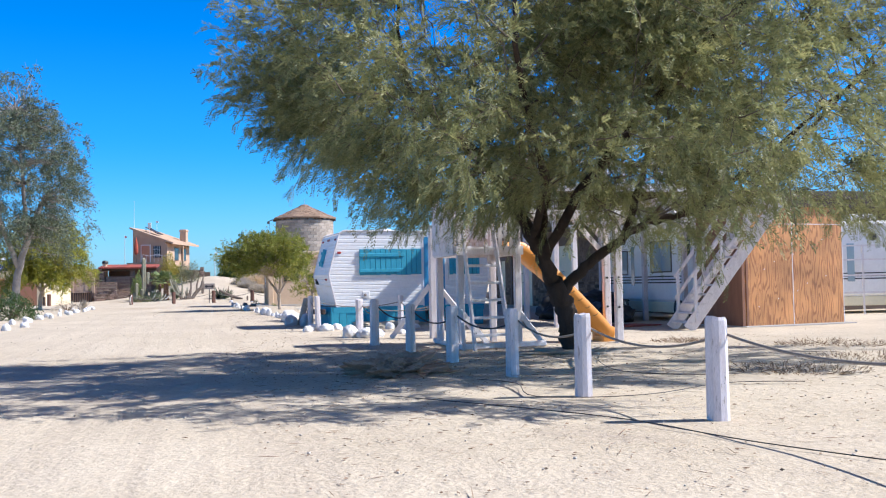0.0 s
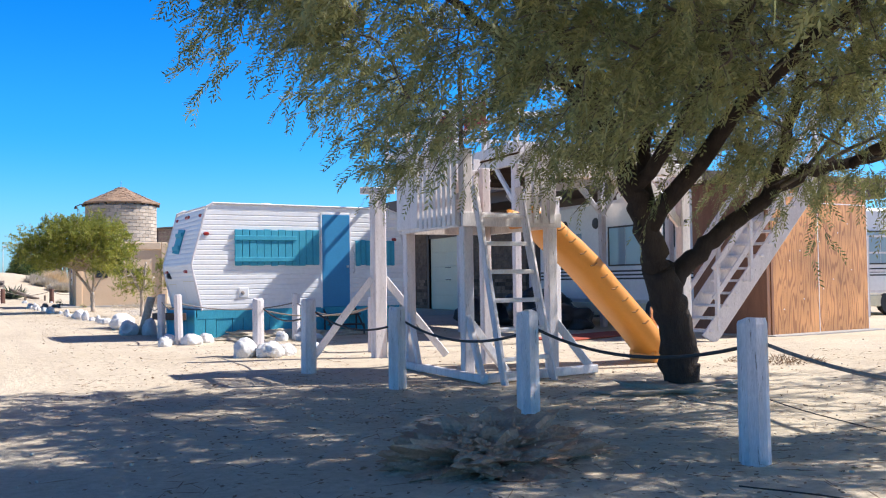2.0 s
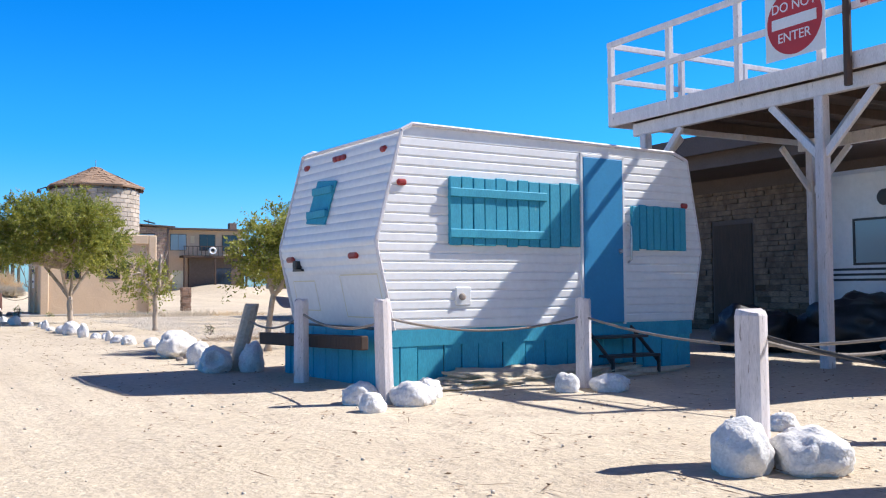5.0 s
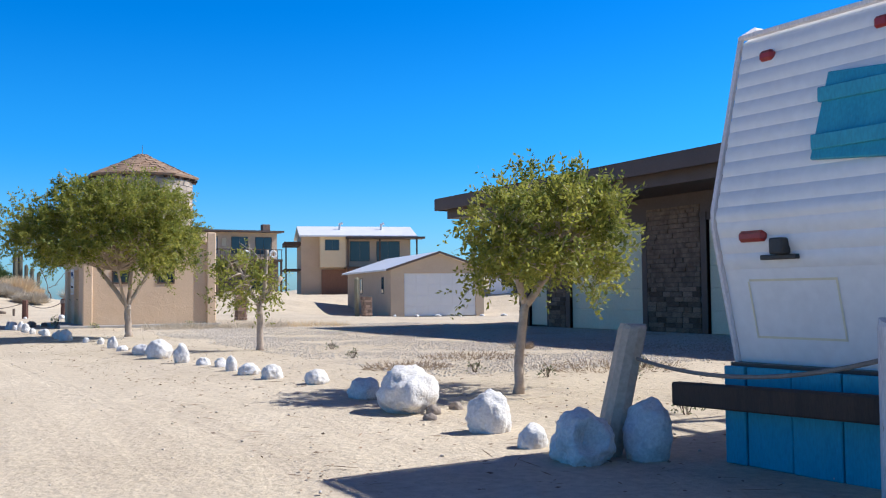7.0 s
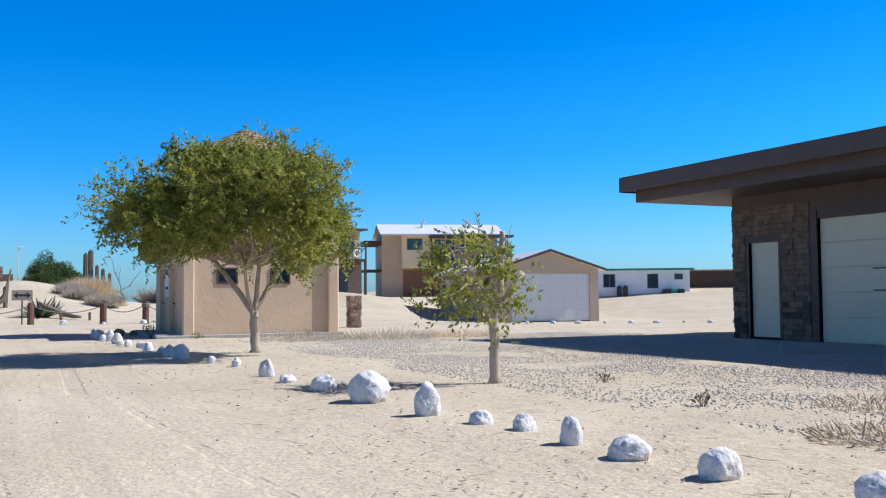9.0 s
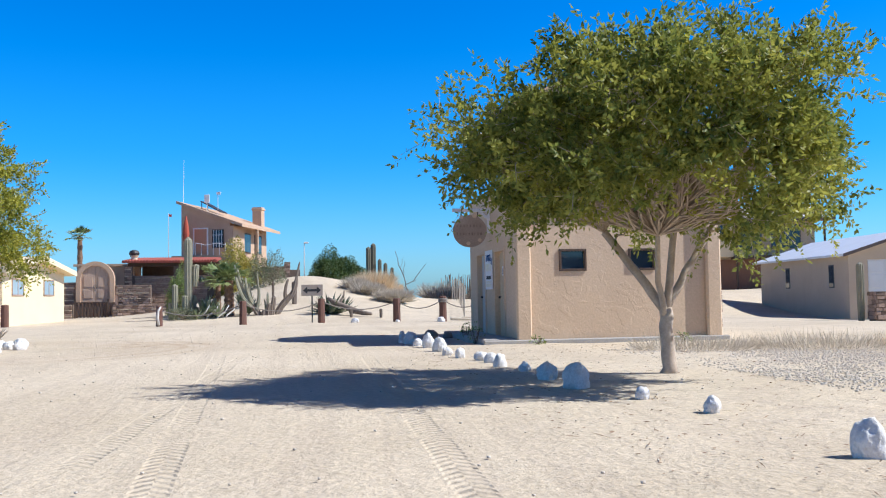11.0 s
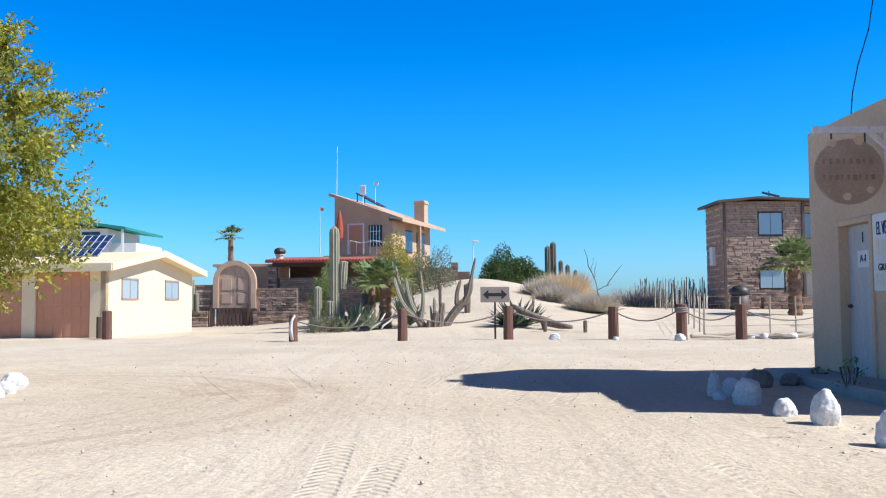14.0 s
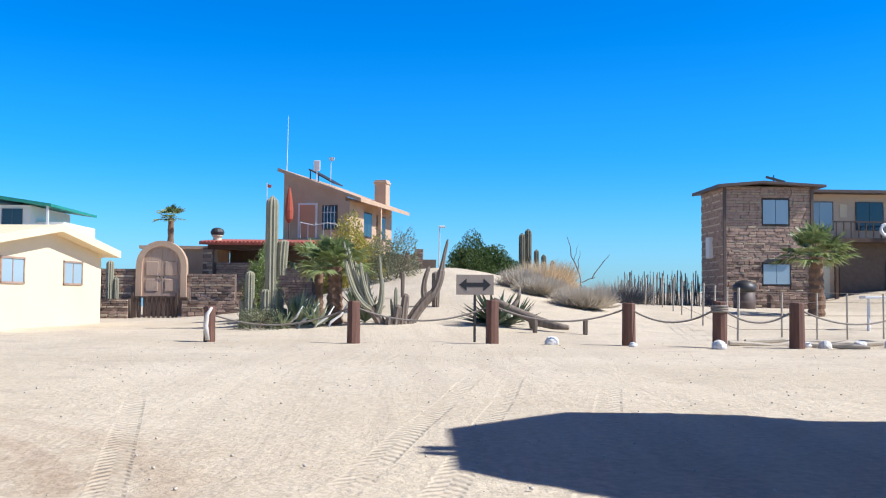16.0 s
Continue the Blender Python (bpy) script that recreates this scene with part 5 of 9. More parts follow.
def masonry(parent, name, material, length, z0, z1, depth, course, piece, seed, holes=(), flip=None, limit=300, top=None, jut=0.02, m=None, ledge=None):
    """Courses of stones on the local plane y = 0, growing towards -y, over a wall that runs along x."""
    rnd = random.Random(seed)
    shared = [u.data(name, material) for u in UNIT_STONE]
    pale = [u.data(name, ledge) for u in UNIT_STONE] if ledge else None
    rest, light, row = Mesh(), Mesh(), 0
    m = m or Matrix.Identity(4)
    z, count = z0, 0
    while z < z1 - 0.02:
        h = min(course * rnd.uniform(0.8, 1.25), z1 - z)
        row += 1
        band = ledge is not None and row % 3 == 0
        if band:
            h *= 0.7
        x = -rnd.uniform(0, piece)
        while x < length:
            w = piece * rnd.uniform(0.6, 1.5)
            a, b = max(x, 0), min(x + w, length)
            x += w
            if b - a < 0.05:
                continue
            for hx0, hx1, hz0, hz1 in holes:
                if b > hx0 and a < hx1 and z + h > hz0 + 0.03 and z < hz1 - 0.03:
                    if a < hx0:
                        b = hx0
                    elif b > hx1:
                        a = hx1
                    else:
                        b = a
            if b - a < 0.05:
                continue
            if top and z + h > top((a + b) / 2):
                continue
            out = depth * rnd.uniform(0.6, 1.0) + jut * rnd.random()
            c = ((a + b) / 2, -out / 2 + 0.01, z + h / 2)
            s = ((b - a) - 0.014, out, h - 0.014)
            if count < limit:
                ob = new(name, (pale if band and rnd.random() < 0.75 else shared)[rnd.randrange(4)])
                ob.parent = parent
                ob.matrix_local = m @ Matrix.LocRotScale(c, None, s)
            else:
                u = UNIT_STONE[rnd.randrange(4)]
                (light if band and rnd.random() < 0.75 else rest).add([m @ Vector((c[0] + p[0] * s[0], c[1] + p[1] * s[1], c[2] + p[2] * s[2])) for p in u.v], u.f)
            count += 1
        z += h
    if rest.v:
        part(name, rest, material, parent, kind="stuff")
    if light.v:
        part(name, light, ledge, parent, kind="stuff")


# ---- long dark garage ----
def dark_garage():
    t = thing("long_garage", 17.5, 11.0, 0, 0, "long dark-brown garage with stone piers, pale roller doors and deep eaves", "garage")
    L = 21.75
    # west wall in piers and lintels
    openings = sorted([(9.8, 13.15, 2.88), (15.6, 18.95, 2.88), (20.17, 21.17, 2.42)])
    wall = Mesh().slab((0, L), (0, 3.62), 0, 0.25, [(a, b, 0, h) for a, b, h in openings], "y")
    part("wall", wall, BROWN_PAINT, t, "dark brown west wall")
    part("wall", Mesh().yard(0.25, 9, 0, L, 0.25, 0, 3.62, "x0"), BROWN_PAINT, t)
    for a, b, h in openings[:2]:
        d = part("garage_door", Mesh().box(0.1, 0.14, a, b, 0.0, h), GREY_SHADE, t, "pale greenish-grey panel door")
        n = 5
        for i in range(n):
            part("panel", Mesh().box(0.075, 0.1, a + 0.01, b - 0.01, i * h / n + 0.008, (i + 1) * h / n - 0.008, 0.006), GREY_SHADE, d)
        for z in (1.18, 1.66):
            part("handle", Mesh().box(0.04, 0.075, (a + b) / 2 - 0.22, (a + b) / 2 + 0.22, z, z + 0.025, 0.005), DARK_METAL, d)
        part("jamb", Mesh().box(-0.03, 0.1, a - 0.2, a, 0, h + 0.2), BROWN_PAINT, d)
        part("jamb", Mesh().box(-0.03, 0.1, b, b + 0.2, 0, h + 0.2), BROWN_PAINT, d)
    a, b, h = openings[2]
    d = part("door", Mesh().box(0.08, 0.12, a, b, 0.05, h, 0.004), GREY_SHADE, t, "pale grey side door in a brown frame")
    part("frame", Mesh().box(-0.02, 0.1, a - 0.09, a, 0, h + 0.09).box(-0.02, 0.1, b, b + 0.09, 0, h + 0.09).box(-0.02, 0.1, a, b, h, h + 0.09), BROWN_PAINT, d)
    roof = Mesh().box(-2.05, 10, -1.2, L + 2.0, 3.95, 4.22).box(-1.75, 9.8, -1.0, L + 1.75, 3.62, 3.95)
    part("roof", roof, BROWN_PAINT, t, "flat roof with deep boxed eaves")
    part("fascia", Mesh().box(-2.09, -2.05, -1.2, L + 2.04, 3.9, 4.28, 0.006).box(-2.05, 10, L + 2.0, L + 2.04, 3.9, 4.28, 0.006), BROWN_PAINT, t, "wide dark fascia board")
    part("skylight_edge", Mesh().box(-2.1, -2.0, -1.2, L + 2.0, 4.28, 4.3), OLD_WOOD, t)
    # stone facing
    m = Matrix(((0, 1, 0, -0.0), (-1, 0, 0, L), (0, 0, 1, 0), (0, 0, 0, 1)))
    holes = [(L - b - 0.22, L - a + 0.22, 0, h + 0.45) for a, b, h in openings[:2]] + [(L - 21.28, L - 20.06, 0, 2.54)]
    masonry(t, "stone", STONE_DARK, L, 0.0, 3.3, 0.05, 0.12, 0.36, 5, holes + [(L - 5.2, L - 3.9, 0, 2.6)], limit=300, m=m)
    part("side_door", Mesh().box(-0.02, 0.0, 3.95, 5.15, 0.0, 2.5, 0.004), OLD_WOOD, t, "dark brown timber side door")


dark_garage()


# ---- wash-house with a round block water tower ----
def wash_house():
    t = thing("wash_house", 5.0, 41.45, 0, 0, "tan stucco wash-house under a round block water tower", "wash house")
    W, D, H = 4.62, 4.95, 3.45
    # south wall with two small windows
    w = Mesh().slab((0, W), (0, H), 0, 0.22, [(1.02, 1.54, 1.6, 1.98), (2.6, 3.12, 1.6, 1.98)])
    part("wall", w, STUCCO, t, "rough tan stucco south wall")
    w = Mesh().slab((0.22, D), (0, H + 0.05), 0, 0.22, [(1.02, 1.96, 0, 2.1), (3.02, 4.0, 0, 2.1)], "y")
    part("wall", w, STUCCO, t, "tan stucco west wall with two doorways")
    part("wall", Mesh().prism([(W - 0.22, 0.22), (W, 0.22), (W, D), (0.22, D), (0.22, D - 0.22), (W - 0.22, D - 0.22)], "z", 0, H), STUCCO, t, "rear stucco walls below the tower")
    part("roof_slab", Mesh().box(0.22, W - 0.22, 0.22, D - 0.22, H - 0.4, H - 0.25), MORTAR, t)
    part("pilaster", Mesh().box(-0.004, 0.32, -0.1, 0.0, 0, H + 0.05, 0.03), STUCCO, t, "rounded corner pilaster")
    part("pilaster", Mesh().box(W - 0.3, W + 0.05, -0.13, 0.0, 0, H, 0.04), STUCCO, t)
    part("cornice", Mesh().box(0.32, W - 0.3, -0.14, 0.0, 3.06, H, 0.03), STUCCO, t)
    part("plinth", Mesh().box(-0.75, W + 0.2, -0.16, 0.0, -0.1, 0.09, 0.02).box(-0.75, 0.0, 0.0, D, -0.1, 0.12, 0.02), MORTAR, t, "worn concrete step and footing")
    for x in (1.02, 2.6):
        wi = part("window", Mesh().box(x - 0.05, x + 0.57, -0.03, 0.04, 1.55, 1.6, 0.006).box(x - 0.05, x + 0.57, -0.03, 0.04, 1.98, 2.03, 0.006).box(x - 0.05, x, -0.03, 0.04, 1.6, 1.98, 0.006).box(x + 0.52, x + 0.57, -0.03, 0.04, 1.6, 1.98, 0.006), OLD_WOOD, t, "small window in a dark wooden frame")
        part("pane", Mesh().box(x, x + 0.52, 0.05, 0.07, 1.6, 1.98), GLASS, wi)
    for y, lab in ((1.02, "2"), (3.02, "1")):
        d = part("door", Mesh().box(0.1, 0.15, y + 0.02, y + 0.92, 0.06, 2.06, 0.005), DOOR_TAN if lab == "2" else DOOR_PALE, t, "plain yellowish-tan door" if lab == "2" else "plain weathered pale-grey door")
        part("frame", Mesh().box(-0.03, 0.16, y - 0.06, y + 0.02, 0.05, 2.14, 0.006).box(-0.03, 0.16, y + 0.92, y + 1.0, 0.05, 2.14, 0.006).box(-0.03, 0.16, y + 0.02, y + 0.92, 2.06, 2.14, 0.006), STUCCO, d)
        plate = part("notice", Mesh().box(0.092, 0.1, y + 0.3, y + 0.62, 1.5, 1.72), SIGN_WHITE, d, "small white paper with blue marks")
        face = Matrix(((0, 0, -1, 0.088), (-1, 0, 0, y + 0.46), (0, 1, 0, 1.61), (0, 0, 0, 1)))
        lettering("A-I" if lab == "1" else "J-Q", 0.14, d, face, INK_BLUE)
        lettering(lab, 0.2, d, Matrix.Translation((0.006, 0, 0.27)) @ face, INK)
        part("knob", Mesh().lathe([(0.02, 0), (0.03, 0.03), (0.015, 0.06)], 10), DARK_METAL, d).matrix_local = pose(0.1, y + 0.84, 1.0, 0, -90, 0)
    # round tower
    cx, cy, R = 2.66, 3.44, 1.92
    tw = part("tower", Mesh().lathe([(R - 0.04, H - 0.3), (R - 0.04, 5.75)], 40, cx, cy), MORTAR, t, "round tower of grey concrete block", smooth=True)
    rnd = random.Random(3)
    blocks = [Mesh().box(-0.2, 0.2, -0.03, 0.03, -0.095, 0.095, 0.006).data("block", BLOCKM)]
    n = 30
    for k in range(12):
        for j in range(n):
            a = 2 * math.pi * (j + 0.5 * (k % 2)) / n
            if math.sin(a) > 0.75:
                continue
            ob = new("block", blocks[0])
            ob.parent = tw
            ob.matrix_local = Matrix.Translation((cx + (R - 0.03 + rnd.uniform(0, 0.012)) * math.cos(a), cy + (R - 0.03) * math.sin(a), H - 0.15 + k * 0.2)) @ Matrix.Rotation(a + math.pi / 2, 4, "Z") @ Matrix.Diagonal((0.985, 1, 0.95, 1))
    eight = Mesh().lathe([(R + 0.27, 5.72), (R + 0.29, 5.8), (0.06, 6.72), (0.03, 6.75)], 8)
    turn = Matrix.Rotation(math.pi / 8, 3, "Z")
    eight.v = [tuple(turn @ Vector(p) + Vector((cx, cy, 0))) for p in eight.v]
    rf = part("roof", eight, SHINGLE, t, "shallow conical roof of tan shingles")
    shing = [Mesh().box(-0.16, 0.16, -0.14, 0.14, -0.012, 0.012).data("shingle", SHINGLE)]
    for k in range(8):
        r = R - 0.02 - k * 0.24
        m_ = max(8, int(r * 2 * math.pi / 0.34))
        for j in range(m_):
            a = 2 * math.pi * (j + 0.5 * (k % 2)) / m_
            q = r * 1.03 / math.cos((a + math.pi / 8) % (math.pi / 4) - math.pi / 8) * math.cos(math.pi / 8) * 0.98
            z = 5.83 + (R + 0.16 - r) / (R + 0.1) * 0.92
            ob = new("shingle", shing[0])
            ob.parent = rf
            ob.matrix_local = Matrix.Translation((cx + q * math.cos(a), cy + q * math.sin(a), z)) @ Matrix.Rotation(a - math.pi / 2, 4, "Z") @ Matrix.Rotation(radians(-22 + rnd.uniform(-3, 3)), 4, "X")
    part("finial", Mesh().tube([(cx, cy, 6.7), (cx, cy, 7.1)], 0.02, 6), CHROME, t)
    rr = Mesh()
    for j in range(24):
        a = 2 * math.pi * j / 24
        rr.beam((cx + (R - 0.1) * math.cos(a), cy + (R - 0.1) * math.sin(a), 5.7), (cx + (R + 0.2) * math.cos(a), cy + (R + 0.2) * math.sin(a), 5.66), 0.05, 0.09)
    part("rafter", rr, OLD_WOOD, rf, "dark rafter ends", kind="stuff")
    # wire from tower
    lamp = part("flood_lamp", Mesh().beam((cx - R - 0.2, cy - 0.1, 5.72), (cx - R - 0.5, cy - 0.1, 5.6), 0.05, 0.05), DARK_METAL, t, "pair of dark flood lamps under the eave")
    for dy in (-0.1, 0.12):
        part("lamp_head", Mesh().lathe([(0.04, 0), (0.07, -0.06), (0.085, -0.16), (0.06, -0.17)], 12, cx - R - 0.5, cy - 0.1 + dy).data("lamp_head", DARK_METAL), DARK_METAL, lamp).location.z = 5.62
    part("wire", Mesh().tube([(cx - R - 0.4, cy - 0.1, 5.6), (0.3, 3.35, 5.1), (0.24, 3.42, 4.6), (0.12, 3.5, 4.15), (0.08, 3.6, 3.8), (0.05, 3.6, 3.5)], 0.008, 5), CABLE, t)
    # notice board between the doors
    s = thing("notice_board", 4.985, 43.99, 1.66, 0, "white hand-lettered notice panel on the wash-house wall", "notice")
    part("panel", Mesh().box(-0.02, 0.0, -0.38, 0.38, -0.47, 0.47, 0.004), SIGN_WHITE, s)
    face = Matrix(((0, 0, -1, -0.022), (-1, 0, 0, 0), (0, 1, 0, 0), (0, 0, 0, 1)))
    for z, h, k in ((0.06, 0.18, 4), (-0.29, 0.04, 6), (-0.37, 0.08, 8)):
        for i in range(k):
            y = 0.32 - i * 0.62 / k
            part("ink_bar", Mesh().box(-0.024, -0.0205, y - 0.4 / k, y - 0.1 / k, z - h / 2, z + h / 2), GREY_SHADE, s)
    lettering("EL VERGEL", 0.145, s, Matrix.Translation((-0.002, 0, 0.28)) @ face @ Matrix.Diagonal((0.78, 1.6, 1, 1)), INK_BLUE)
    lettering("GRACIAS", 0.12, s, Matrix.Translation((-0.002, 0, -0.19)) @ face, INK)
    part("picture", Mesh().box(-0.024, -0.0205, -0.36, -0.27, 0.12, 0.28), INK_BLUE, s, "small blue picture")
    # hanging shop-style sign
    h = thing("hanging_sign", 4.0, 43.9, 3.0, 0, "weathered round wooden sign hung from a white bracket", "sign")
    part("bracket", Mesh().beam((1.0, 0, 0.1), (0.08, 0, 0.1), 0.07, 0.08, 0.006).beam((0.97, 0, 0.1), (0.97, 0, -0.45), 0.07, 0.06, 0.006).beam((0.95, 0, -0.1), (0.72, 0, 0.1), 0.05, 0.06, 0.006), WHITE_WOOD, h)
    k = [(0.5 + 0.41 * math.cos(a * math.pi / 20), -0.4 + 0.39 * math.sin(a * math.pi / 20)) for a in range(40)]
    b = part("board", Mesh().prism(k, "y", -0.025, 0.025), BOARD, h, "tan-brown oval board")
    for z, n_ in ((-0.28, 8), (-0.47, 9)):
        for i in range(n_):
            x = 0.18 + i * 0.64 / n_
            part("worn_letter", Mesh().box(x, x + 0.022 + 0.012 * (i % 3), -0.031, -0.026, z - 0.028 - 0.006 * (i % 2), z + 0.032), WORN_LETTER, b)
    for x, z, r in ((0.3, -0.06, 0.05), (0.62, -0.03, 0.06), (0.46, -0.7, 0.05), (0.74, -0.62, 0.045)):
        part("paint_patch", Mesh().prism([(x + r * (1 + 0.25 * (j % 2)) * math.cos(j), z + r * math.sin(j)) for j in range(6)], "y", -0.029, -0.0255), STUCCO, b, "flaked pale paint patch")
    for x in (0.3, 0.7):
        part("chain", Mesh().tube([(x, 0, 0.08), (x, 0, -0.1)], 0.012, 5), DARK_METAL, h)


wash_house()


# ---- cream garage with terracotta doors ----
def gable_garage(name, x, y, rz, W, D, He, Hr, wall, doors, door_mat, label, ridge_along="y", over=0.5, roofmat=WHITE_ROOF, trim=None, win=()):
    """Front along local x at y = 0, body towards +y; doors: (x0, x1, h)."""
    t = thing(name, x, y, 0, rz, label, "garage")
    trim = trim or wall
    m = Mesh().slab((0, W), (-0.3, He), 0, 0.2, [(a, b, -0.3, h) for a, b, h in doors])
    part("wall", m, wall, t, "front wall")
    if ridge_along == "x":
        gp = [(0, -0.3), (D, -0.3), (D, He), (D / 2, Hr), (0, He)]
        part("wall", Mesh().prism(gp, "x", W - 0.2, W), wall, t, "plain gable wall")
        part("wall", Mesh().prism(gp, "x", 0.0, 0.2), wall, t)
        part("wall", Mesh().box(0.2, W - 0.2, D - 0.2, D, -0.3, He), wall, t)
        for s, (ya, yb) in enumerate(((-over, D / 2), (D + over, D / 2))):
            dz = (Hr - He) / (D / 2) * over
            rp = [(ya, He - dz), (yb, Hr), (yb, Hr + 0.2), (ya, He - dz + 0.2)]
            part("roof", Mesh().prism(rp, "x", -over, W + over), roofmat, t)
            part("fascia", Mesh().prism([(ya, He - dz - 0.02), (yb, Hr - 0.02), (yb, Hr + 0.23), (ya, He - dz + 0.23)], "x", W + over, W + over + 0.04), trim, t, "pale barge board")
        part("fascia", Mesh().box(-over, W + over, -over - 0.04, -over, He - dz - 0.04, He - dz + 0.24), trim, t, "pale eave board")
    else:
        gp = [(0, He), (W, He), (W / 2, Hr)]
        part("gable", Mesh().prism(gp, "y", 0, 0.2), wall, t)
        part("wall", Mesh().yard(0, W, 0.2, D, 0.2, -0.3, He), wall, t)
        for s, (xa, xb) in enumerate(((-over, W / 2), (W + over, W / 2))):
            dz = (Hr - He) / (W / 2) * over
            rp = [(xa, He - dz), (xb, Hr), (xb, Hr + 0.12), (xa, He - dz + 0.12)]
            part("roof", Mesh().prism(rp, "y", -over, D + 0.3), roofmat, t)
            part("fascia", Mesh().prism([(xa, He - dz - 0.03), (xb, Hr - 0.03), (xb, Hr + 0.13), (xa, He - dz + 0.13)], "y", -over - 0.03, -over), trim, t, "dark barge board")
    for a, b, h in doors:
        d = part("garage_door", Mesh().box(a, b, 0.1, 0.14, 0, h), door_mat, t, "sectional panel door")
        for r in range(4):
            for c in range(6):
                w_, h_ = (b - a) / 6, h / 4
                part("panel", Mesh().box(a + c * w_ + 0.05, a + (c + 1) * w_ - 0.05, 0.085, 0.1, r * h_ + 0.06, (r + 1) * h_ - 0.06, 0.006), door_mat, d)
    return t


gc = gable_garage("cream_garage", -21.8, 67.35, -8.0, 9.6, 7.5, 2.45, 3.05, CREAM, ((0.6, 3.2, 2.35), (3.9, 6.4, 2.35), (6.9, 9.0, 2.35)), TERRA_DOOR, "cream stucco garage with terracotta doors and a low gable roof", "x", 0.47, CREAM, CREAM)
for y in (1.15, 4.8):
    w = part("window", Mesh().box(9.6, 9.64, y, y + 0.06, 1.35, 2.15).box(9.6, 9.64, y + 1.24, y + 1.3, 1.35, 2.15).box(9.6, 9.64, y, y + 1.3, 1.35, 1.41).box(9.6, 9.64, y, y + 1.3, 2.09, 2.15).box(9.6, 9.63, y + 0.63, y + 0.67, 1.4, 2.1), STONE, gc, "small sliding window in a stone-coloured frame")
    for k in (0.06, 0.67):
        part("pane", Mesh().box(9.6, 9.615, y + k, y + k + 0.57, 1.41, 2.09), GLASS_PALE, w)
for px, py in ((7.2, 2.2), (5.1, 2.4)):
    sp = part("solar_panel", Mesh().beam((px, py, 3.0), (px, py + 1.3, 3.9), 1.8, 0.05, 0.01, up=(0, -0.5, 1)), SOLAR, gc, "tilted dark-blue solar panel")
    up = Vector((0, -0.9, 1.3)).normalized() * 0.03
    for k in range(7):
        x = px - 0.9 + k * 0.3
        part("cell_line", Mesh().beam(Vector((x, py, 3.0)) + up, Vector((x, py + 1.3, 3.9)) + up, 0.02, 0.01), SIGN_WHITE, sp)
    for k in range(4):
        f = k / 3
        part("cell_line", Mesh().beam(Vector((px - 0.9, py + 1.3 * f, 3.0 + 0.9 * f)) + up, Vector((px + 0.9, py + 1.3 * f, 3.0 + 0.9 * f)) + up, 0.02, 0.012), SIGN_WHITE, sp)

wg = gable_garage("white_door_garage", 27.9, 64.6, -10, 6.8, 13.2, 3.25, 4.35, BEIGE, ((0.95, 6.2, 2.95),), WHITE_PAINT, "peach-beige gable garage with a white panel door", "y", 0.42, WHITE_ROOF, BROWN_PAINT)
wg.location.z = -0.45
for y in (1.8, 8.1):
    w = part("window", Mesh().box(-0.02, 0.0, y, y + 0.65, 1.55, 2.75), DARK_METAL, wg, "narrow dark side window")
    part("pane", Mesh().box(-0.03, -0.02, y + 0.06, y + 0.59, 1.62, 2.68), GLASS, w)


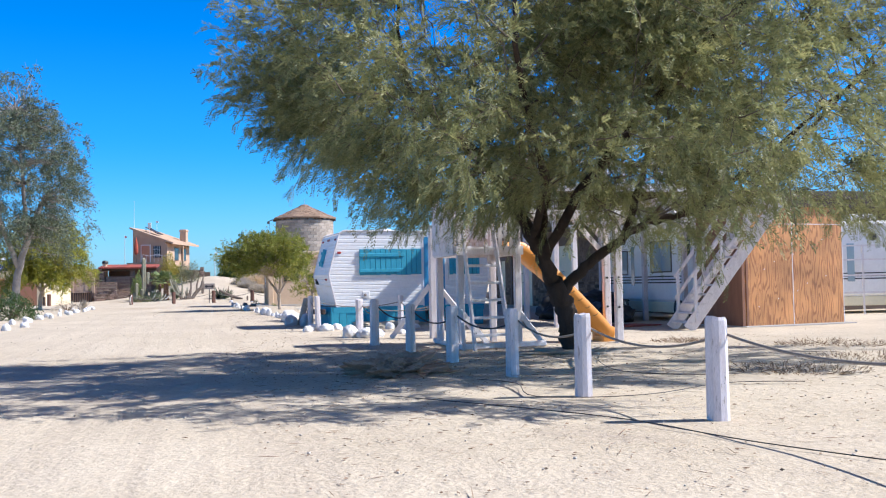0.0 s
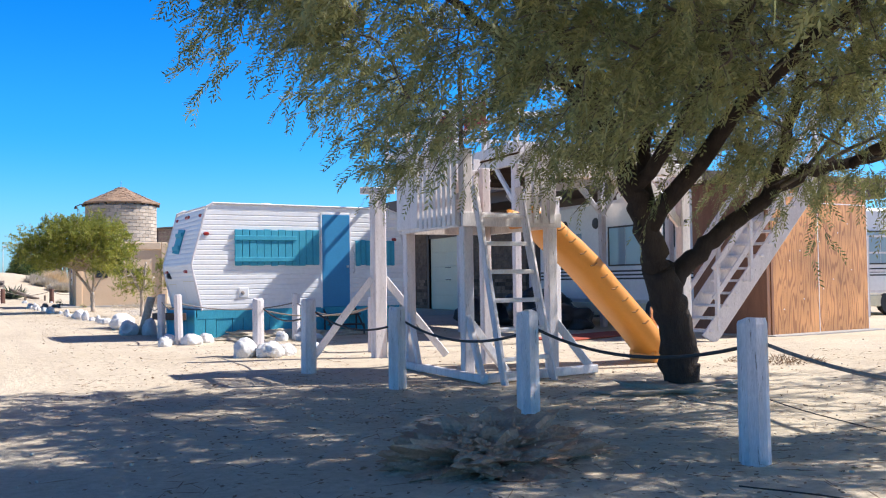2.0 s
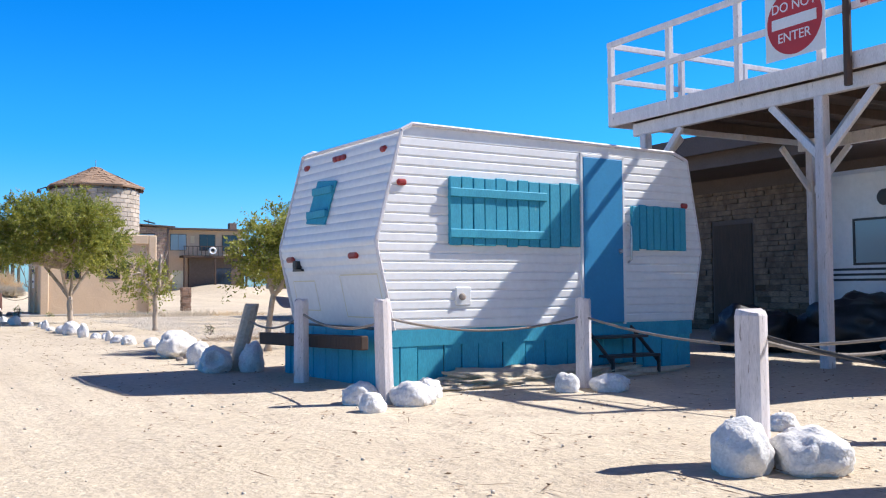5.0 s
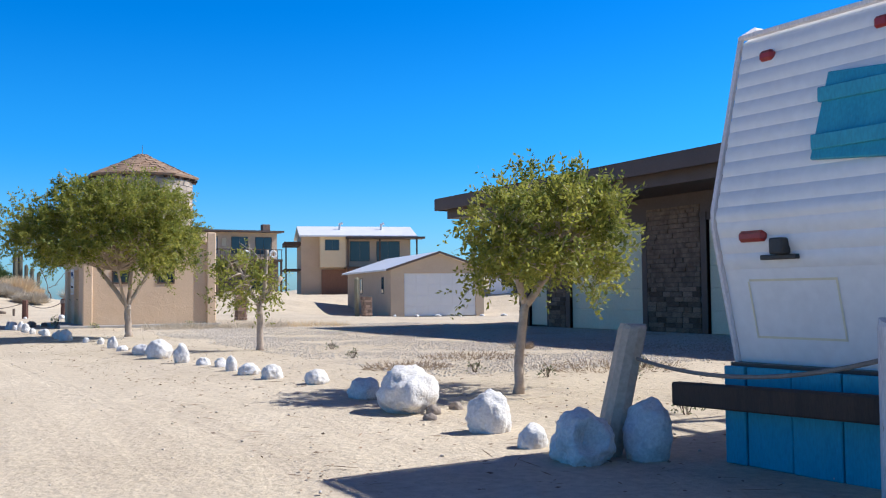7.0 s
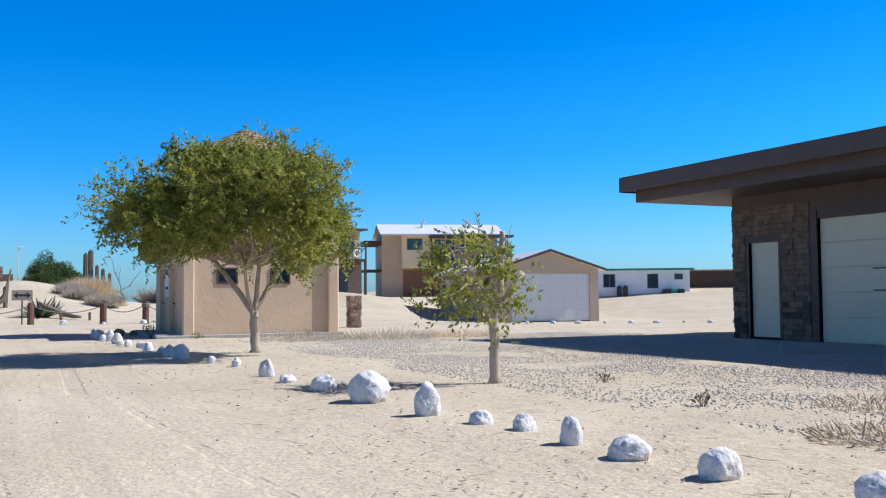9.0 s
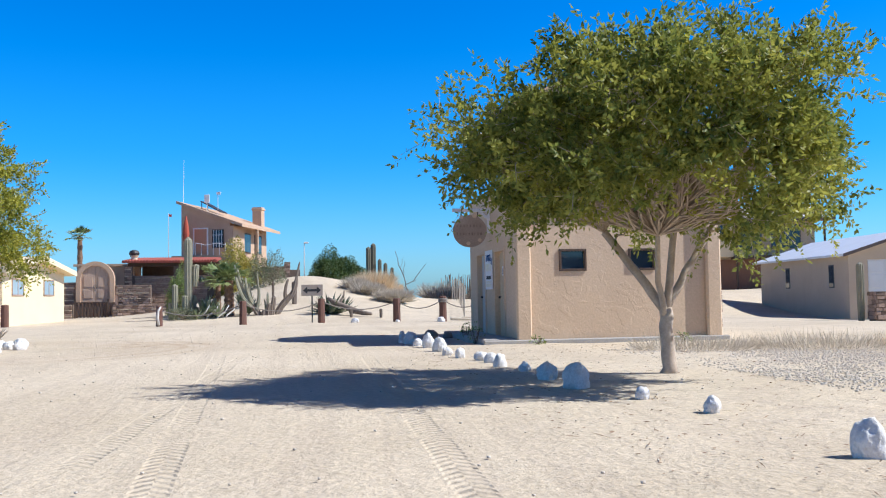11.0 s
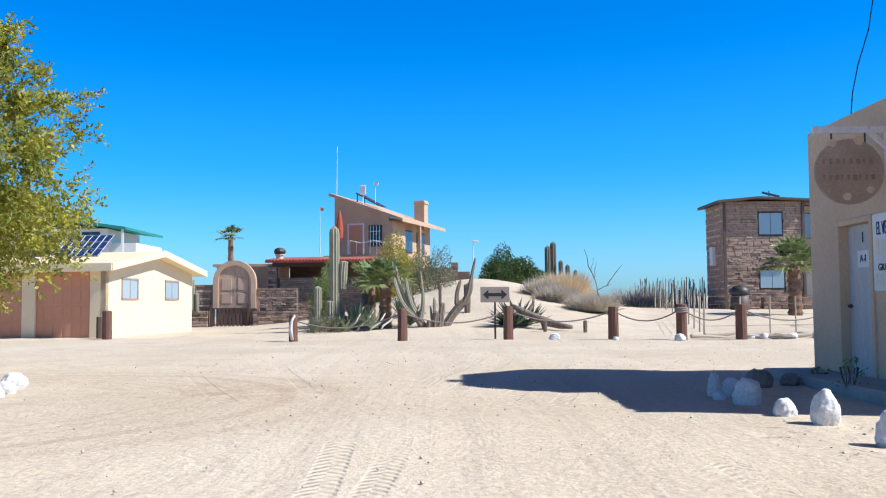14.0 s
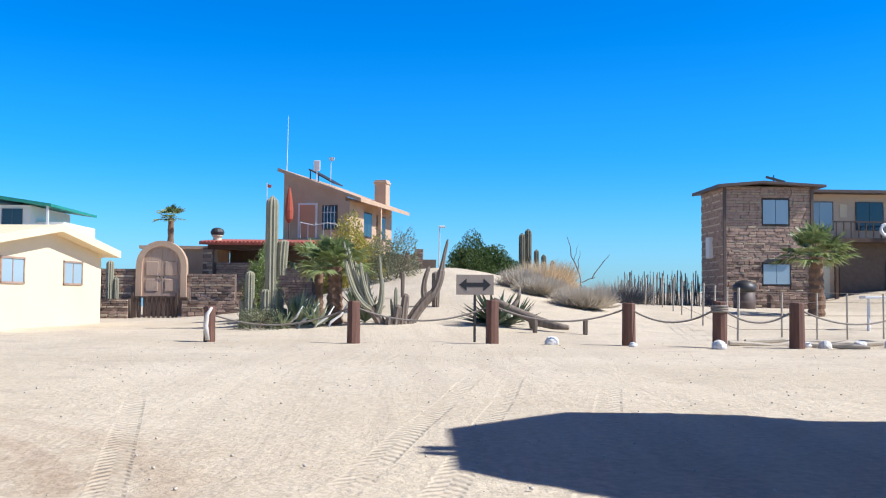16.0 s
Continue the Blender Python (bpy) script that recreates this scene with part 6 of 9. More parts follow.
# ---- houses ----
def beach_house():
    """Peach house on the dune with a shed roof, tiled porch and stone walls."""
    t = thing("beach_house", -7.3, 92.6, 0, -17, "peach stucco dune house with slanting shed roof and chimney", "house")
    W, D = 3.7, 8.4

    def roof_z(x):
        return 7.95 - 0.36 * x

    part("wall", Mesh().prism([(0, 1.0), (W, 1.0), (W, roof_z(W)), (0, roof_z(0))], "y", 0, 0.25), PEACH, t, "tall slanted front wall")
    part("wall", Mesh().box(W - 0.25, W, 0.25, D, 1.0, roof_z(W) - 0.05), PEACH, t)
    part("wall", Mesh().box(0, 0.25, 0.25, D, 1.0, roof_z(0) - 0.1).box(0.25, W - 0.25, D - 0.25, D, 1, 6.2), PEACH, t)
    part("roof", Mesh().prism([(-0.3, roof_z(-0.3)), (W + 1.0, roof_z(W + 1.0)), (W + 1.0, roof_z(W + 1.0) + 0.2), (-0.3, roof_z(-0.3) + 0.2)], "y", -0.25, D + 0.6), PEACH, t, "flat slanting roof with thick edge")
    d = part("door", Mesh().box(1.0, 1.95, -0.03, 0.0, 4.3, 6.15, 0.01), TERRA_DOOR, t, "terracotta front door")
    part("frame", Mesh().box(0.9, 1.0, -0.06, 0.0, 4.3, 6.25).box(1.95, 2.05, -0.06, 0.0, 4.3, 6.25).box(1.0, 1.95, -0.06, 0.0, 6.15, 6.25), WHITE_PAINT, d)
    wi = part("window", Mesh().box(2.35, 3.25, -0.05, 0.0, 4.75, 6.1), OLD_WOOD, t, "window with dark grille")
    part("pane", Mesh().box(2.42, 3.18, -0.058, -0.05, 4.82, 6.02), GLASS, wi)
    for k in range(4):
        part("grille_bar", Mesh().tube([(2.5 + k * 0.2, -0.1, 4.8), (2.5 + k * 0.2, -0.13, 5.4), (2.5 + k * 0.2, -0.1, 6.05)], 0.02, 5), WHITE_PAINT, wi)
    for z in (5.1, 5.7):
        part("grille_bar", Mesh().tube([(2.4, -0.12, z), (3.2, -0.12, z)], 0.02, 5), WHITE_PAINT, wi)
    part("wall", Mesh().box(W, W + 0.25, 0.0, 2.4, 4.2, 6.35), PEACH, t, "side wall of the porch")
    for y in (2.8, 5.4):
        w2 = part("window", Mesh().box(W, W + 0.05, y, y + 1.6, 4.5, 6.0), OLD_WOOD, t, "dark side window")
        part("pane", Mesh().box(W + 0.05, W + 0.06, y + 0.08, y + 1.52, 4.58, 5.92), GLASS, w2)
    for y in (3.4,):
        part("porch_post", Mesh().box(W + 0.75, W + 0.95, y, y + 0.2, 2.5, 6.3, 0.01), PEACH, t)
    part("terrace", Mesh().box(-0.5, W + 0.6, -0.6, 3.8, 3.6, 4.2), PEACH, t, "raised terrace slab")
    part("chimney", Mesh().box(W - 0.5, W + 0.25, 6.4, 7.2, 6.2, 8.3, 0.02).box(W - 0.56, W + 0.31, 6.34, 7.26, 8.05, 8.2, 0.02), PEACH, t, "peach chimney")
    sp = part("solar_panel", Mesh().beam((0.95, 2.0, 8.35), (2.5, 2.0, 7.5), 1.5, 0.07, 0.01), DARK_METAL, t, "dark solar water heater on the roof")
    for y in (1.4, 2.6):
        part("panel_frame", Mesh().beam((1.0, y, 8.3), (1.0, y, 7.6), 0.05, 0.05), DARK_METAL, sp)
    part("antenna", Mesh().tube([(0.05, 0.2, 7.0), (0.12, 0.2, 11.3)], [0.03, 0.012], 6), SIGN_WHITE, t)
    part("dish", Mesh().box(1.35, 1.75, 1.0, 1.06, 8.2, 8.8, 0.02).tube([(1.55, 1.05, 7.5), (1.55, 1.05, 8.4)], 0.03, 6), SIGN_WHITE, t, "white antenna panel")
    part("dish", Mesh().tube([(2.3, 1.3, 7.3), (2.3, 1.3, 8.9)], 0.02, 6).box(2.2, 2.5, 1.28, 1.32, 8.8, 9.0), SIGN_WHITE, t)
    return t


beach_house()


def porch():
    t = thing("tiled_porch", -9.5, 84.0, -0.45, 0, "stone porch with a red clay tile roof", "porch")
    for x in (-0.42, 2.6, 4.7):
        p = part("pillar", Mesh().box(x, x + 0.46, 0, 0.42, -0.2, 3.7), STONE_JOINT, t, "stone pillar")
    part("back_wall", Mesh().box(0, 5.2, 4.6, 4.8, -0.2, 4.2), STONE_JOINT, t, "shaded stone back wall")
    part("front_wall", Mesh().box(0.05, 5.1, 0.1, 0.35, -0.2, 3.05), STONE_JOINT, t, "stone parapet wall")
    part("beam", Mesh().box(-0.2, 5.2, -0.05, 0.3, 3.65, 3.9, 0.01), OLD_WOOD, t)
    rf = part("roof", Mesh().add([(-0.5, -0.5, 3.85), (5.3, -0.5, 3.85), (5.3, 4.9, 4.25), (-0.5, 4.9, 4.25), (-0.5, -0.5, 3.95), (5.3, -0.5, 3.95), (5.3, 4.9, 4.35), (-0.5, 4.9, 4.35)], [(0, 1, 2, 3), (4, 5, 6, 7), (0, 1, 5, 4), (1, 2, 6, 5), (2, 3, 7, 6), (3, 0, 4, 7)]), ROOF_RED, t, "red clay tile roof")
    tile = Mesh().tube([(0, 0, 0), (0, 5.4, 0.4)], 0.075, 8).data("roof_tile", ROOF_RED)
    for k in range(32):
        o = part("roof_tile", tile, ROOF_RED, rf)
        o.matrix_local = pose(-0.42 + k * 0.18, -0.52, 3.96)
    masonry(t, "stone", STONE, 5.0, -0.2, 3.05, 0.1, 0.13, 0.36, 12, (), limit=160, ledge=STONE_PALE, m=Matrix.Translation((0.2, 0.1, 0)))
    masonry(t, "stone", STONE, 0.46, -0.2, 3.65, 0.06, 0.15, 0.26, 13, (), limit=60, ledge=STONE_PALE, m=Matrix.Translation((-0.42, 0.0, 0)))
    part("chimney_pot", Mesh().lathe([(0.2, 4.0), (0.2, 4.3), (0.27, 4.34), (0.27, 4.4), (0.12, 4.44)], 14, 0.0, 1.2), CREAM, t, "chimney with a dark cap")
    part("cap", Mesh().lathe([(0.3, 4.42), (0.34, 4.55), (0.26, 4.7), (0.1, 4.76)], 14, 0.0, 1.2), DARK_METAL, t)


porch()


def gate_and_walls():
    t = thing("arched_gate", -11.3, 82.0, 0, 0, "arched wooden double gate in a peach stucco surround", "gate")
    m = Mesh()
    ro, ri, zc = 1.12, 0.86, 2.35
    poly = [(-ro, 0.95), (-ro, zc)] + [(ro * math.cos(math.pi - a * math.pi / 16), zc + ro * math.sin(a * math.pi / 16)) for a in range(1, 16)] + [(ro, zc), (ro, 0.95), (ri, 0.95), (ri, zc)] + [(ri * math.cos(a * math.pi / 16), zc + ri * math.sin(a * math.pi / 16)) for a in range(1, 16)] + [(-ri, zc), (-ri, 0.95)]
    n = len(poly) // 2
    ring = [(p, q) for p, q in zip(poly[:n], reversed(poly[n:]))]
    for (a, b), (c, d) in zip(ring, ring[1:]):
        vs = [(p[0], y, p[1]) for y in (-0.12, 0.25) for p in (a, c, d, b)]
        m.add(vs, [(0, 1, 2, 3), (7, 6, 5, 4), (0, 4, 5, 1), (1, 5, 6, 2), (2, 6, 7, 3), (3, 7, 4, 0)])
    part("surround", m, PEACH, t, "rounded peach stucco arch", smooth=False)
    for s in (-1, 1):
        leaf = [(s * 0.01, 1.0), (s * ri, 1.0), (s * ri, zc)] + [(s * ri * math.cos(a * math.pi / 16), zc + ri * math.sin(a * math.pi / 16)) for a in range(1, 8)] + [(s * 0.01, zc + ri)]
        dl = part("leaf", Mesh().prism(leaf, "y", 0.0, 0.06), GATE_WOOD, t, "carved wooden gate leaf")
        part("panel", Mesh().box(min(s * 0.15, s * 0.7), max(s * 0.15, s * 0.7), -0.03, 0.0, 1.2, 1.75, 0.02).box(min(s * 0.15, s * 0.7), max(s * 0.15, s * 0.7), -0.03, 0.0, 1.9, 2.55, 0.02), GATE_WOOD, dl)
        part("handle", Mesh().tube([(s * 0.08, -0.02, 1.8), (s * 0.08, -0.08, 1.9), (s * 0.08, -0.02, 2.0)], 0.02, 6), DARK_METAL, dl)
    part("side_post", Mesh().box(-1.3, -1.125, 0.02, 0.36, 0.0, 1.6, 0.01), STONE, t)
    part("side_post", Mesh().box(1.125, 1.3, 0.02, 0.36, 0.0, 1.6, 0.01), STONE, t)
    w = solo("wall_garden", Mesh().box(-5.2, 0, 0, 0.4, -0.3, 2.2).box(2.3, 4.4, 0, 0.4, -0.3, 2.0), STONE_JOINT, -12.45, 82.1, 0, 0, "stone garden wall beside the gate", "wall", kind="structure")
    masonry(w, "stone", STONE, 5.2, -0.2, 2.2, 0.09, 0.13, 0.34, 21, (), limit=170, ledge=STONE_PALE, m=Matrix.Translation((-5.2, 0, 0)))
    masonry(w, "stone", STONE, 2.1, -0.2, 2.0, 0.09, 0.13, 0.34, 22, (), limit=90, ledge=STONE_PALE, m=Matrix.Translation((2.3, 0, 0)))
    p = solo("wall_planter", Mesh().box(-6, 0, 0, 0.8, -0.3, 0.85).box(2.3, 8.4, 0, 0.8, -0.3, 0.8), STONE_JOINT, -12.4, 80.8, 0, 0, "low stone planter wall", "wall", kind="structure")
    masonry(p, "stone", STONE, 6, -0.2, 0.85, 0.09, 0.13, 0.34, 23, (), limit=120, ledge=STONE_PALE, m=Matrix.Translation((-6, 0, 0)))
    masonry(p, "stone", STONE, 6.1, -0.2, 0.8, 0.09, 0.13, 0.34, 24, (), limit=120, ledge=STONE_PALE, m=Matrix.Translation((2.3, 0, 0)))
    s = thing("gate_step_cover", -11.3, 80.9, 0, 0, "dark low metal gate before the steps", "gate")
    for k in range(9):
        part("slat", Mesh().box(-0.9 + k * 0.205, -0.78 + k * 0.205, -0.02, 0.02, 0.05, 0.95 + 0.03 * (k % 2), 0.004), OLD_WOOD, s)
    part("bar", Mesh().beam((-0.95, -0.04, 0.95), (0.95, -0.04, 0.95), 0.06, 0.06).beam((-0.95, -0.04, 0), (-0.95, -0.04, 1.15), 0.1, 0.1).beam((0.95, -0.04, 0), (0.95, -0.04, 1.15), 0.1, 0.1), OLD_WOOD, s)
    solo("shed_roof", Mesh().box(-13.2, -9.6, 86, 89, -0.2, 3.3).box(-13.4, -9.5, 85.8, 89.2, 3.3, 3.45), PEACH, label="cream flat-roofed outbuilding behind the gate", category="shed")


gate_and_walls()


def stone_house():
    t = thing("stone_house", 15.65, 86.2, 0.0, 0, "two-storey brown stone house with flat roof and white-framed windows", "house")
    W, D, H = 4.6, 3.4, 6.82
    wins = ((2.03, 3.35, 4.9, 6.12), (2.03, 3.4, 1.85, 2.85))
    part("wall", Mesh().box(0, W, 0.1, 0.3, 0.2, H).box(0, 0.2, 0.3, D, 0.2, H).box(W - 0.2, W, 0.3, D, 0.2, H).box(0.2, W - 0.2, D - 0.2, D, 0.2, H), STONE_JOINT, t)
    for x0, x1, z0, z1 in wins:
        window(t, x0, x1, z0, z1, 0.04, GLASS_PALE, DARK_METAL, 2, "two-pane window in a dark frame")
    holes = [(x0 - 0.05, x1 + 0.05, z0 - 0.05, z1 + 0.05) for x0, x1, z0, z1 in wins]
    masonry(t, "stone", STONE, W, 0.4, H, 0.12, 0.145, 0.36, 31, holes, limit=220, m=Matrix.Translation((0, 0.12, 0)), ledge=STONE_PALE)
    for x in (-0.03, W - 0.13):
        part("corner_board", Mesh().box(x, x + 0.16, -0.05, 0.1, 0.2, H, 0.01), BROWN_PAINT, t)
    part("lintel", Mesh().prism([(1.95, 2.92), (3.48, 2.92), (3.3, 3.06), (2.7, 3.12), (2.13, 3.06)], "y", -0.08, 0.02), DARK_METAL, t, "shallow arched lintel")
    masonry(t, "stone", STONE, D, 0.4, H, 0.1, 0.145, 0.36, 32, (), limit=80, ledge=STONE_PALE, m=Matrix(((0, 1, 0, 0.02), (-1, 0, 0, D), (0, 0, 1, 0), (0, 0, 0, 1))))
    part("roof", Mesh().prism([(-0.4, H - 0.14), (-0.4, H + 0.02), (1.9, H + 0.22), (5.1, H + 0.06), (5.1, H - 0.06), (1.9, H + 0.1)], "y", -0.5, D + 0.5), BROWN_PAINT, t, "low dark-edged roof")
    E = W + 7.7
    part("wall", Mesh().box(W, E, 2.6, 2.85, 0.2, 6.75), STUCCO, t, "tan wing wall")
    part("wall", Mesh().box(E - 0.25, E, 2.85, 8.5, 0.2, 6.75), STUCCO, t, "tan end wall of the wing")
    part("roof", Mesh().box(W, E + 0.4, 1.7, 9, 6.75, 6.9), BROWN_PAINT, t)
    for x in (W + 0.75, W + 3.5, W + 5.7):
        window(t, x, x + 1.45, 4.85, 6.3, 2.55, GLASS_PALE if x < W + 1 else GLASS, DARK_METAL, 2, "wing window")
    part("vent_panel", Mesh().box(W + 2.6, W + 3.0, 2.56, 2.6, 5.5, 6.2, 0.01), CREAM, t)
    part("balcony", Mesh().box(W + 1.6, E, 1.0, 2.6, 4.1, 4.3), OLD_WOOD, t, "dark balcony floor")
    for k in range(16):
        x = W + 1.7 + k * 0.395
        part("baluster", Mesh().beam((x, 1.05, 4.3), (x, 1.05, 5.15), 0.05, 0.05), OLD_WOOD, t)
    part("balcony_rail", Mesh().beam((W + 1.6, 1.05, 5.15), (E, 1.05, 5.15), 0.07, 0.07), OLD_WOOD, t)
    for x in (W + 1.7, W + 4.6, E - 0.1):
        part("balcony_post", Mesh().beam((x, 1.1, 0.2), (x, 1.1, 4.1), 0.16, 0.16), OLD_WOOD, t)
    for x in (W + 4.3, E - 0.9):
        lr = Mesh().tube([(x + 0.28 * math.cos(a * math.pi / 8), 0.95, 4.75 + 0.28 * math.sin(a * math.pi / 8)) for a in range(17)], 0.09, 6, False)
        part("life_ring", lr, SIGN_WHITE, t, "white life ring on the railing")
    part("chimney", Mesh().box(E - 1.0, E - 0.3, 3.6, 4.3, 6.9, 7.6, 0.02), STONE, t, "short stone chimney")
    # dark joint colour on a tan wall: shade under the balcony put in
    part("lower_wall", Mesh().box(W + 2.4, E, 2.2, 2.6, 0.2, 4.1), STONE_JOINT, t, "lower wall with the balcony's shade in its dark colour")
    window(t, W + 4.9, W + 6.4, 1.4, 3.1, 2.18, GLASS, DARK_METAL, 2, "dark lower window")
    part("door", Mesh().box(W + 0.9, W + 2.0, 2.5, 2.6, 0.5, 2.9, 0.01), GREY_SHADE, t, "grey-green door")
    part("antenna", Mesh().tube([(3.0, 1, H), (3.0, 1, H + 0.7)], 0.03, 6).beam((2.6, 1, H + 0.6), (3.6, 1, H + 0.35), 0.08, 0.12), DARK_METAL, t, "rooftop antenna")
    part("meter_box", Mesh().box(-0.25, 0.0, 1.5, 2.1, 3.2, 4.3, 0.02), WHITE_PAINT, t)


stone_house()


def far_houses():
    t = thing("white_roof_house", 34.6, 98.0, 0, -16, "two-storey beige house with white roof and covered balcony", "house")
    W, D = 10.6, 7.0
    part("wall", Mesh().box(-0.9, W, 0.4, D, 0.3, 7.2), BEIGE, t)
    part("front_bay", Mesh().box(1.0, 3.6, -0.6, 0.4, 3.9, 7.2), CREAM, t, "clapboard bay")
    for k in range(10):
        part("clapboard", Mesh().box(1.0, 3.6, -0.63, -0.6, 3.95 + k * 0.17, 4.09 + k * 0.17), CREAM, t)
    window(t, 1.5, 2.9, 5.7, 6.7, -0.64, GLASS, DARK_METAL, 2)
    window(t, 4.2, 6.2, 4.6, 6.6, 0.38, GLASS, DARK_METAL, 2)
    window(t, 7.0, 9.4, 4.6, 6.6, 0.38, GLASS, DARK_METAL, 2)
    part("roof", Mesh().prism([(-1.4, 7.15), (2.6, 8.35), (D + 0.6, 7.2), (D + 0.6, 7.05), (2.6, 8.2), (-1.4, 7.0)], "x", -1.2, W + 0.4), WHITE_ROOF, t, "white metal gable roof")
    part("balcony", Mesh().box(3.6, W + 0.4, -1.4, 0.4, 3.7, 3.95), OLD_WOOD, t)
    part("eave_shade", Mesh().box(3.6, W + 1.2, -1.6, 0.4, 6.85, 7.05), BROWN_PAINT, t, "dark balcony roof edge")
    for x in (3.7, 7.0, W + 0.3):
        part("post", Mesh().box(x, x + 0.15, -1.3, -1.15, 0.3, 6.9), OLD_WOOD, t)
    part("side_porch", Mesh().box(-2.6, -0.9, 0.5, 5, 6.2, 6.6).box(-2.5, -2.35, 0.6, 0.75, 0.3, 6.2).box(-2.6, -0.9, 0.5, 5, 3.6, 3.8), OLD_WOOD, t, "dark side porch")
    for x in (3.2, 7.6):
        part("roof_vent", Mesh().tube([(x, 1.2, 7.9), (x, 1.2, 8.5), (x + 0.3, 1.2, 8.6)], 0.14, 8), WHITE_ROOF, t)
    part("lower_wall", Mesh().box(1.2, W, 0.2, 0.4, 0.3, 3.7), PLY_DARK, t, "dark timber lower wall")
    t = thing("mobile_home", 44.6, 78.8, 0, -29.5, "long white mobile home with a pale blue roof edge", "mobile home")
    zb = 1.0
    part("wall", Mesh().box(0, 8, 0, 4, zb - 0.6, zb + 2.15), WHITE_METAL, t)
    part("roof", Mesh().box(-0.3, 8.3, -0.3, 4.3, zb + 2.15, zb + 2.3), GREEN_TRIM, t, "blue-green roof edge")
    window(t, 1.0, 1.9, zb + 0.8, zb + 1.8, -0.01, GLASS, DARK_METAL, 2)
    window(t, 4.6, 5.4, zb + 0.7, zb + 1.8, -0.01, GLASS, DARK_METAL, 1)
    window(t, 6.8, 7.4, zb + 1.4, zb + 1.8, -0.01, GLASS, DARK_METAL, 1)
    for x in (2.2, 2.7):
        part("gas_bottle", Mesh().lathe([(0.2, zb - 0.2), (0.2, zb + 0.75), (0.08, zb + 0.9)], 10, x, -0.5), DARK_METAL, t)
    for x in (5.7, 6.3, 6.9):
        part("bin", Mesh().box(x, x + 0.5, -1.0, -0.4, zb - 0.4, zb + 0.6, 0.05), TARP if x != 6.3 else GREEN_TRIM, t)
    t = thing("lattice_carport", 53.2, 77.4, 0, -27, "dark lattice carport beside the mobile home", "carport")
    part("wall", Mesh().box(0, 9, 0, 4, 0.6, 3.1), OLD_WOOD, t)
    part("roof", Mesh().box(-0.4, 9.4, -0.4, 4.4, 3.1, 3.22), SHINGLE, t)
    t = thing("green_trim_house", -36.0, 108.0, 0.8, 0, "white two-storey house with green roof trim", "house")
    part("wall", Mesh().box(0, 8.6, 0, 8, 0, 6.6), WHITE_PAINT, t)
    part("wall", Mesh().box(8.6, 10.6, 1, 8, 0, 5.5), WHITE_PAINT, t)
    part("roof", Mesh().prism([(-1, 7.6), (4.5, 7.5), (10.4, 6.65), (10.4, 6.45), (4.5, 7.25), (-1, 7.35)], "y", -1, 9), GREEN_TRIM, t)
    window(t, 6.6, 8.0, 5.2, 6.3, -0.01, GLASS, DARK_METAL, 2)
    for x in (10.0,):
        part("post", Mesh().box(x, x + 0.15, -0.8, -0.65, 0, 6.5), WHITE_PAINT, t)


far_houses()


# ---- plants ----
def kites(centres, axes, normals, length, width):
    """Leaf-shaped quads: base, side, tip, side."""
    axes = axes / np.linalg.norm(axes, axis=1, keepdims=True)
    side = np.cross(axes, normals)
    side /= np.linalg.norm(side, axis=1, keepdims=True) + 1e-9
    length, width = np.broadcast_to(length, len(centres))[:, None], np.broadcast_to(width, len(centres))[:, None]
    v = np.stack([centres, centres + axes * length * 0.45 + side * width / 2, centres + axes * length, centres + axes * length * 0.45 - side * width / 2], 1)
    q = np.arange(len(centres) * 4).reshape(-1, 4)
    return v.reshape(-1, 3), q


def unit(rng, n):
    v = rng.normal(size=(n, 3))
    return v / np.linalg.norm(v, axis=1, keepdims=True)


def bent(a, b, rnd, sag=0.0, n=5, wob=0.08):
    a, b = Vector(a), Vector(b)
    out = []
    for i in range(n):
        f = i / (n - 1)
        p = a.lerp(b, f)
        k = math.sin(f * math.pi) * (b - a).length
        p += Vector((rnd.uniform(-wob, wob) * k, rnd.uniform(-wob, wob) * k, rnd.uniform(-wob, wob) * k + sag * k))
        out.append(p)
    return out


def crown_points(rng, n, centre, radii, low=-0.75, inner=0.45, lumps=0.3, seed=0):
    """Clump places in an uneven dome."""
    out = []
    while len(out) < n:
        d = unit(rng, 1)[0]
        if d[2] < low:
            continue
        r = (inner**3 + rng.random() * (1 - inner**3)) ** (1 / 3)
        r *= 1 + lumps * noise.noise((d[0] * 2.2 + seed, d[1] * 2.2, d[2] * 2.2))
        out.append((centre[0] + d[0] * radii[0] * r, centre[1] + d[1] * radii[1] * r, centre[2] + d[2] * radii[2] * r))
    return np.array(out)


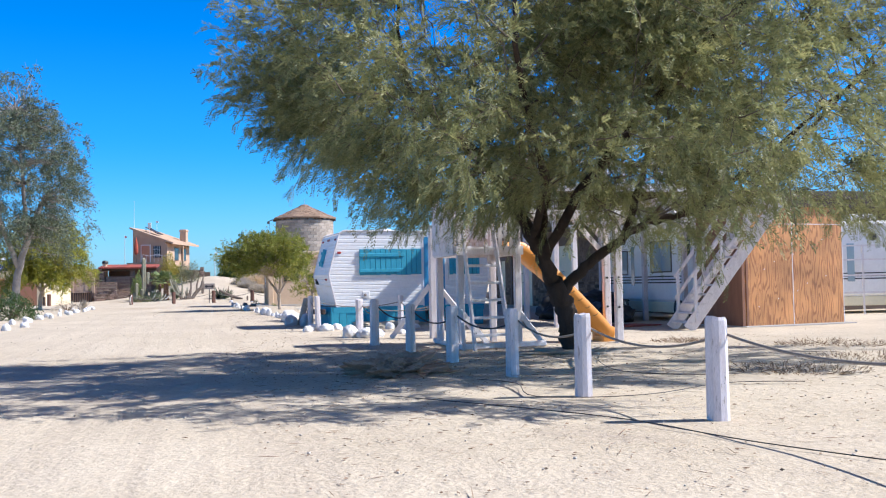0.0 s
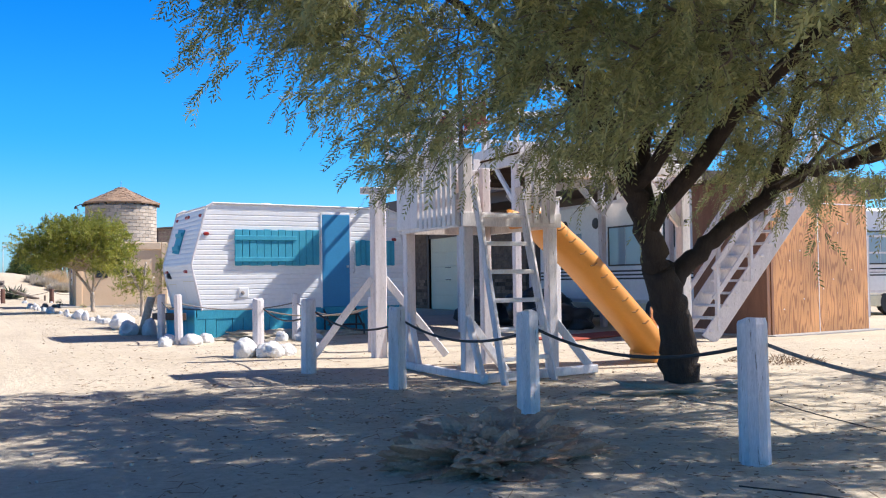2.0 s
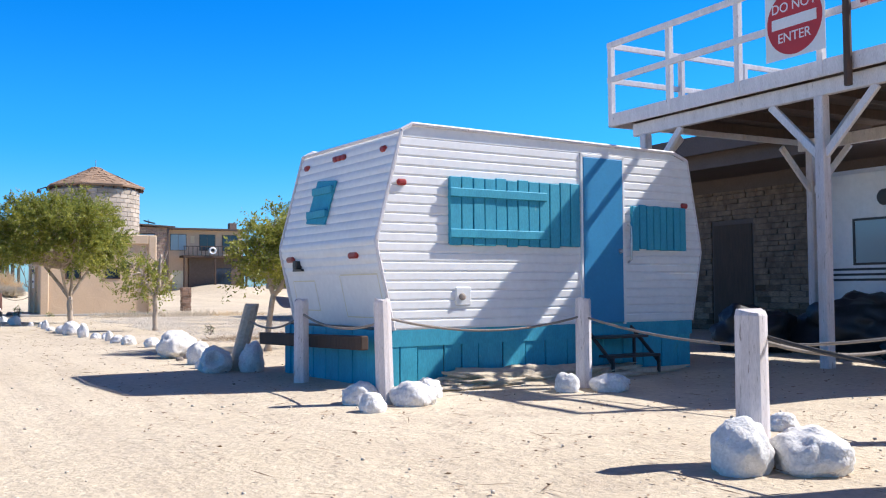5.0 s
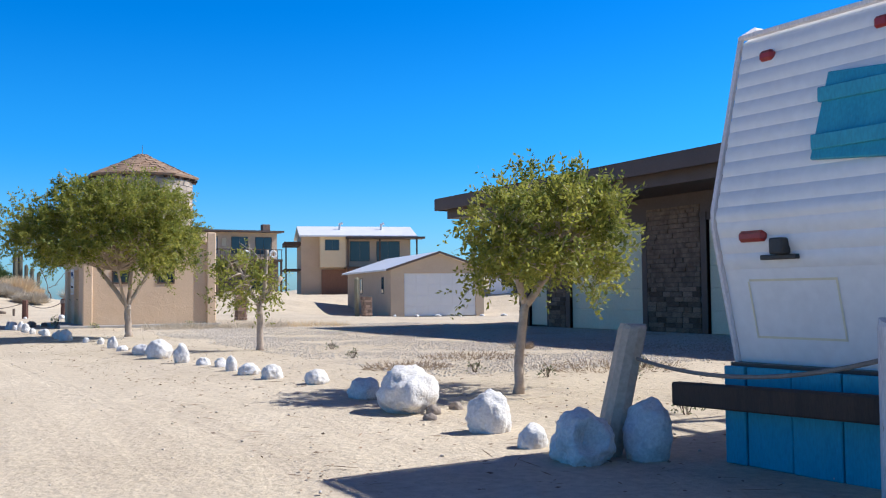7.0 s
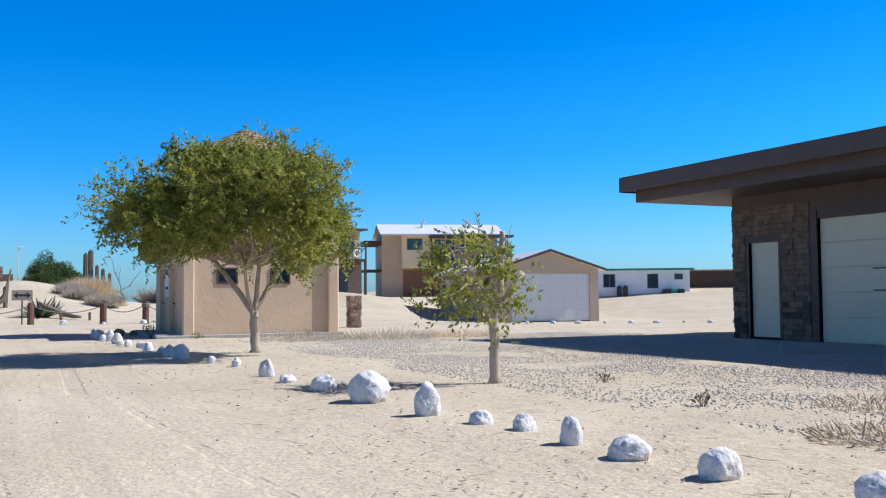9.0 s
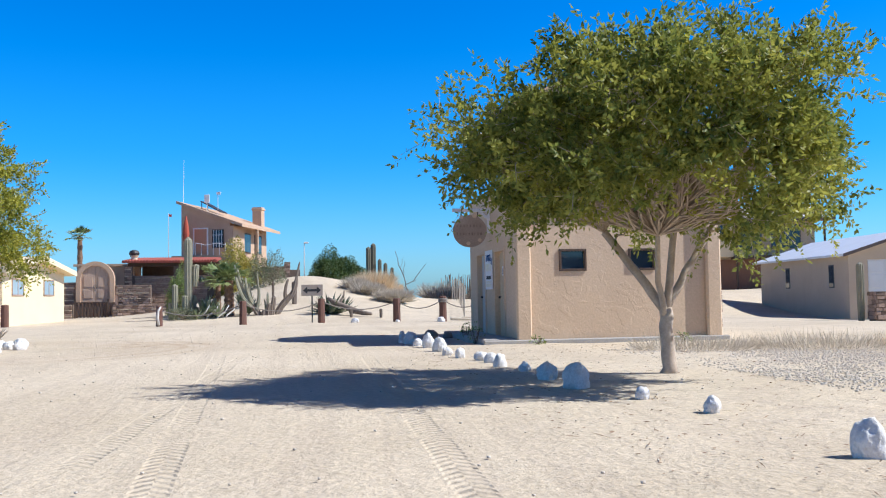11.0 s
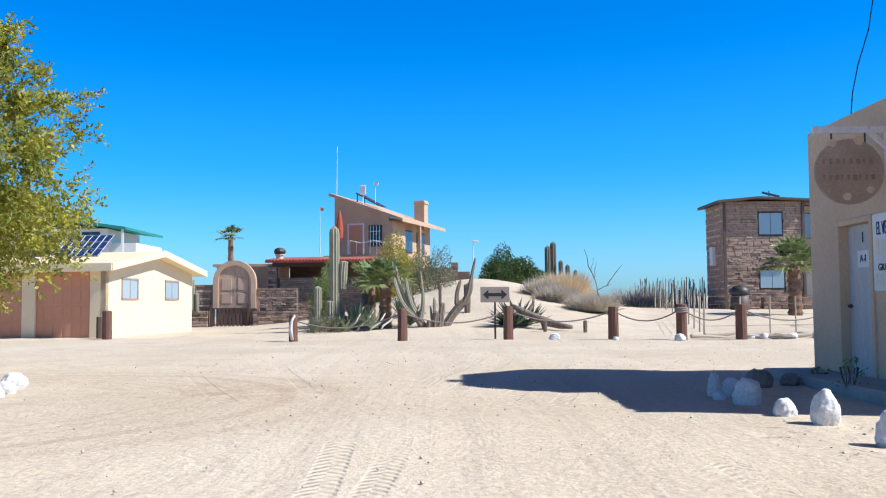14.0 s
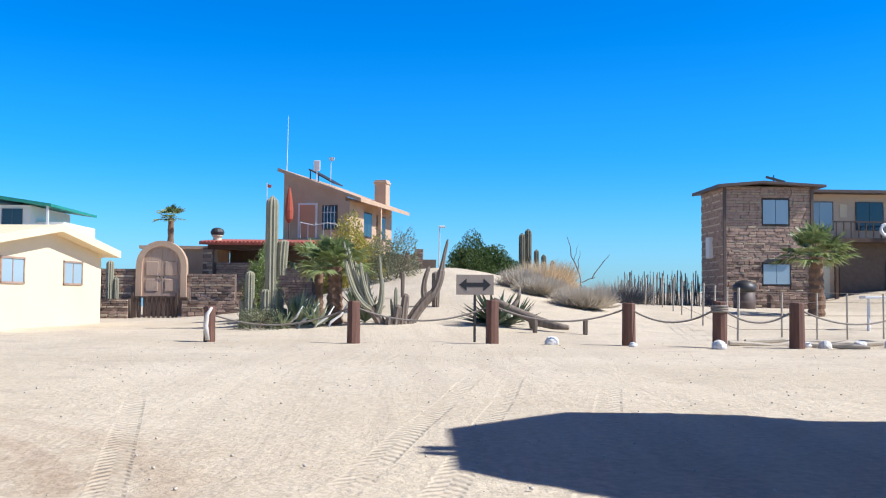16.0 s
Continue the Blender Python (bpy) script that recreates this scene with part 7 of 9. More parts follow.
def round_tree(name, x, y, trunk, centre, radii, clumps, per, leaf, material, bark, label, seed, clump_r=0.4, trunk_r=0.1, inner=0.45, low=-0.7, twigs=True, lumps=0.3, droop=0.1, extra=(), shoots=9):
    """A small tree: forked trunk, twigs and leaf clumps. trunk: lists of points in local metres."""
    rnd, rng = random.Random(seed), np.random.default_rng(seed)
    t = thing(name, x, y, 0, 0, label, "tree")
    m = Mesh()
    nodes = []
    for pts, r0, r1 in trunk:
        fine = []
        for i in range(len(pts) - 1):
            for k in range(4):
                fine.append(Vector(pts[i]).lerp(Vector(pts[i + 1]), k / 4) + Vector((rnd.uniform(-1, 1), rnd.uniform(-1, 1), 0)) * r0 * 0.18)
        fine.append(Vector(pts[-1]))
        rs = [r0 + (r1 - r0) * (i / (len(fine) - 1)) for i in range(len(fine))]
        if pts[0][2] <= 0:
            rs[0] *= 1.35
        m.tube(fine, rs, 9)
        nodes += fine[len(fine) // 2:]
    part("trunk", m, bark, t, smooth=True)
    pts = crown_points(rng, clumps, centre, radii, low, inner, lumps, seed)
    tw = Mesh()
    if twigs:
        for p in pts:
            near = min(nodes, key=lambda q: (q - Vector(p)).length)
            br = bent(near, p, rnd, 0.05, 5)
            tw.tube(br, [trunk_r * 0.3, trunk_r * 0.22, trunk_r * 0.16, trunk_r * 0.1, 0.004], 5, False)
        for a, b, r in extra:
            tw.tube(bent(a, b, rnd, 0.02, 5), [r, r * 0.9, r * 0.8, r * 0.65, r * 0.5], 6)
        part("twig", tw, bark, t, "thin branches", smooth=True, kind="stuff")
    # leafy shoots spring outwards and upwards from every clump, leaves set round each shoot
    n = clumps * shoots
    c = np.repeat(pts, shoots, 0)
    mid = np.array(centre)
    out = c - mid
    out /= np.linalg.norm(out, axis=1, keepdims=True) + 1e-6
    d = out * 0.75 + unit(rng, n) * 0.85 + np.array([0, 0, 0.3 - droop])
    d /= np.linalg.norm(d, axis=1, keepdims=True)
    size = np.repeat(rng.uniform(0.6, 1.3, clumps), shoots) * clump_r
    root = c + unit(rng, n) * (size * 0.45)[:, None]
    L = size * rng.uniform(0.5, 1.35, n)
    s = (np.arange(per) + 0.5) / per
    pos = root[:, None, :] + d[:, None, :] * (L[:, None] * s[None, :])[:, :, None]
    pos[:, :, 2] -= (droop * L)[:, None] * s[None, :] ** 2
    spread = unit(rng, n * per).reshape(n, per, 3)
    ax = (d[:, None, :] * (0.35 + 0.5 * s[None, :, None]) + spread).reshape(-1, 3)
    pos = (pos + spread * leaf[1] * 0.3).reshape(-1, 3)
    k = n * per
    nrm = unit(rng, k) + np.array([0.35, 0, 0.5])
    v, q = kites(pos, ax, nrm, leaf[0] * rng.uniform(0.7, 1.25, k), leaf[1] * rng.uniform(0.75, 1.2, k))
    if twigs:
        keep = rng.random(n) < 0.5
        e, f = kites(root[keep], d[keep], unit(rng, keep.sum()), L[keep], 0.009)
        part("shoot", fast_mesh("shoot", e, f, bark), bark, t, "thin leafy shoots", kind="stuff")
    part("crown", fast_mesh("crown", v, q, material), material, t, "dense leaf crown with gaps")
    return t


def mesquite():
    rnd, rng = random.Random(77), np.random.default_rng(77)
    t = thing("mesquite_tree", 7.8, -3.4, 0, 0, "wide feathery mesquite tree with a dark leaning trunk", "tree")
    limbs = [
        ([(0.05, 0, -0.1), (0.0, -0.02, 0.35), (-0.09, -0.05, 0.75), (-0.35, -0.14, 1.25)], 0.2, 0.17),
        ([(-0.33, -0.13, 1.2), (-0.62, -0.28, 1.72), (-0.95, -0.4, 2.3), (-1.7, -0.6, 3.3), (-2.9, -0.5, 4.4)], 0.138, 0.0536),
        ([(-0.2, -0.08, 1.0), (0.0, -0.12, 1.27), (0.32, -0.28, 1.62), (0.78, -0.45, 1.95), (1.25, -0.6, 2.23), (1.95, -0.8, 2.4), (2.9, -1.0, 2.58), (4.2, -0.8, 3.3)], 0.108, 0.0383),
        ([(-0.62, -0.28, 1.7), (-0.45, -0.1, 2.7), (-0.1, 0.2, 3.8), (0.4, 0.6, 5.1)], 0.0894, 0.0383),
        ([(-0.55, -0.24, 1.6), (-0.3, -1.3, 2.7), (0.2, -2.9, 3.8), (0.8, -4.6, 4.9)], 0.0894, 0.0383),
        ([(-1.0, -0.42, 2.38), (-1.35, 0.2, 3.2), (-2.0, 0.9, 4.0), (-2.6, 1.4, 4.6)], 0.0688, 0.0306),
        ([(-0.78, -0.34, 2.0), (-1.05, -1.8, 2.8), (-1.9, -3.5, 3.5), (-2.7, -5.4, 4.0)], 0.0688, 0.0306),
        ([(1.7, -0.74, 2.33), (2.4, -2.0, 3.0), (3.0, -4.2, 4.2)], 0.055, 0.0229),
        ([(0.85, -0.48, 1.99), (1.2, -0.6, 3.2), (1.7, -0.6, 5.0), (2.2, -0.7, 6.0)], 0.0688, 0.0229),
        ([(0.4, 0.6, 5.1), (0.2, -0.6, 5.9), (-0.2, -2.0, 6.6)], 0.04, 0.015),
        ([(-2.9, -0.5, 4.4), (-3.3, -1.5, 5.2), (-3.4, -2.8, 5.8)], 0.05, 0.015),
        ([(0.8, -4.6, 4.9), (0.6, -4.0, 5.8), (0.2, -3.2, 6.5)], 0.04, 0.015),
        ([(2.2, -0.7, 6.0), (2.4, -1.8, 6.3), (2.2, -3.2, 6.4)], 0.025, 0.012),
        ([(4.2, -0.8, 3.7), (4.6, -1.6, 4.5), (4.4, -2.8, 5.0)], 0.04, 0.015),
        ([(3.0, -4.2, 4.2), (2.6, -3.6, 5.2), (1.6, -3.0, 6.0)], 0.025, 0.012),
        ([(-2.7, -5.4, 4.0), (-2.4, -4.6, 5.0), (-1.6, -3.6, 5.9)], 0.03, 0.012),
    ]
    m, nodes = Mesh(), []
    for pts, r0, r1 in limbs:
        fine = []
        for i in range(len(pts) - 1):
            for k in range(5):
                fine.append(Vector(pts[i]).lerp(Vector(pts[i + 1]), k / 5) + Vector((rnd.uniform(-1, 1), rnd.uniform(-1, 1), rnd.uniform(-1, 1))) * 0.03)
        fine.append(Vector(pts[-1]))
        rs = [r0 + (r1 - r0) * i / (len(fine) - 1) for i in range(len(fine))]
        if pts[0][2] < 0:
            rs[0], rs[1] = 0.25, 0.215
        m.tube(fine, [r * rnd.uniform(0.93, 1.07) for r in rs], 12)
        nodes += fine[len(fine) // 3:]
    part("trunk", m, BARK, t, "dark furrowed trunk and limbs", smooth=True)
    # clump places: an umbrella, hollow below, thin towards its tips
    pts = []
    while len(pts) < 980:
        a, r = rng.random() * 2 * math.pi, math.sqrt(rng.random()) * 5.5
        edge = 1 + 0.14 * math.sin(3 * a + 1) + 0.1 * math.sin(7 * a)
        x, y = r * math.cos(a) * edge - 0.3, r * math.sin(a) * edge * 0.76 - 2.6
        x += 0.35 * max(0, x - 1.5)
        topz = 3.4 + 3.9 * math.sqrt(max(0, 1 - (r / 5.7) ** 2))
        lowz = 2.1 + 0.4 * (r / 5.5) ** 2 + 1.3 * (1 - smooth(-5.8, -2.4, x)) + 0.4 * noise.noise((x * 0.5, y * 0.5, 4))
        z = lowz + max(0.3, topz - lowz) * rng.random() ** 1.15
        if noise.noise((x * 0.6, y * 0.6, z * 0.8)) < -0.08 + 0.08 * smooth(1.0, 5.0, x):
            continue
        if x < -2.9 and y > -2.6 and z < 3.7 and rng.random() < 0.6:
            continue
        if x > 2.6 and rng.random() < 0.3:
            continue
        pts.append((x, y, z))
    for k in range(170):
        v = unit(rng, 1)[0] * rng.random() ** 0.4 * [2.6, 1.6, 1.5]
        pts.append((0.3 + v[0], -4.2 + v[1], 4.9 + v[2]))
    for k in range(110):
        v = unit(rng, 1)[0] * rng.random() ** 0.4 * [2.0, 1.6, 1.1]
        pts.append((-0.5 + v[0] * 0.85, -3.5 + v[1] * 0.6, 4.5 + v[2] * 0.75))
    for k in range(150):
        v = unit(rng, 1)[0] * rng.random() ** 0.4 * [2.4, 1.9, 0.9]
        pts.append((0.6 + v[0], -1.5 + v[1], 3.7 + v[2]))
    for k in range(95):
        f = rng.random()
        pts.append((-3.5 - 1.35 * f ** 0.8 + rng.normal() * 0.12, -0.5 + rng.normal() * 0.5, 3.0 + 0.55 * f + 1.3 * rng.random()))
    tw = Mesh()
    # each twig springs from the nearest limb or earlier twig
    cl, limb = np.array(pts), np.array([tuple(q) for q in nodes])
    order = np.argsort([np.min(np.linalg.norm(limb - p, axis=1)) for p in cl])
    tree = np.concatenate([limb, cl[order]])
    for k, i in enumerate(order):
        have = tree[:len(limb) + k]
        cost = np.linalg.norm(have - cl[i], axis=1) + 0.6 * np.maximum(0, have[:, 2] - cl[i][2])
        j = int(np.argmin(cost))
        f = 1.0 if j < len(limb) else 0.55
        tw.tube(bent(Vector(have[j]), Vector(cl[i]), rnd, 0.03, 6, 0.06), [r * f for r in (0.02, 0.017, 0.013, 0.01, 0.008, 0.005)], 4, False)
    # long bare branches arching out over the sunny side
    for k in range(14):
        a = rnd.choice([q for q in nodes if q.x > 0.6])
        b = (rnd.uniform(3.5, 7.2), rnd.uniform(-5.0, 0.8), rnd.uniform(2.4, 5.6))
        tw.tube(bent(a, b, rnd, 0.14, 8, 0.04), [0.024, 0.021, 0.018, 0.015, 0.012, 0.009, 0.006, 0.003], 5, False)
    part("twig", tw, MESQ_TWIG, t, "thin arching branches", smooth=True, kind="stuff")
    # every clump carries arching branchlets, each lined with feathery fronds that hang at its tip
    nb, nf, nl = 5, 8, 12
    C = np.repeat(np.array(pts), nb, 0)
    k = len(C)
    out = (C - [-0.3, -2.6, 2.6]) * [1, 1, 0.8]
    out /= np.linalg.norm(out, axis=1, keepdims=True)
    d = out * 0.9 + unit(rng, k) * 0.75 + np.array([0, 0, 0.15])
    d /= np.linalg.norm(d, axis=1, keepdims=True)
    low = np.clip((4.6 - C[:, 2]) / 2.2, 0, 1)
    B = rng.uniform(0.3, 0.85, k)
    sag = (0.04 + 0.32 * low) * rng.uniform(0.5, 1.4, k)
    s = (np.arange(nf) + 0.6) / nf
    base = C + rng.normal(size=(k, 3)) * 0.07

    def along(f):
        p = base[:, None, :] + d[:, None, :] * (B[:, None] * f[None, :])[:, :, None]
        p[:, :, 2] -= sag[:, None] * B[:, None] * f[None, :] ** 2
        return p

    stem = along(np.linspace(0, 1, 5))
    a0, a1 = stem[:, :-1].reshape(-1, 3), stem[:, 1:].reshape(-1, 3)
    e, f = kites(a0, a1 - a0, unit(rng, len(a0)), np.linalg.norm(a1 - a0, axis=1) * 1.1, 0.008)
    part("branchlet", fast_mesh("branchlet", e, f, MESQ_TWIG), MESQ_TWIG, t, "fine arching twigs", kind="stuff")
    run = np.repeat(d[:, None, :], nf, 1)
    run[:, :, 2] -= 2 * sag[:, None] * s[None, :]
    run /= np.linalg.norm(run, axis=2, keepdims=True)
    fd = run * 0.75 + unit(rng, k * nf).reshape(k, nf, 3) * 0.6
    fd[:, :, 2] -= 0.02 + 0.25 * low[:, None]
    fd = fd.reshape(-1, 3)
    fd /= np.linalg.norm(fd, axis=1, keepdims=True)
    F0 = along(s).reshape(-1, 3)
    kf = len(F0)
    FL = rng.uniform(0.1, 0.24, kf)
    u = np.linspace(0.12, 1, nl)
    pos = F0[:, None, :] + fd[:, None, :] * (FL[:, None] * u[None, :])[:, :, None]
    pos[:, :, 2] -= 0.3 * FL[:, None] * u[None, :] ** 2
    side = np.cross(fd, unit(rng, kf))
    side /= np.linalg.norm(side, axis=1, keepdims=True) + 1e-6
    sign = np.where(np.arange(nl) % 2 == 0, 1.0, -1.0)
    ax = (fd[:, None, :] * 1.25 + side[:, None, :] * sign[None, :, None]).reshape(-1, 3)
    pos = pos.reshape(-1, 3)
    nrm = np.repeat(np.cross(fd, side), nl, 0) + unit(rng, kf * nl) * 0.5
    v, q = kites(pos, ax, nrm, 0.06 * rng.uniform(0.7, 1.25, kf * nl), 0.0165 * rng.uniform(0.8, 1.2, kf * nl))
    part("crown", fast_mesh("crown", v, q, L_MESQ), L_MESQ, t, "feathery drooping green crown with gaps")
    return t


mesquite()

round_tree("citrus_tree", 5.2, 33.85, [([(0, 0, -0.05), (0, 0, 0.35), (-0.03, 0, 0.85)], 0.1, 0.09), ([(-0.03, 0, 0.8), (-0.35, 0.1, 1.3), (-0.8, 0.2, 1.9)], 0.07, 0.05), ([(-0.02, 0, 0.8), (0.02, -0.1, 1.4), (0.1, -0.1, 2.2)], 0.06, 0.04), ([(-0.02, 0, 0.85), (0.3, 0.05, 1.35), (0.75, 0.1, 2.0)], 0.06, 0.04), ([(-0.03, 0, 0.7), (-0.2, -0.2, 1.2), (-0.4, -0.7, 1.8)], 0.05, 0.03)],
           (-0.75, -1.4, 2.74), (2.2, 2.1, 1.25), 300, 24, (0.078, 0.037), L_CITRUS, PALE_BARK, "rounded bushy green shade tree with a forked pale trunk", 11, 0.42, 0.06, lumps=0.42, shoots=13, extra=[((-1.6, 0, 2.9), (-3.0, -0.1, 3.25), 0.03)])
round_tree("citrus_tree", 6.05, 15.35, [([(0, 0, -0.05), (0.03, 0, 0.5), (0.12, 0, 1.0)], 0.056, 0.047), ([(0.12, 0, 0.95), (-0.02, 0, 1.3), (-0.2, 0.05, 1.7)], 0.045, 0.03), ([(0.12, 0, 0.95), (0.35, -0.05, 1.25), (0.55, -0.1, 1.6)], 0.045, 0.03)],
           (0.42, 0, 1.62), (0.9, 0.88, 0.7), 120, 18, (0.062, 0.03), L_CITRUS, PALE_BARK, "small round green citrus tree with a slim bare trunk", 12, 0.3, 0.07, lumps=0.5, shoots=10)
round_tree("citrus_tree", 6.15, 24.9, [([(0, 0, -0.05), (0.0, 0, 0.5), (-0.02, 0, 0.95)], 0.068, 0.06), ([(-0.02, 0, 0.9), (0.1, 0, 1.2), (0.12, 0, 1.7), (0.14, 0, 2.0)], 0.055, 0.035), ([(-0.04, 0, 0.9), (-0.25, 0.05, 1.3), (-0.45, 0.1, 1.75)], 0.045, 0.025), ([(0.03, 0, 0.95), (0.25, 0, 1.2), (0.45, 0.02, 1.45)], 0.05, 0.045)],
           (-0.3, 0, 1.34), (0.62, 0.58, 0.56), 46, 9, (0.085, 0.04), L_CITRUS, PALE_BARK, "sparse pruned citrus tree with a whitewashed trunk", 13, 0.26, 0.08, low=-0.95, lumps=0.5, shoots=6, extra=[((0.1, 0, 1.75), (-0.4, 0.1, 2.15), 0.012), ((-0.2, 0.05, 1.3), (-0.75, 0.05, 1.85), 0.016), ((0.12, 0, 1.5), (0.35, 0.1, 2.1), 0.012), ((-0.3, 0.05, 1.5), (-0.25, -0.1, 2.1), 0.012)])
round_tree("citrus_tree", -9.5, 47.6, [([(0, 0, -0.05), (0, 0, 0.6), (0.1, 0, 1.2)], 0.14, 0.12), ([(0.1, 0, 1.2), (0.6, -0.1, 1.9), (1.0, -0.2, 2.8)], 0.09, 0.05), ([(0.1, 0, 1.2), (-0.5, 0.1, 2.0), (-1.0, 0.2, 2.9)], 0.09, 0.05), ([(0.1, 0, 1.2), (0.1, 0.2, 2.4), (0.2, 0.2, 3.8)], 0.08, 0.04)],
           (0.36, 0, 3.12), (2.3, 2.2, 2.4), 430, 26, (0.09, 0.045), L_LEMON, PALE_BARK, "tall yellow-green bushy tree beside the road", 14, 0.52, 0.05, lumps=0.75, inner=0.3, shoots=13)
round_tree("eucalyptus_tree", -7.9, 31.0, [([(0, 0, -0.05), (0.1, 0, 1.6), (0.5, 0, 3.4), (1.3, 0.1, 5.6)], 0.22, 0.12), ([(0.25, 0, 2.4), (-0.6, 0, 4.6), (-1.4, 0.2, 7.2)], 0.14, 0.06), ([(0.6, 0, 4.0), (0.5, -0.2, 6.6), (0.2, -0.3, 10.0)], 0.12, 0.05)],
           (0.1, 0, 6.4), (3.3, 3.2, 5.4), 430, 12, (0.17, 0.042), L_EUC, WHITE_BARK, "grey-green eucalyptus with a whitish trunk", 15, 0.55, 0.13, lumps=0.5, droop=0.7, shoots=11)


def bush(name, x, y, r, h, n, material, label, seed, leaf=(0.09, 0.04), z=None):
    z = terrain(x, y) if z is None else z
    rng, rnd = np.random.default_rng(seed), random.Random(seed)
    t = thing(name, x, y, z, 0, label, "bush")
    m = Mesh()
    for k in range(12):
        a = rnd.uniform(0, 6.28)
        m.tube(bent((0, 0, -0.05), (r * 0.6 * math.cos(a), r * 0.6 * math.sin(a), h * 0.7), rnd, 0.05, 4), [0.04 * r, 0.03 * r, 0.02 * r, 0.008], 5, False)
    part("stem", m, TWIG, t, "thin bare stems", kind="stuff")
    d = unit(rng, n)
    d[:, 2] = np.abs(d[:, 2])
    lump = np.array([1 + 0.35 * noise.noise((p[0] * 2.5 + seed, p[1] * 2.5, p[2] * 2.5)) for p in d])
    rr = (0.55 + 0.45 * rng.random(n) ** 0.5) * lump
    pos = d * rr[:, None] * np.array([r, r, h])
    v, q = kites(pos, d + unit(rng, n), unit(rng, n), leaf[0] * rng.uniform(0.7, 1.3, n), leaf[1])
    part("foliage", fast_mesh("foliage", v, q, material), material, t)
    return t


def tuft(name, x, y, r, h, n, material, label, seed, z=0.0, spread=0.8, width=0.012, category="shrub", kind=""):
    """A brush of thin stems."""
    z = terrain(x, y) if y > 61 else z
    rng = np.random.default_rng(seed)
    a = rng.random(n) * 2 * math.pi
    rad = np.sqrt(rng.random(n)) * r * 0.7
    base = np.stack([rad * np.cos(a), rad * np.sin(a), np.zeros(n) - 0.02], 1)
    ax = np.stack([np.cos(a) * spread * rad / r, np.sin(a) * spread * rad / r, np.ones(n)], 1) + rng.normal(size=(n, 3)) * 0.35 * spread
    ax[:, 2] = np.abs(ax[:, 2]) + 0.1
    v, q = kites(base, ax, unit(rng, n), h * rng.uniform(0.4, 1.1, n), width)
    return solo(name, fast_mesh(name, v, q, material), material, x, y, z, 0, label, category, kind=kind or ("stuff" if name == "dead_brush" else ""))


def column(m, x, y, z0, h, r, ribs=11, lean=(0, 0), steps=28):
    """A ribbed cactus column with a rounded tip."""
    k = len(m.v)
    n = ribs * 2
    for i in range(steps + 1):
        f = i / steps
        rr = r * (0.82 + 0.18 * math.sin(min(f * 2.5, 1.57))) * math.sqrt(max(0.0, 1 - max(0, (f - 0.93) / 0.0705) ** 2))
        for j in range(n):
            a = 2 * math.pi * j / n
            q = rr * (1.0 if j % 2 == 0 else 0.8)
            m.v.append((x + lean[0] * f * f + q * math.cos(a), y + lean[1] * f * f + q * math.sin(a), z0 + h * f))
    for i in range(steps):
        for j in range(n):
            p = k + i * n
            m.f.append((p + j, p + (j + 1) % n, p + n + (j + 1) % n, p + n + j))
    return m


def fan_palm(x, y, z, trunk_h, trunk_r, fronds, size, label, seed, stalk=(0.4, 0.7)):
    rnd, rng = random.Random(seed), np.random.default_rng(seed)
    t = thing("fan_palm", x, y, terrain(x, y), 0, label, "palm")
    m = Mesh()
    pr = []
    for i in range(16):
        f = i / 15
        pr.append((trunk_r * (1.25 - 0.3 * f) * (1.0 + (0.12 if i % 2 else -0.05)), trunk_h * f - 0.05))
    part("trunk", m.lathe(pr, 14), PALM_TRUNK, t, "shaggy brown trunk")
    V, Q, st, o = [], [], Mesh(), 0
    for k in range(fronds):
        az = k * 2.399 + rnd.uniform(-0.2, 0.2)
        el = rnd.uniform(-0.1, 1.4)
        d = np.array([math.cos(az) * math.cos(el), math.sin(az) * math.cos(el), math.sin(el)])
        c = np.array([0, 0, trunk_h])
        stem = size * rnd.uniform(*stalk)
        tip = c + d * stem + np.array([0, 0, -0.12 * size])
        st.tube([c, (c + tip) / 2 + np.array([0, 0, 0.05 * size]), tip], [0.02, 0.016, 0.012], 5, False)
        side = np.cross(d, [0, 0, 1.0])
        side /= np.linalg.norm(side) + 1e-6
        up = np.cross(side, d)
        n = 22
        ang = np.linspace(-1.45, 1.45, n)
        ax = d[None] * np.cos(ang)[:, None] + side[None] * np.sin(ang)[:, None] + up[None] * 0.15 * np.abs(np.sin(ang))[:, None]
        L = size * 0.55 * (0.75 + 0.25 * np.cos(ang)) * rng.uniform(0.85, 1.1, n)
        base = np.repeat(tip[None], n, 0)
        v1, q1 = kites(base, ax, np.repeat(up[None], n, 0) + rng.normal(size=(n, 3)) * 0.25, L, 0.075 * size)
        v1[2::4, 2] -= L * rng.uniform(0.1, 0.45, n)
        V.append(v1)
        Q.append(q1 + o)
        o += len(v1)
    part("stalk", st, L_PALM, t, "green leaf stalks", kind="stuff")
    part("fronds", fast_mesh("fronds", np.concatenate(V), np.concatenate(Q), L_PALM), L_PALM, t, "fan-shaped green fronds")
    return t


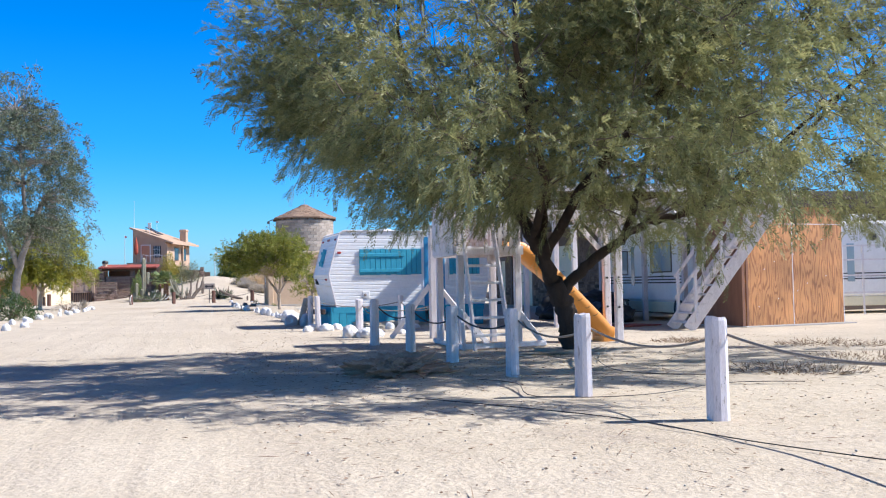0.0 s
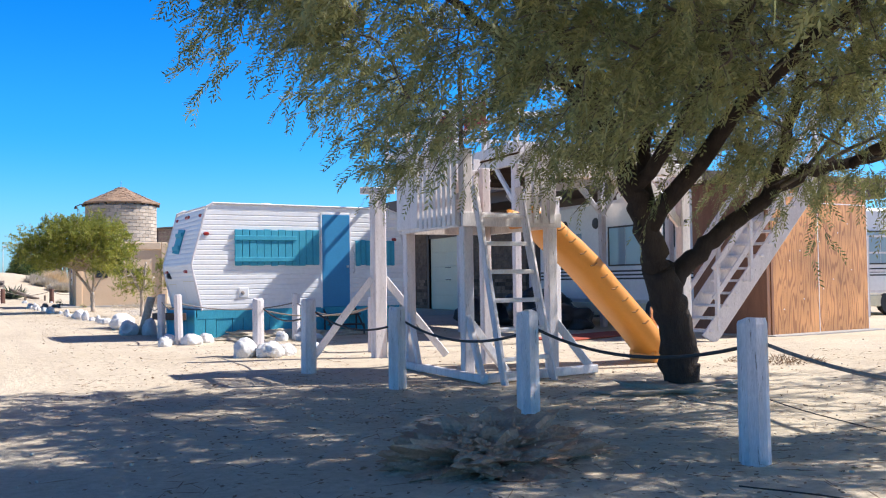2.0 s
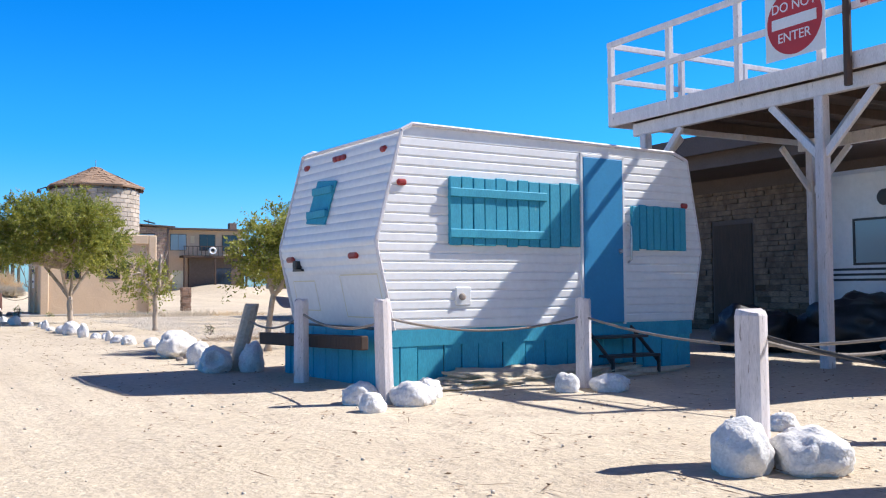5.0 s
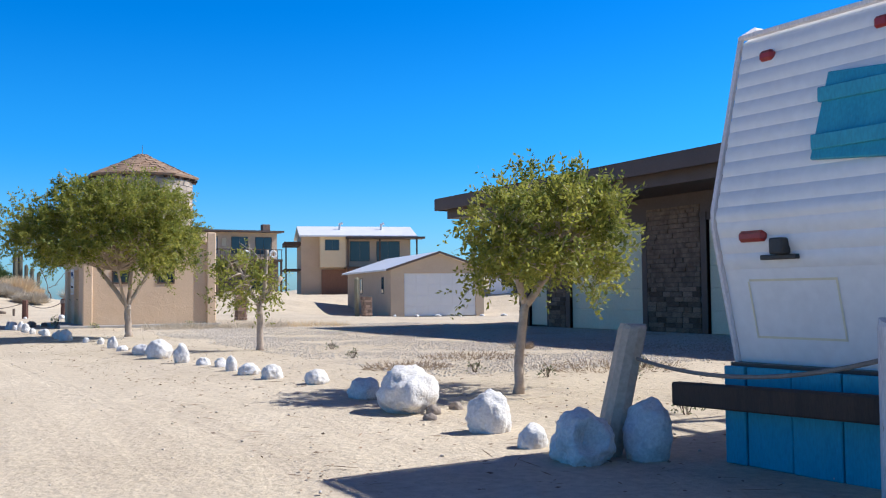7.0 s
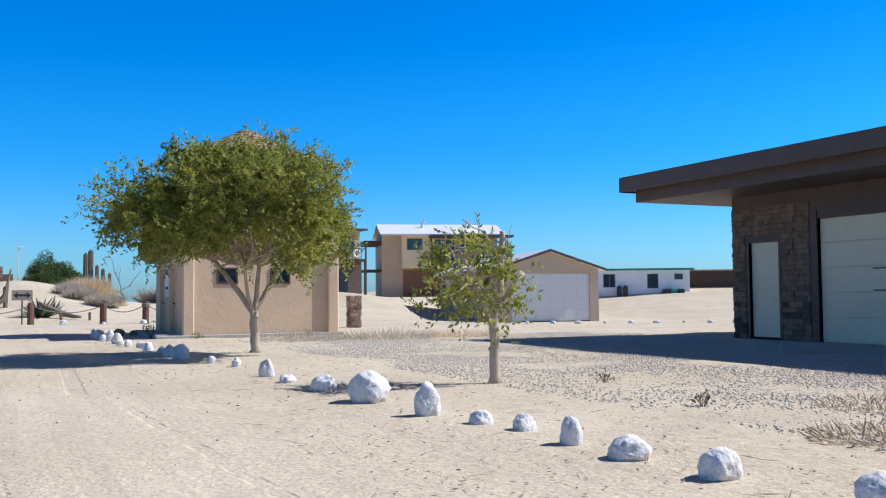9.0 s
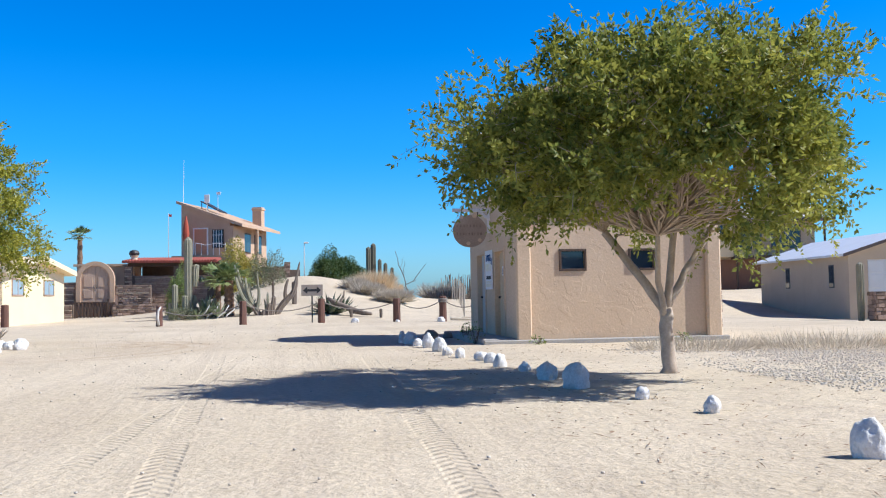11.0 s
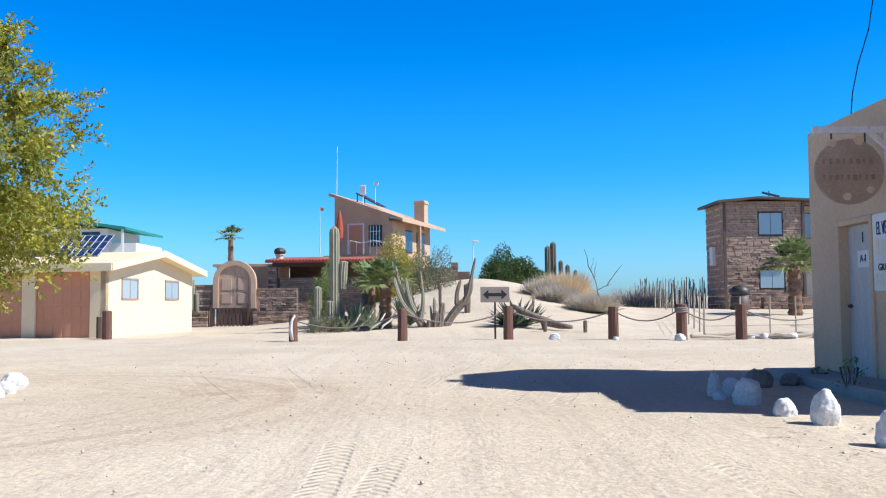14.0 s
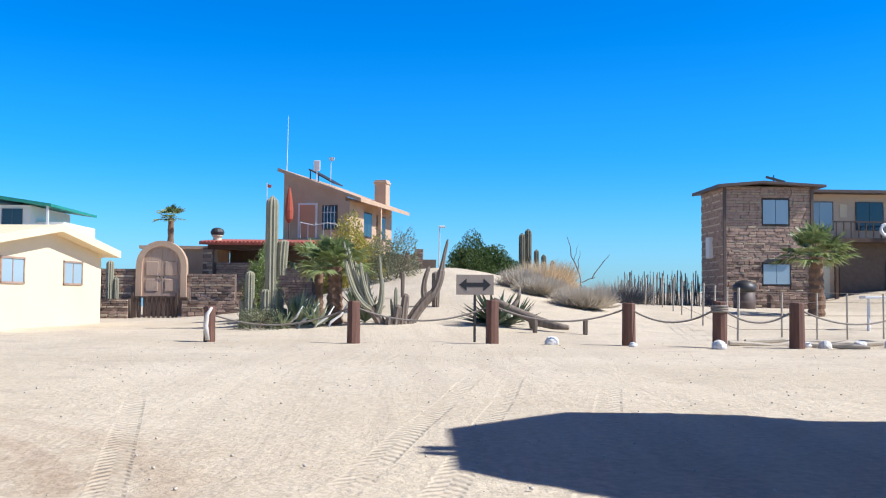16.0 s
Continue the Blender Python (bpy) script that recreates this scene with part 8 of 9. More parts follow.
def agave(name, x, y, n, L, label, seed, z=0.0, material=None, up=0.5):
    z = terrain(x, y)
    rng = np.random.default_rng(seed)
    material = material or L_AGAVE
    a = rng.random(n) * 2 * math.pi
    el = rng.uniform(up - 0.35, up + 0.6, n)
    ax = np.stack([np.cos(a) * np.cos(el), np.sin(a) * np.cos(el), np.sin(el)], 1)
    nrm = np.stack([-np.cos(a) * np.sin(el), -np.sin(a) * np.sin(el), np.cos(el)], 1)
    v, q = kites(np.zeros((n, 3)), ax, nrm, L * rng.uniform(0.7, 1.15, n), L * 0.13)
    v2, q2 = kites(np.zeros((n, 3)) + [0, 0, -0.02], ax, nrm + 0.4 * np.stack([-np.sin(a), np.cos(a), np.zeros(n)], 1), L * 0.95, L * 0.12)
    return solo(name, fast_mesh(name, np.concatenate([v, v2]), np.concatenate([q, q2 + len(v)]), material), material, x, y, z, 0, label, "agave")


# cactus garden before the house
def cardon(name, x, y, cols, label, mat_=CACTUS, z=0.0):
    t = thing(name, x, y, terrain(x, y), 0, label, "cactus")
    for c in cols:
        part("column", column(Mesh(), *c), mat_, t, smooth=False)
    return t


cardon("cardon_cactus", -4.35, 67.3, [(0, 0, -0.1, 3.95, 0.19), (0.3, 0.05, 1.5, 1.05, 0.16, 10, (0.05, 0)), (-0.12, -0.1, -0.1, 1.2, 0.17), (0.25, 0.25, -0.1, 1.2, 0.1)], "tall grey-green ribbed cardon cactus with one arm")
cardon("cardon_cactus", -4.95, 67.2, [(0, 0, -0.1, 1.75, 0.14), (-0.22, 0.1, -0.1, 0.9, 0.1)], "short ribbed cactus column")
cardon("cardon_cactus", -3.75, 67.5, [(0, 0, -0.1, 0.9, 0.13), (0.2, 0.1, -0.1, 0.7, 0.1), (0.42, 0, -0.1, 1.0, 0.11, 9, (0.2, 0)), (-0.25, 0.1, -0.1, 0.6, 0.1)], "low cluster of cactus stems")
fan_palm(-2.49, 67.4, 0, 1.72, 0.2, 30, 1.3, "low fan palm with drooping green fronds", 41, (0.25, 0.55))
fan_palm(-3.12, 69.2, 0, 1.6, 0.12, 20, 1.15, "fan palm behind the cactus bed", 42)
fan_palm(15.65, 75.6, 0.35, 2.35, 0.25, 38, 1.5, "fan palm with shaggy trunk in a ring of stones", 43)
fan_palm(-18.2, 111.3, 0, 6.9, 0.22, 18, 1.3, "tall far palm bent by the wind", 44)
dc = thing("dry_cactus", -0.75, 66.9, 0, 0, "leaning half-dry candelabra cactus with forked arms", "cactus")
dry_stems = [((-0.14, 0, -0.1), (-0.42, 0, 0.45), (-0.8, 0, 0.9), 0.15, 0.6), ((0.3, 0, -0.1), (0.62, 0.05, 0.75), (1.22, 0.1, 1.22), 0.15, 0.7), ((1.12, 0.1, 1.1), (1.36, 0.1, 1.42), (1.39, 0.1, 1.9), 0.11, 0.75),
             ((1.37, 0.1, 1.65), (1.42, 0.1, 2.1), (1.58, 0.1, 2.76), 0.075, 0.35), ((0.92, 0.1, 1.02), (0.8, 0.05, 1.4), (1.04, 0.05, 1.95), 0.085, 0.5), ((0.26, -0.12, -0.1), (0.28, -0.14, 0.6), (0.37, -0.15, 1.15), 0.11, 0.75),
             ((0.1, -0.15, -0.1), (0.08, -0.16, 0.4), (0.18, -0.18, 0.82), 0.13, 0.8), ((-0.1, -0.14, -0.1), (-0.12, -0.16, 0.25), (-0.08, -0.16, 0.5), 0.14, 0.7)]
green_stems = [((-0.74, 0.03, 0.78), (-1.2, 0.05, 1.2), (-1.47, 0.1, 2.65), 0.07, 0.45), ((-0.68, -0.05, 0.78), (-1.1, -0.1, 1.2), (-1.32, -0.1, 2.47), 0.07, 0.5), ((-0.66, 0.1, 0.8), (-1.0, 0.15, 1.2), (-1.14, 0.2, 2.12), 0.075, 0.5),
               ((-0.6, -0.08, 0.8), (-0.87, -0.15, 1.2), (-0.96, -0.2, 2.05), 0.07, 0.5), ((-0.56, 0.05, 0.72), (-0.76, 0.1, 1.1), (-0.8, 0.1, 1.8), 0.07, 0.5), ((-0.66, -0.1, 0.7), (-1.22, -0.2, 1.02), (-1.4, -0.2, 2.15), 0.08, 0.5),
               ((-0.5, 0.0, 0.55), (-0.26, 0.0, 1.0), (-0.43, 0.0, 2.3), 0.06, 0.4), ((-0.46, -0.06, 0.52), (-0.28, -0.1, 0.92), (-0.34, -0.1, 1.6), 0.075, 0.5), ((0.03, 0.05, -0.1), (0.07, 0.06, 0.7), (0.07, 0.06, 1.33), 0.075, 0.5), ((-0.05, 0.05, -0.1), (0.0, 0.1, 0.5), (-0.08, 0.1, 1.0), 0.05, 0.5)]
for group_, skin in ((dry_stems, CACTUS_DRY), (green_stems, CACTUS)):
    for a, b, c, r, tip in group_:
        p0, p1, p2 = Vector(a), Vector(b), Vector(c)
        ring, m = 14, Mesh()
        steps = [i / 14 for i in range(15)]
        for f in steps:
            q = p0.lerp(p1, f).lerp(p1.lerp(p2, f), f)
            d = (p1.lerp(p2, f) - p0.lerp(p1, f)).normalized()
            u = d.cross(Vector((0, 1, 0))).normalized()
            w = d.cross(u)
            rr = 1.3 * r * (1 + (tip - 1) * f) * (1 + 0.05 * math.sin(9 * f + 7 * r)) * (0.45 if f == 1 else 1)
            m.v += [tuple(q + (u * math.cos(6.2832 * j / ring) + w * math.sin(6.2832 * j / ring)) * rr * (1.0 if j % 2 else 0.8)) for j in range(ring)]
        for i in range(14):
            m.f += [(i * ring + j, i * ring + (j + 1) % ring, (i + 1) * ring + (j + 1) % ring, (i + 1) * ring + j) for j in range(ring)]
        m.f += [tuple(range(14 * ring, 15 * ring))]
        part("stem", m, skin, dc)
cardon("cardon_cactus", -13.5, 81.75, [(0, 0, 0.3, 2.25, 0.17), (0.28, 0.0, 0.3, 1.5, 0.12)], "grey-green cactus columns in the stone planter")
for k in range(5):
    cardon("organ_pipe_cactus", 6.8 + (0, 0.42, 0.9, 1.4, 1.9)[k], 97.2 + (k % 2) * 0.3, [(0, 0, -0.2, (3.9, 4.3, 3.1, 2.9, 2.6)[k], (0.2, 0.22, 0.16, 0.16, 0.14)[k])], "dark tall organ-pipe cactus on the dune crest", CACTUS_DARK, 1.75)
bush("dune_bush", 4.3, 97.4, 2.6, 1.9, 14000, L_DARK, "dark green rounded shrub on the dune crest", 51, (0.16, 0.07), 2.1)
bush("dune_bush", 3.7, 97.8, 1.5, 2.6, 6000, L_DARK, "dark green upright shrub on the dune crest", 52, (0.16, 0.07), 2.1)
bush("yellow_shrub", -2.7, 84.0, 1.6, 4.1, 16000, L_YELLOW, "yellow-green flowering shrub before the house", 53, (0.14, 0.06), 0.3)
bush("olive_shrub", -1.0, 80.0, 1.3, 3.5, 7500, L_OLIVE, "grey-green open shrub beside the dune", 54, (0.13, 0.035), 0.6)
bush("green_shrub", -5.2, 71.0, 0.6, 2.3, 5200, L_FEATHER, "bright green feathery shrub behind the cactus", 55, (0.12, 0.03))
bush("green_shrub", -6.9, 25.5, 1.1, 1.1, 5000, L_DARK, "low dark green hedge bush by the road", 56, (0.08, 0.04))
bush("creeper", -4.5, 66.6, 0.75, 0.55, 2600, L_OLIVE, "dry olive-green ground cover at the cactus bed", 57, (0.06, 0.03))
tuft("dry_grass_clump", 5.7, 80.0, 1.3, 1.35, 2600, L_DRY, "tall straw-coloured dune grass", 61, 1.25, 0.8, 0.03)
tuft("dry_grass_clump", 6.9, 84.0, 1.3, 0.7, 1500, L_DRY, "straw-coloured dune grass on the crest", 62, 1.3, 0.8, 0.03)
tuft("brush_clump", 4.8, 75.5, 0.95, 0.8, 3600, L_GREYB, "grey dry brush on the dune slope", 63, 0.75, 1.3, 0.025)
tuft("brush_clump", 6.0, 73.0, 1.1, 0.85, 5000, L_GREYB, "grey dry brush on the dune slope", 64, 0.65, 1.3, 0.025)
tuft("brush_clump", 4.2, 77.0, 0.8, 0.9, 1500, L_GREYB, "grey dry brush on the dune slope", 65, 1.0, 1.2, 0.025)
tuft("brush_clump", 11.8, 92.0, 1.8, 1.5, 1500, L_GREYB, "grey dry brush behind the fence", 66, 0.6, 1.1, 0.03)
ds = thing("dead_sapling", 8.6, 86.0, terrain(8.6, 86) - 0.05, 0, "bare dead sapling with forked twigs", "tree")
rnd = random.Random(5)
for a, b, r in (((0, 0, 0), (-0.35, 0, 1.4), 0.05), ((-0.35, 0, 1.4), (-0.95, 0, 3.2), 0.035), ((-0.2, 0, 0.9), (0.5, 0, 1.2), 0.03), ((0.3, 0, 1.1), (1.2, 0, 2.3), 0.03), ((-0.4, 0, 1.5), (-0.3, 0, 2.5), 0.02), ((0.0, 0, 0.4), (-0.9, 0, 1.0), 0.025), ((-0.6, 0, 2.0), (-0.35, 0.1, 2.8), 0.015)):
    part("branch", Mesh().tube(bent(a, b, rnd, 0, 5, 0.06), [r, r * 0.9, r * 0.75, r * 0.6, r * 0.4], 5), TWIG, ds)
agave("agave", 2.2, 66.6, 46, 1.25, "spiky agave tangle by the fallen trunk", 71)
agave("agave", 2.75, 66.9, 36, 1.0, "spiky agave tangle by the fallen trunk", 72)
agave("agave", -4.0, 66.9, 24, 0.42, "spiky agave at the foot of the cactus", 73)
agave("agave", -3.5, 67.1, 34, 1.05, "pale green upright agave in the cactus bed", 176, material=L_PALE, up=0.95)
agave("agave", -2.95, 66.7, 28, 0.8, "pale green upright agave in the cactus bed", 177, material=L_PALE, up=0.8)
agave("agave", -3.9, 66.5, 24, 0.6, "pale green spiky agave in the cactus bed", 178, material=L_PALE, up=0.7)
agave("agave", -1.6, 67.6, 26, 0.9, "blue-green agave beside the candelabra cactus", 179, material=L_AGAVE, up=0.9)
agave("agave", -2.0, 70.5, 26, 1.0, "upright blue-green agave beside the palm", 74, up=1.0)
agave("agave", -6.4, 43.9, 34, 0.72, "dry grey agave among white stones", 75, material=L_GREYB, up=0.8)
bush("dry_shrub", -7.1, 42.6, 0.9, 0.6, 900, L_GREYB, "low dry shrub among white stones", 76, (0.12, 0.02))
solo("fallen_trunk", Mesh().tube([(0, 0, 0.85), (0.35, -0.1, 0.62), (0.8, -0.25, 0.45), (1.2, -0.55, 0.25), (1.6, -0.9, 0.14), (1.95, -1.15, 0.1)], [0.07, 0.14, 0.12, 0.15, 0.11, 0.07], 10).tube([(0.5, -0.15, 0.55), (0.75, 0.2, 0.9), (0.8, 0.3, 1.2)], [0.09, 0.06, 0.03], 7).tube([(1.0, -0.4, 0.3), (1.1, -0.2, 0.0)], 0.07, 6), CACTUS_DRY, 2.1, 66.2, terrain(3.0, 65.6) - 0.02, 0, "fallen dry cactus trunk on the sand", "log", smooth=True)
for k, (x, y, h) in enumerate(((0.6, 70.5, 1.25), (-0.5, 73, 1.0), (3.1, 64.8, 0.55), (4.45, 64.7, 0.5))):
    zz = terrain(x, y)
    solo("cactus_post", column(Mesh(), 0, 0, -0.1, h, 0.14 if h > 1 else 0.07), CACTUS_DRY, x, y, zz, 0, "short dry cactus stump in the sand", "cactus")
for k, (x, y, r) in enumerate(((6.6, 19.2, 0.9), (9.0, 17.5, 1.5), (8.5, 20.5, 1.3))):
    tuft("dead_brush", x, y, r, 0.15, 700, L_BROWN, "flat brown dead weeds on the gravel", 81 + k, 0, 6.0, 0.012)
tuft("dead_brush", 10.5, 22.0, 0.25, 0.2, 300, L_BROWN, "small round dead weed", 84, 0, 1.0, 0.008)
tuft("dead_brush", 7.7, 38.5, 1.7, 0.34, 1100, L_GREYB, "dry weeds along the wash-house", 85, 0, 1.5, 0.01)
tuft("dead_brush", 10.0, 38.0, 1.8, 0.38, 1100, L_GREYB, "dry weeds along the wash-house", 86, 0, 1.5, 0.01)
tuft("dead_brush", 12.2, 37.6, 1.6, 0.28, 900, L_DRY, "dry straw weeds on the sand", 87, 0, 1.5, 0.01)
for k, (x, y) in enumerate(((4.3, 43.6), (4.2, 42.0), (4.6, 45.2), (5.3, 40.9), (8.6, 41.0))):
    bush("weed", x, y, 0.18, 0.45 if k < 2 else 0.2, 70, L_FEATHER, "small green weed at the wall foot", 90 + k, (0.06, 0.025))
for k, (x, y) in enumerate(((7.3, 16.6), (7.0, 17.9), (8.1, 15.9), (9.4, 17.2), (6.2, 12.9), (6.7, 21.5), (7.4, 24.2))):
    bush("weed", x, y, 0.12, 0.15, 40, L_OLIVE, "small green sprig in the gravel", 140 + k, (0.05, 0.02))
for k, (x, y, r) in enumerate(((9.5, -7.5, 1.3), (11.5, -6.5, 1.6), (13.0, -3.5, 1.5), (11.0, -1.5, 0.9), (12.8, -8.5, 1.4))):
    tuft("dead_brush", x, y, r, 0.12, 800, LITTER, "flat litter of dry twigs on the sand", 100 + k, 0, 12.0, 0.01, "brush", "stuff")
mound = Mesh().lump((0.72, 0.5, 0.24), 5, 5, 0.6, 0.1, 2.6)
rnd = random.Random(44)
for k in range(320):
    a, q = rnd.uniform(0, 6.28), math.sqrt(rnd.random())
    s = rnd.uniform(0.008, 0.026) * (1.2 - 0.6 * q)
    clod = Mesh().lump((s, s * rnd.uniform(0.6, 1.2), s * 0.8), k, 1, 0.5, 0.3)
    cx, cy, cz = 0.8 * q * math.cos(a), 0.55 * q * math.sin(a), 0.24 * math.sqrt(max(0, 1 - q * q)) - 0.2 * s
    mound.add([(p[0] + cx, p[1] + cy, p[2] + cz) for p in clod.v], clod.f)
solo("litter_mound", mound, MULCH, 4.25, -5.9, -0.02, 10, "dark mound of leaf litter and soil under the tree", "mound", smooth=False)
tuft("litter_brush", 4.25, -5.9, 0.8, 0.12, 310, L_BROWN, "dry twigs strewn over the litter mound", 120, 0.05, 9.0, 0.006, "brush heap")
mound = Mesh().lump((0.8, 0.6, 0.1), 6, 4, 0.6, 0.15, 2.6)
solo("earth_mound", mound, SAND, 7.75, -3.5, -0.03, 0, "low mound of grey earth round the trunk", "mound", smooth=True)


# ---- painted rocks along the track ----
def rock(x, y, rx, rz, seed, material=ROCKW, label="white-painted rock lining the sandy track", flat=0.55):
    rx, rz = rx * 0.6, rz * 0.68
    m = Mesh().lump((rx, rx * random.Random(seed).uniform(0.75, 1.0), rz), seed, 4, 0.3 if 0.28 < rx and flat < 0.6 else 0.2, flat, 1.25 if flat < 0.6 else 1.8)
    return solo("painted_rock", m, material, x, y + rx * 0.5, -0.03, (seed * 47) % 360, label, "rock", "painted rocks along the track", smooth=True)


ROCKS = [(2.82, 43.8, 0.16, 0.26), (3.0, 43.75, 0.2, 0.2), (2.74, 43.35, 0.12, 0.1), (2.88, 42.75, 0.26, 0.28), (2.9, 41.75, 0.2, 0.18), (3.03, 41.1, 0.22, 0.3), (3.07, 39.9, 0.24, 0.26), (3.0, 38.6, 0.17, 0.15), (3.1, 37.9, 0.17, 0.18), (3.32, 37.1, 0.24, 0.15), (3.3, 36.3, 0.2, 0.18), (3.23, 35.4, 0.18, 0.22), (3.37, 34.5, 0.17, 0.15), (3.33, 33.2, 0.24, 0.24), (3.37, 32.1, 0.28, 0.29)]
ROCKS2 = [(3.71, 31.0, 0.14, 0.13), (3.85, 29.7, 0.15, 0.16), (3.71, 27.2, 0.19, 0.28), (3.74, 26.2, 0.2, 0.14), (3.9, 25.1, 0.26, 0.2), (3.93, 23.6, 0.46, 0.34), (4.0, 22.25, 0.21, 0.31), (4.14, 21.4, 0.19, 0.15), (4.27, 20.86, 0.17, 0.16), (4.2, 20.05, 0.16, 0.23), (4.25, 19.35, 0.25, 0.17), (4.31, 18.5, 0.24, 0.2), (4.56, 17.5, 0.3, 0.19), (4.44, 15.8, 0.32, 0.22)]
ROCKS3 = [(4.27, 12.95, 0.3, 0.32), (4.12, 12.15, 0.2, 0.18), (4.56, 11.4, 0.34, 0.4), (4.35, 7.45, 0.32, 0.2), (4.75, 7.15, 0.36, 0.22), (5.1, 7.55, 0.26, 0.2), (6.55, 7.25, 0.26, 0.2), (6.95, 7.05, 0.34, 0.18), (7.3, 7.4, 0.22, 0.14), (4.88, 3.3, 0.36, 0.3), (5.22, 3.1, 0.42, 0.26), (5.55, 3.45, 0.3, 0.2), (6.3, 4.3, 0.2, 0.15), (4.2, 6.9, 0.24, 0.18)]
hollow = Mesh().lump((0.22, 0.21, 0.2), 33, 5, 0.18, 0.7, 1.4)
pit, heart = Vector((-0.28, -0.9, 0.3)).normalized(), Vector((0, 0, 0.14))
hollow.v = [tuple(heart + (Vector(p) - heart) * (1 - 0.9 * max(0.0, min(1.0, ((Vector(p) - heart).normalized().dot(pit) - 0.84) / 0.035)))) for p in hollow.v]
solo("painted_rock", hollow, ROCKW, 4.1, 11.6, -0.03, 0, "white-painted hollow rock with a dark hole beside the leaning post", "rock", "painted rocks along the track", smooth=True)
rock(4.3, 14.35, 0.58, 0.36, 200, label="large round white-painted boulder with a pitted top", flat=0.8)
for i, (x, y, a, b) in enumerate(ROCKS + ROCKS2 + ROCKS3):
    rock(x, y, a, b, i + 1)
for i, (x, y, a) in enumerate(((-5.77, 41.0, 0.2), (-5.9, 42.3, 0.24), (-6.1, 43.5, 0.2), (-6.1, 44.5, 0.26), (-5.86, 44.7, 0.22), (-6.9, 43.2, 0.25), (-6.3, 40.0, 0.18), (-7.3, 41.2, 0.22), (-6.05, 45.3, 0.3), (-5.8, 44.2, 0.24), (-6.4, 44.9, 0.26), (-6.6, 44.0, 0.2))):
    rock(x, y, a, a * 0.8, i + 60)
for i in range(14):
    rock(-5.75 + 0.25 * math.sin(i * 2.1) + (0.9 if i < 2 else 0), 14.0 + i * 1.85, 0.26 + 0.08 * math.sin(i * 3.3), 0.22, i + 80)
for i, (x, y, a) in enumerate(((3.65, 44.7, 0.28), (4.1, 44.9, 0.2))):
    rock(x, y, a, a * 0.9, i + 110, ROCKG, "unpainted grey rock at the wash-house corner")
for i, (x, y, a) in enumerate(((4.4, 14.2, 0.14), (4.75, 14.4, 0.12), (4.2, 13.9, 0.1))):
    rock(x, y, a, a * 0.7, i + 120, ROCKG, "small grey stone beside the big painted rock")
for i, (x, y, a) in enumerate(((4.7, 60.4, 0.16), (3.0, 61.2, 0.28), (6.4, 59.6, 0.3), (9.0, 60.2, 0.25), (9.9, 60.4, 0.25), (10.6, 60.3, 0.3), (8.7, 60.5, 0.2), (11.0, 61.0, 0.2))):
    rock(x, y, a, a * 0.7, i + 130, ROCKW, "whitish rock at the foot of the bollards")
for i in range(12):
    a = i * math.pi / 6
    rock(16.6 + 0.8 * math.cos(a), 77.6 + 0.7 * math.sin(a), 0.2, 0.16, i + 150, ROCKG, "stone of the ring round the palm").location.z = 0.3
for i in range(10):
    x, y = 20 + i * 0.9, 47.5 - i * 0.55
    rock(x, y, 0.13 + 0.07 * ((i * 7) % 3), 0.12, i + 170, ROCKW, "pale stone along the far drive")


# ---- white posts with rope ----
def fence_post(x, y, h, r, seed, lean=(0, 0), material=PINK_WOOD, label="weathered white timber post with rope notch", name="fence_post", group="white roped posts"):
    rnd = random.Random(seed)
    m = Mesh()
    n = 10
    k = [(r * rnd.uniform(0.9, 1.08)) for _ in range(n)]
    rings = [(-0.1, 1.04), (0.05, 1.03), (h * 0.5, 1.0), (h - 0.03, 0.98), (h, 0.88)]
    for z, s in rings:
        for j in range(n):
            a = 2 * math.pi * j / n
            m.v.append((k[j] * s * math.cos(a) + lean[0] * z, k[j] * s * math.sin(a) + lean[1] * z, z + (rnd.uniform(-0.015, 0.015) if z == h else 0)))
    for i in range(len(rings) - 1):
        m.f += [(i * n + j, i * n + (j + 1) % n, (i + 1) * n + (j + 1) % n, (i + 1) * n + j) for j in range(n)]
    m.f += [tuple(reversed(range(n))), tuple(range((len(rings) - 1) * n, len(rings) * n))]
    return solo(name, m, material, x, y, 0, rnd.uniform(0, 90) if lean == (0, 0) else 0, label, "post", group)


def rope(a, b, sag, name="rope", material=ROPE, label="slack weathered rope between posts", r=0.013):
    a, b = Vector(a), Vector(b)
    pts = [a.lerp(b, i / 14) - Vector((0, 0, sag * (1 - (2 * i / 14 - 1) ** 2))) for i in range(15)]
    return solo(name, Mesh().tube(pts, r, 6), material, label=label, category="rope")


WP = [(6.3, -14.6, 0.95), (6.1, -11.3, 0.9), (5.66, -9.25, 0.88), (5.66, -6.72, 0.88), (5.42, -4.37, 0.88), (5.25, -1.9, 0.87), (4.95, 0.3, 0.93), (5.12, 3.55, 0.9)]
for i, (x, y, h) in enumerate(WP):
    fence_post(x, y, h, 0.095, i + 1)
for (x0, y0, h0), (x1, y1, h1) in zip(WP, WP[1:]):
    rope((x0 + 0.08, y0, h0 - 0.15), (x1 + 0.08, y1, h1 - 0.15), 0.16, material=CABLE if y0 > -9 else ROPE)
fence_post(4.55, 7.45, 0.95, 0.085, 31, (-0.03, 0))
fence_post(4.55, 9.65, 0.93, 0.085, 32)
fence_post(6.9, 7.5, 0.93, 0.085, 33)
fence_post(4.42, 11.74, 0.86, 0.1, 34, (0.24, -0.05), material=GREYB, label="leaning grey weathered post among rocks")
fence_post(7.05, 3.5, 0.88, 0.085, 35)
rope((4.55, 7.45, 0.78), (6.9, 7.5, 0.75), 0.14)
rope((4.55, 7.45, 0.75), (4.55, 9.65, 0.78), 0.12)
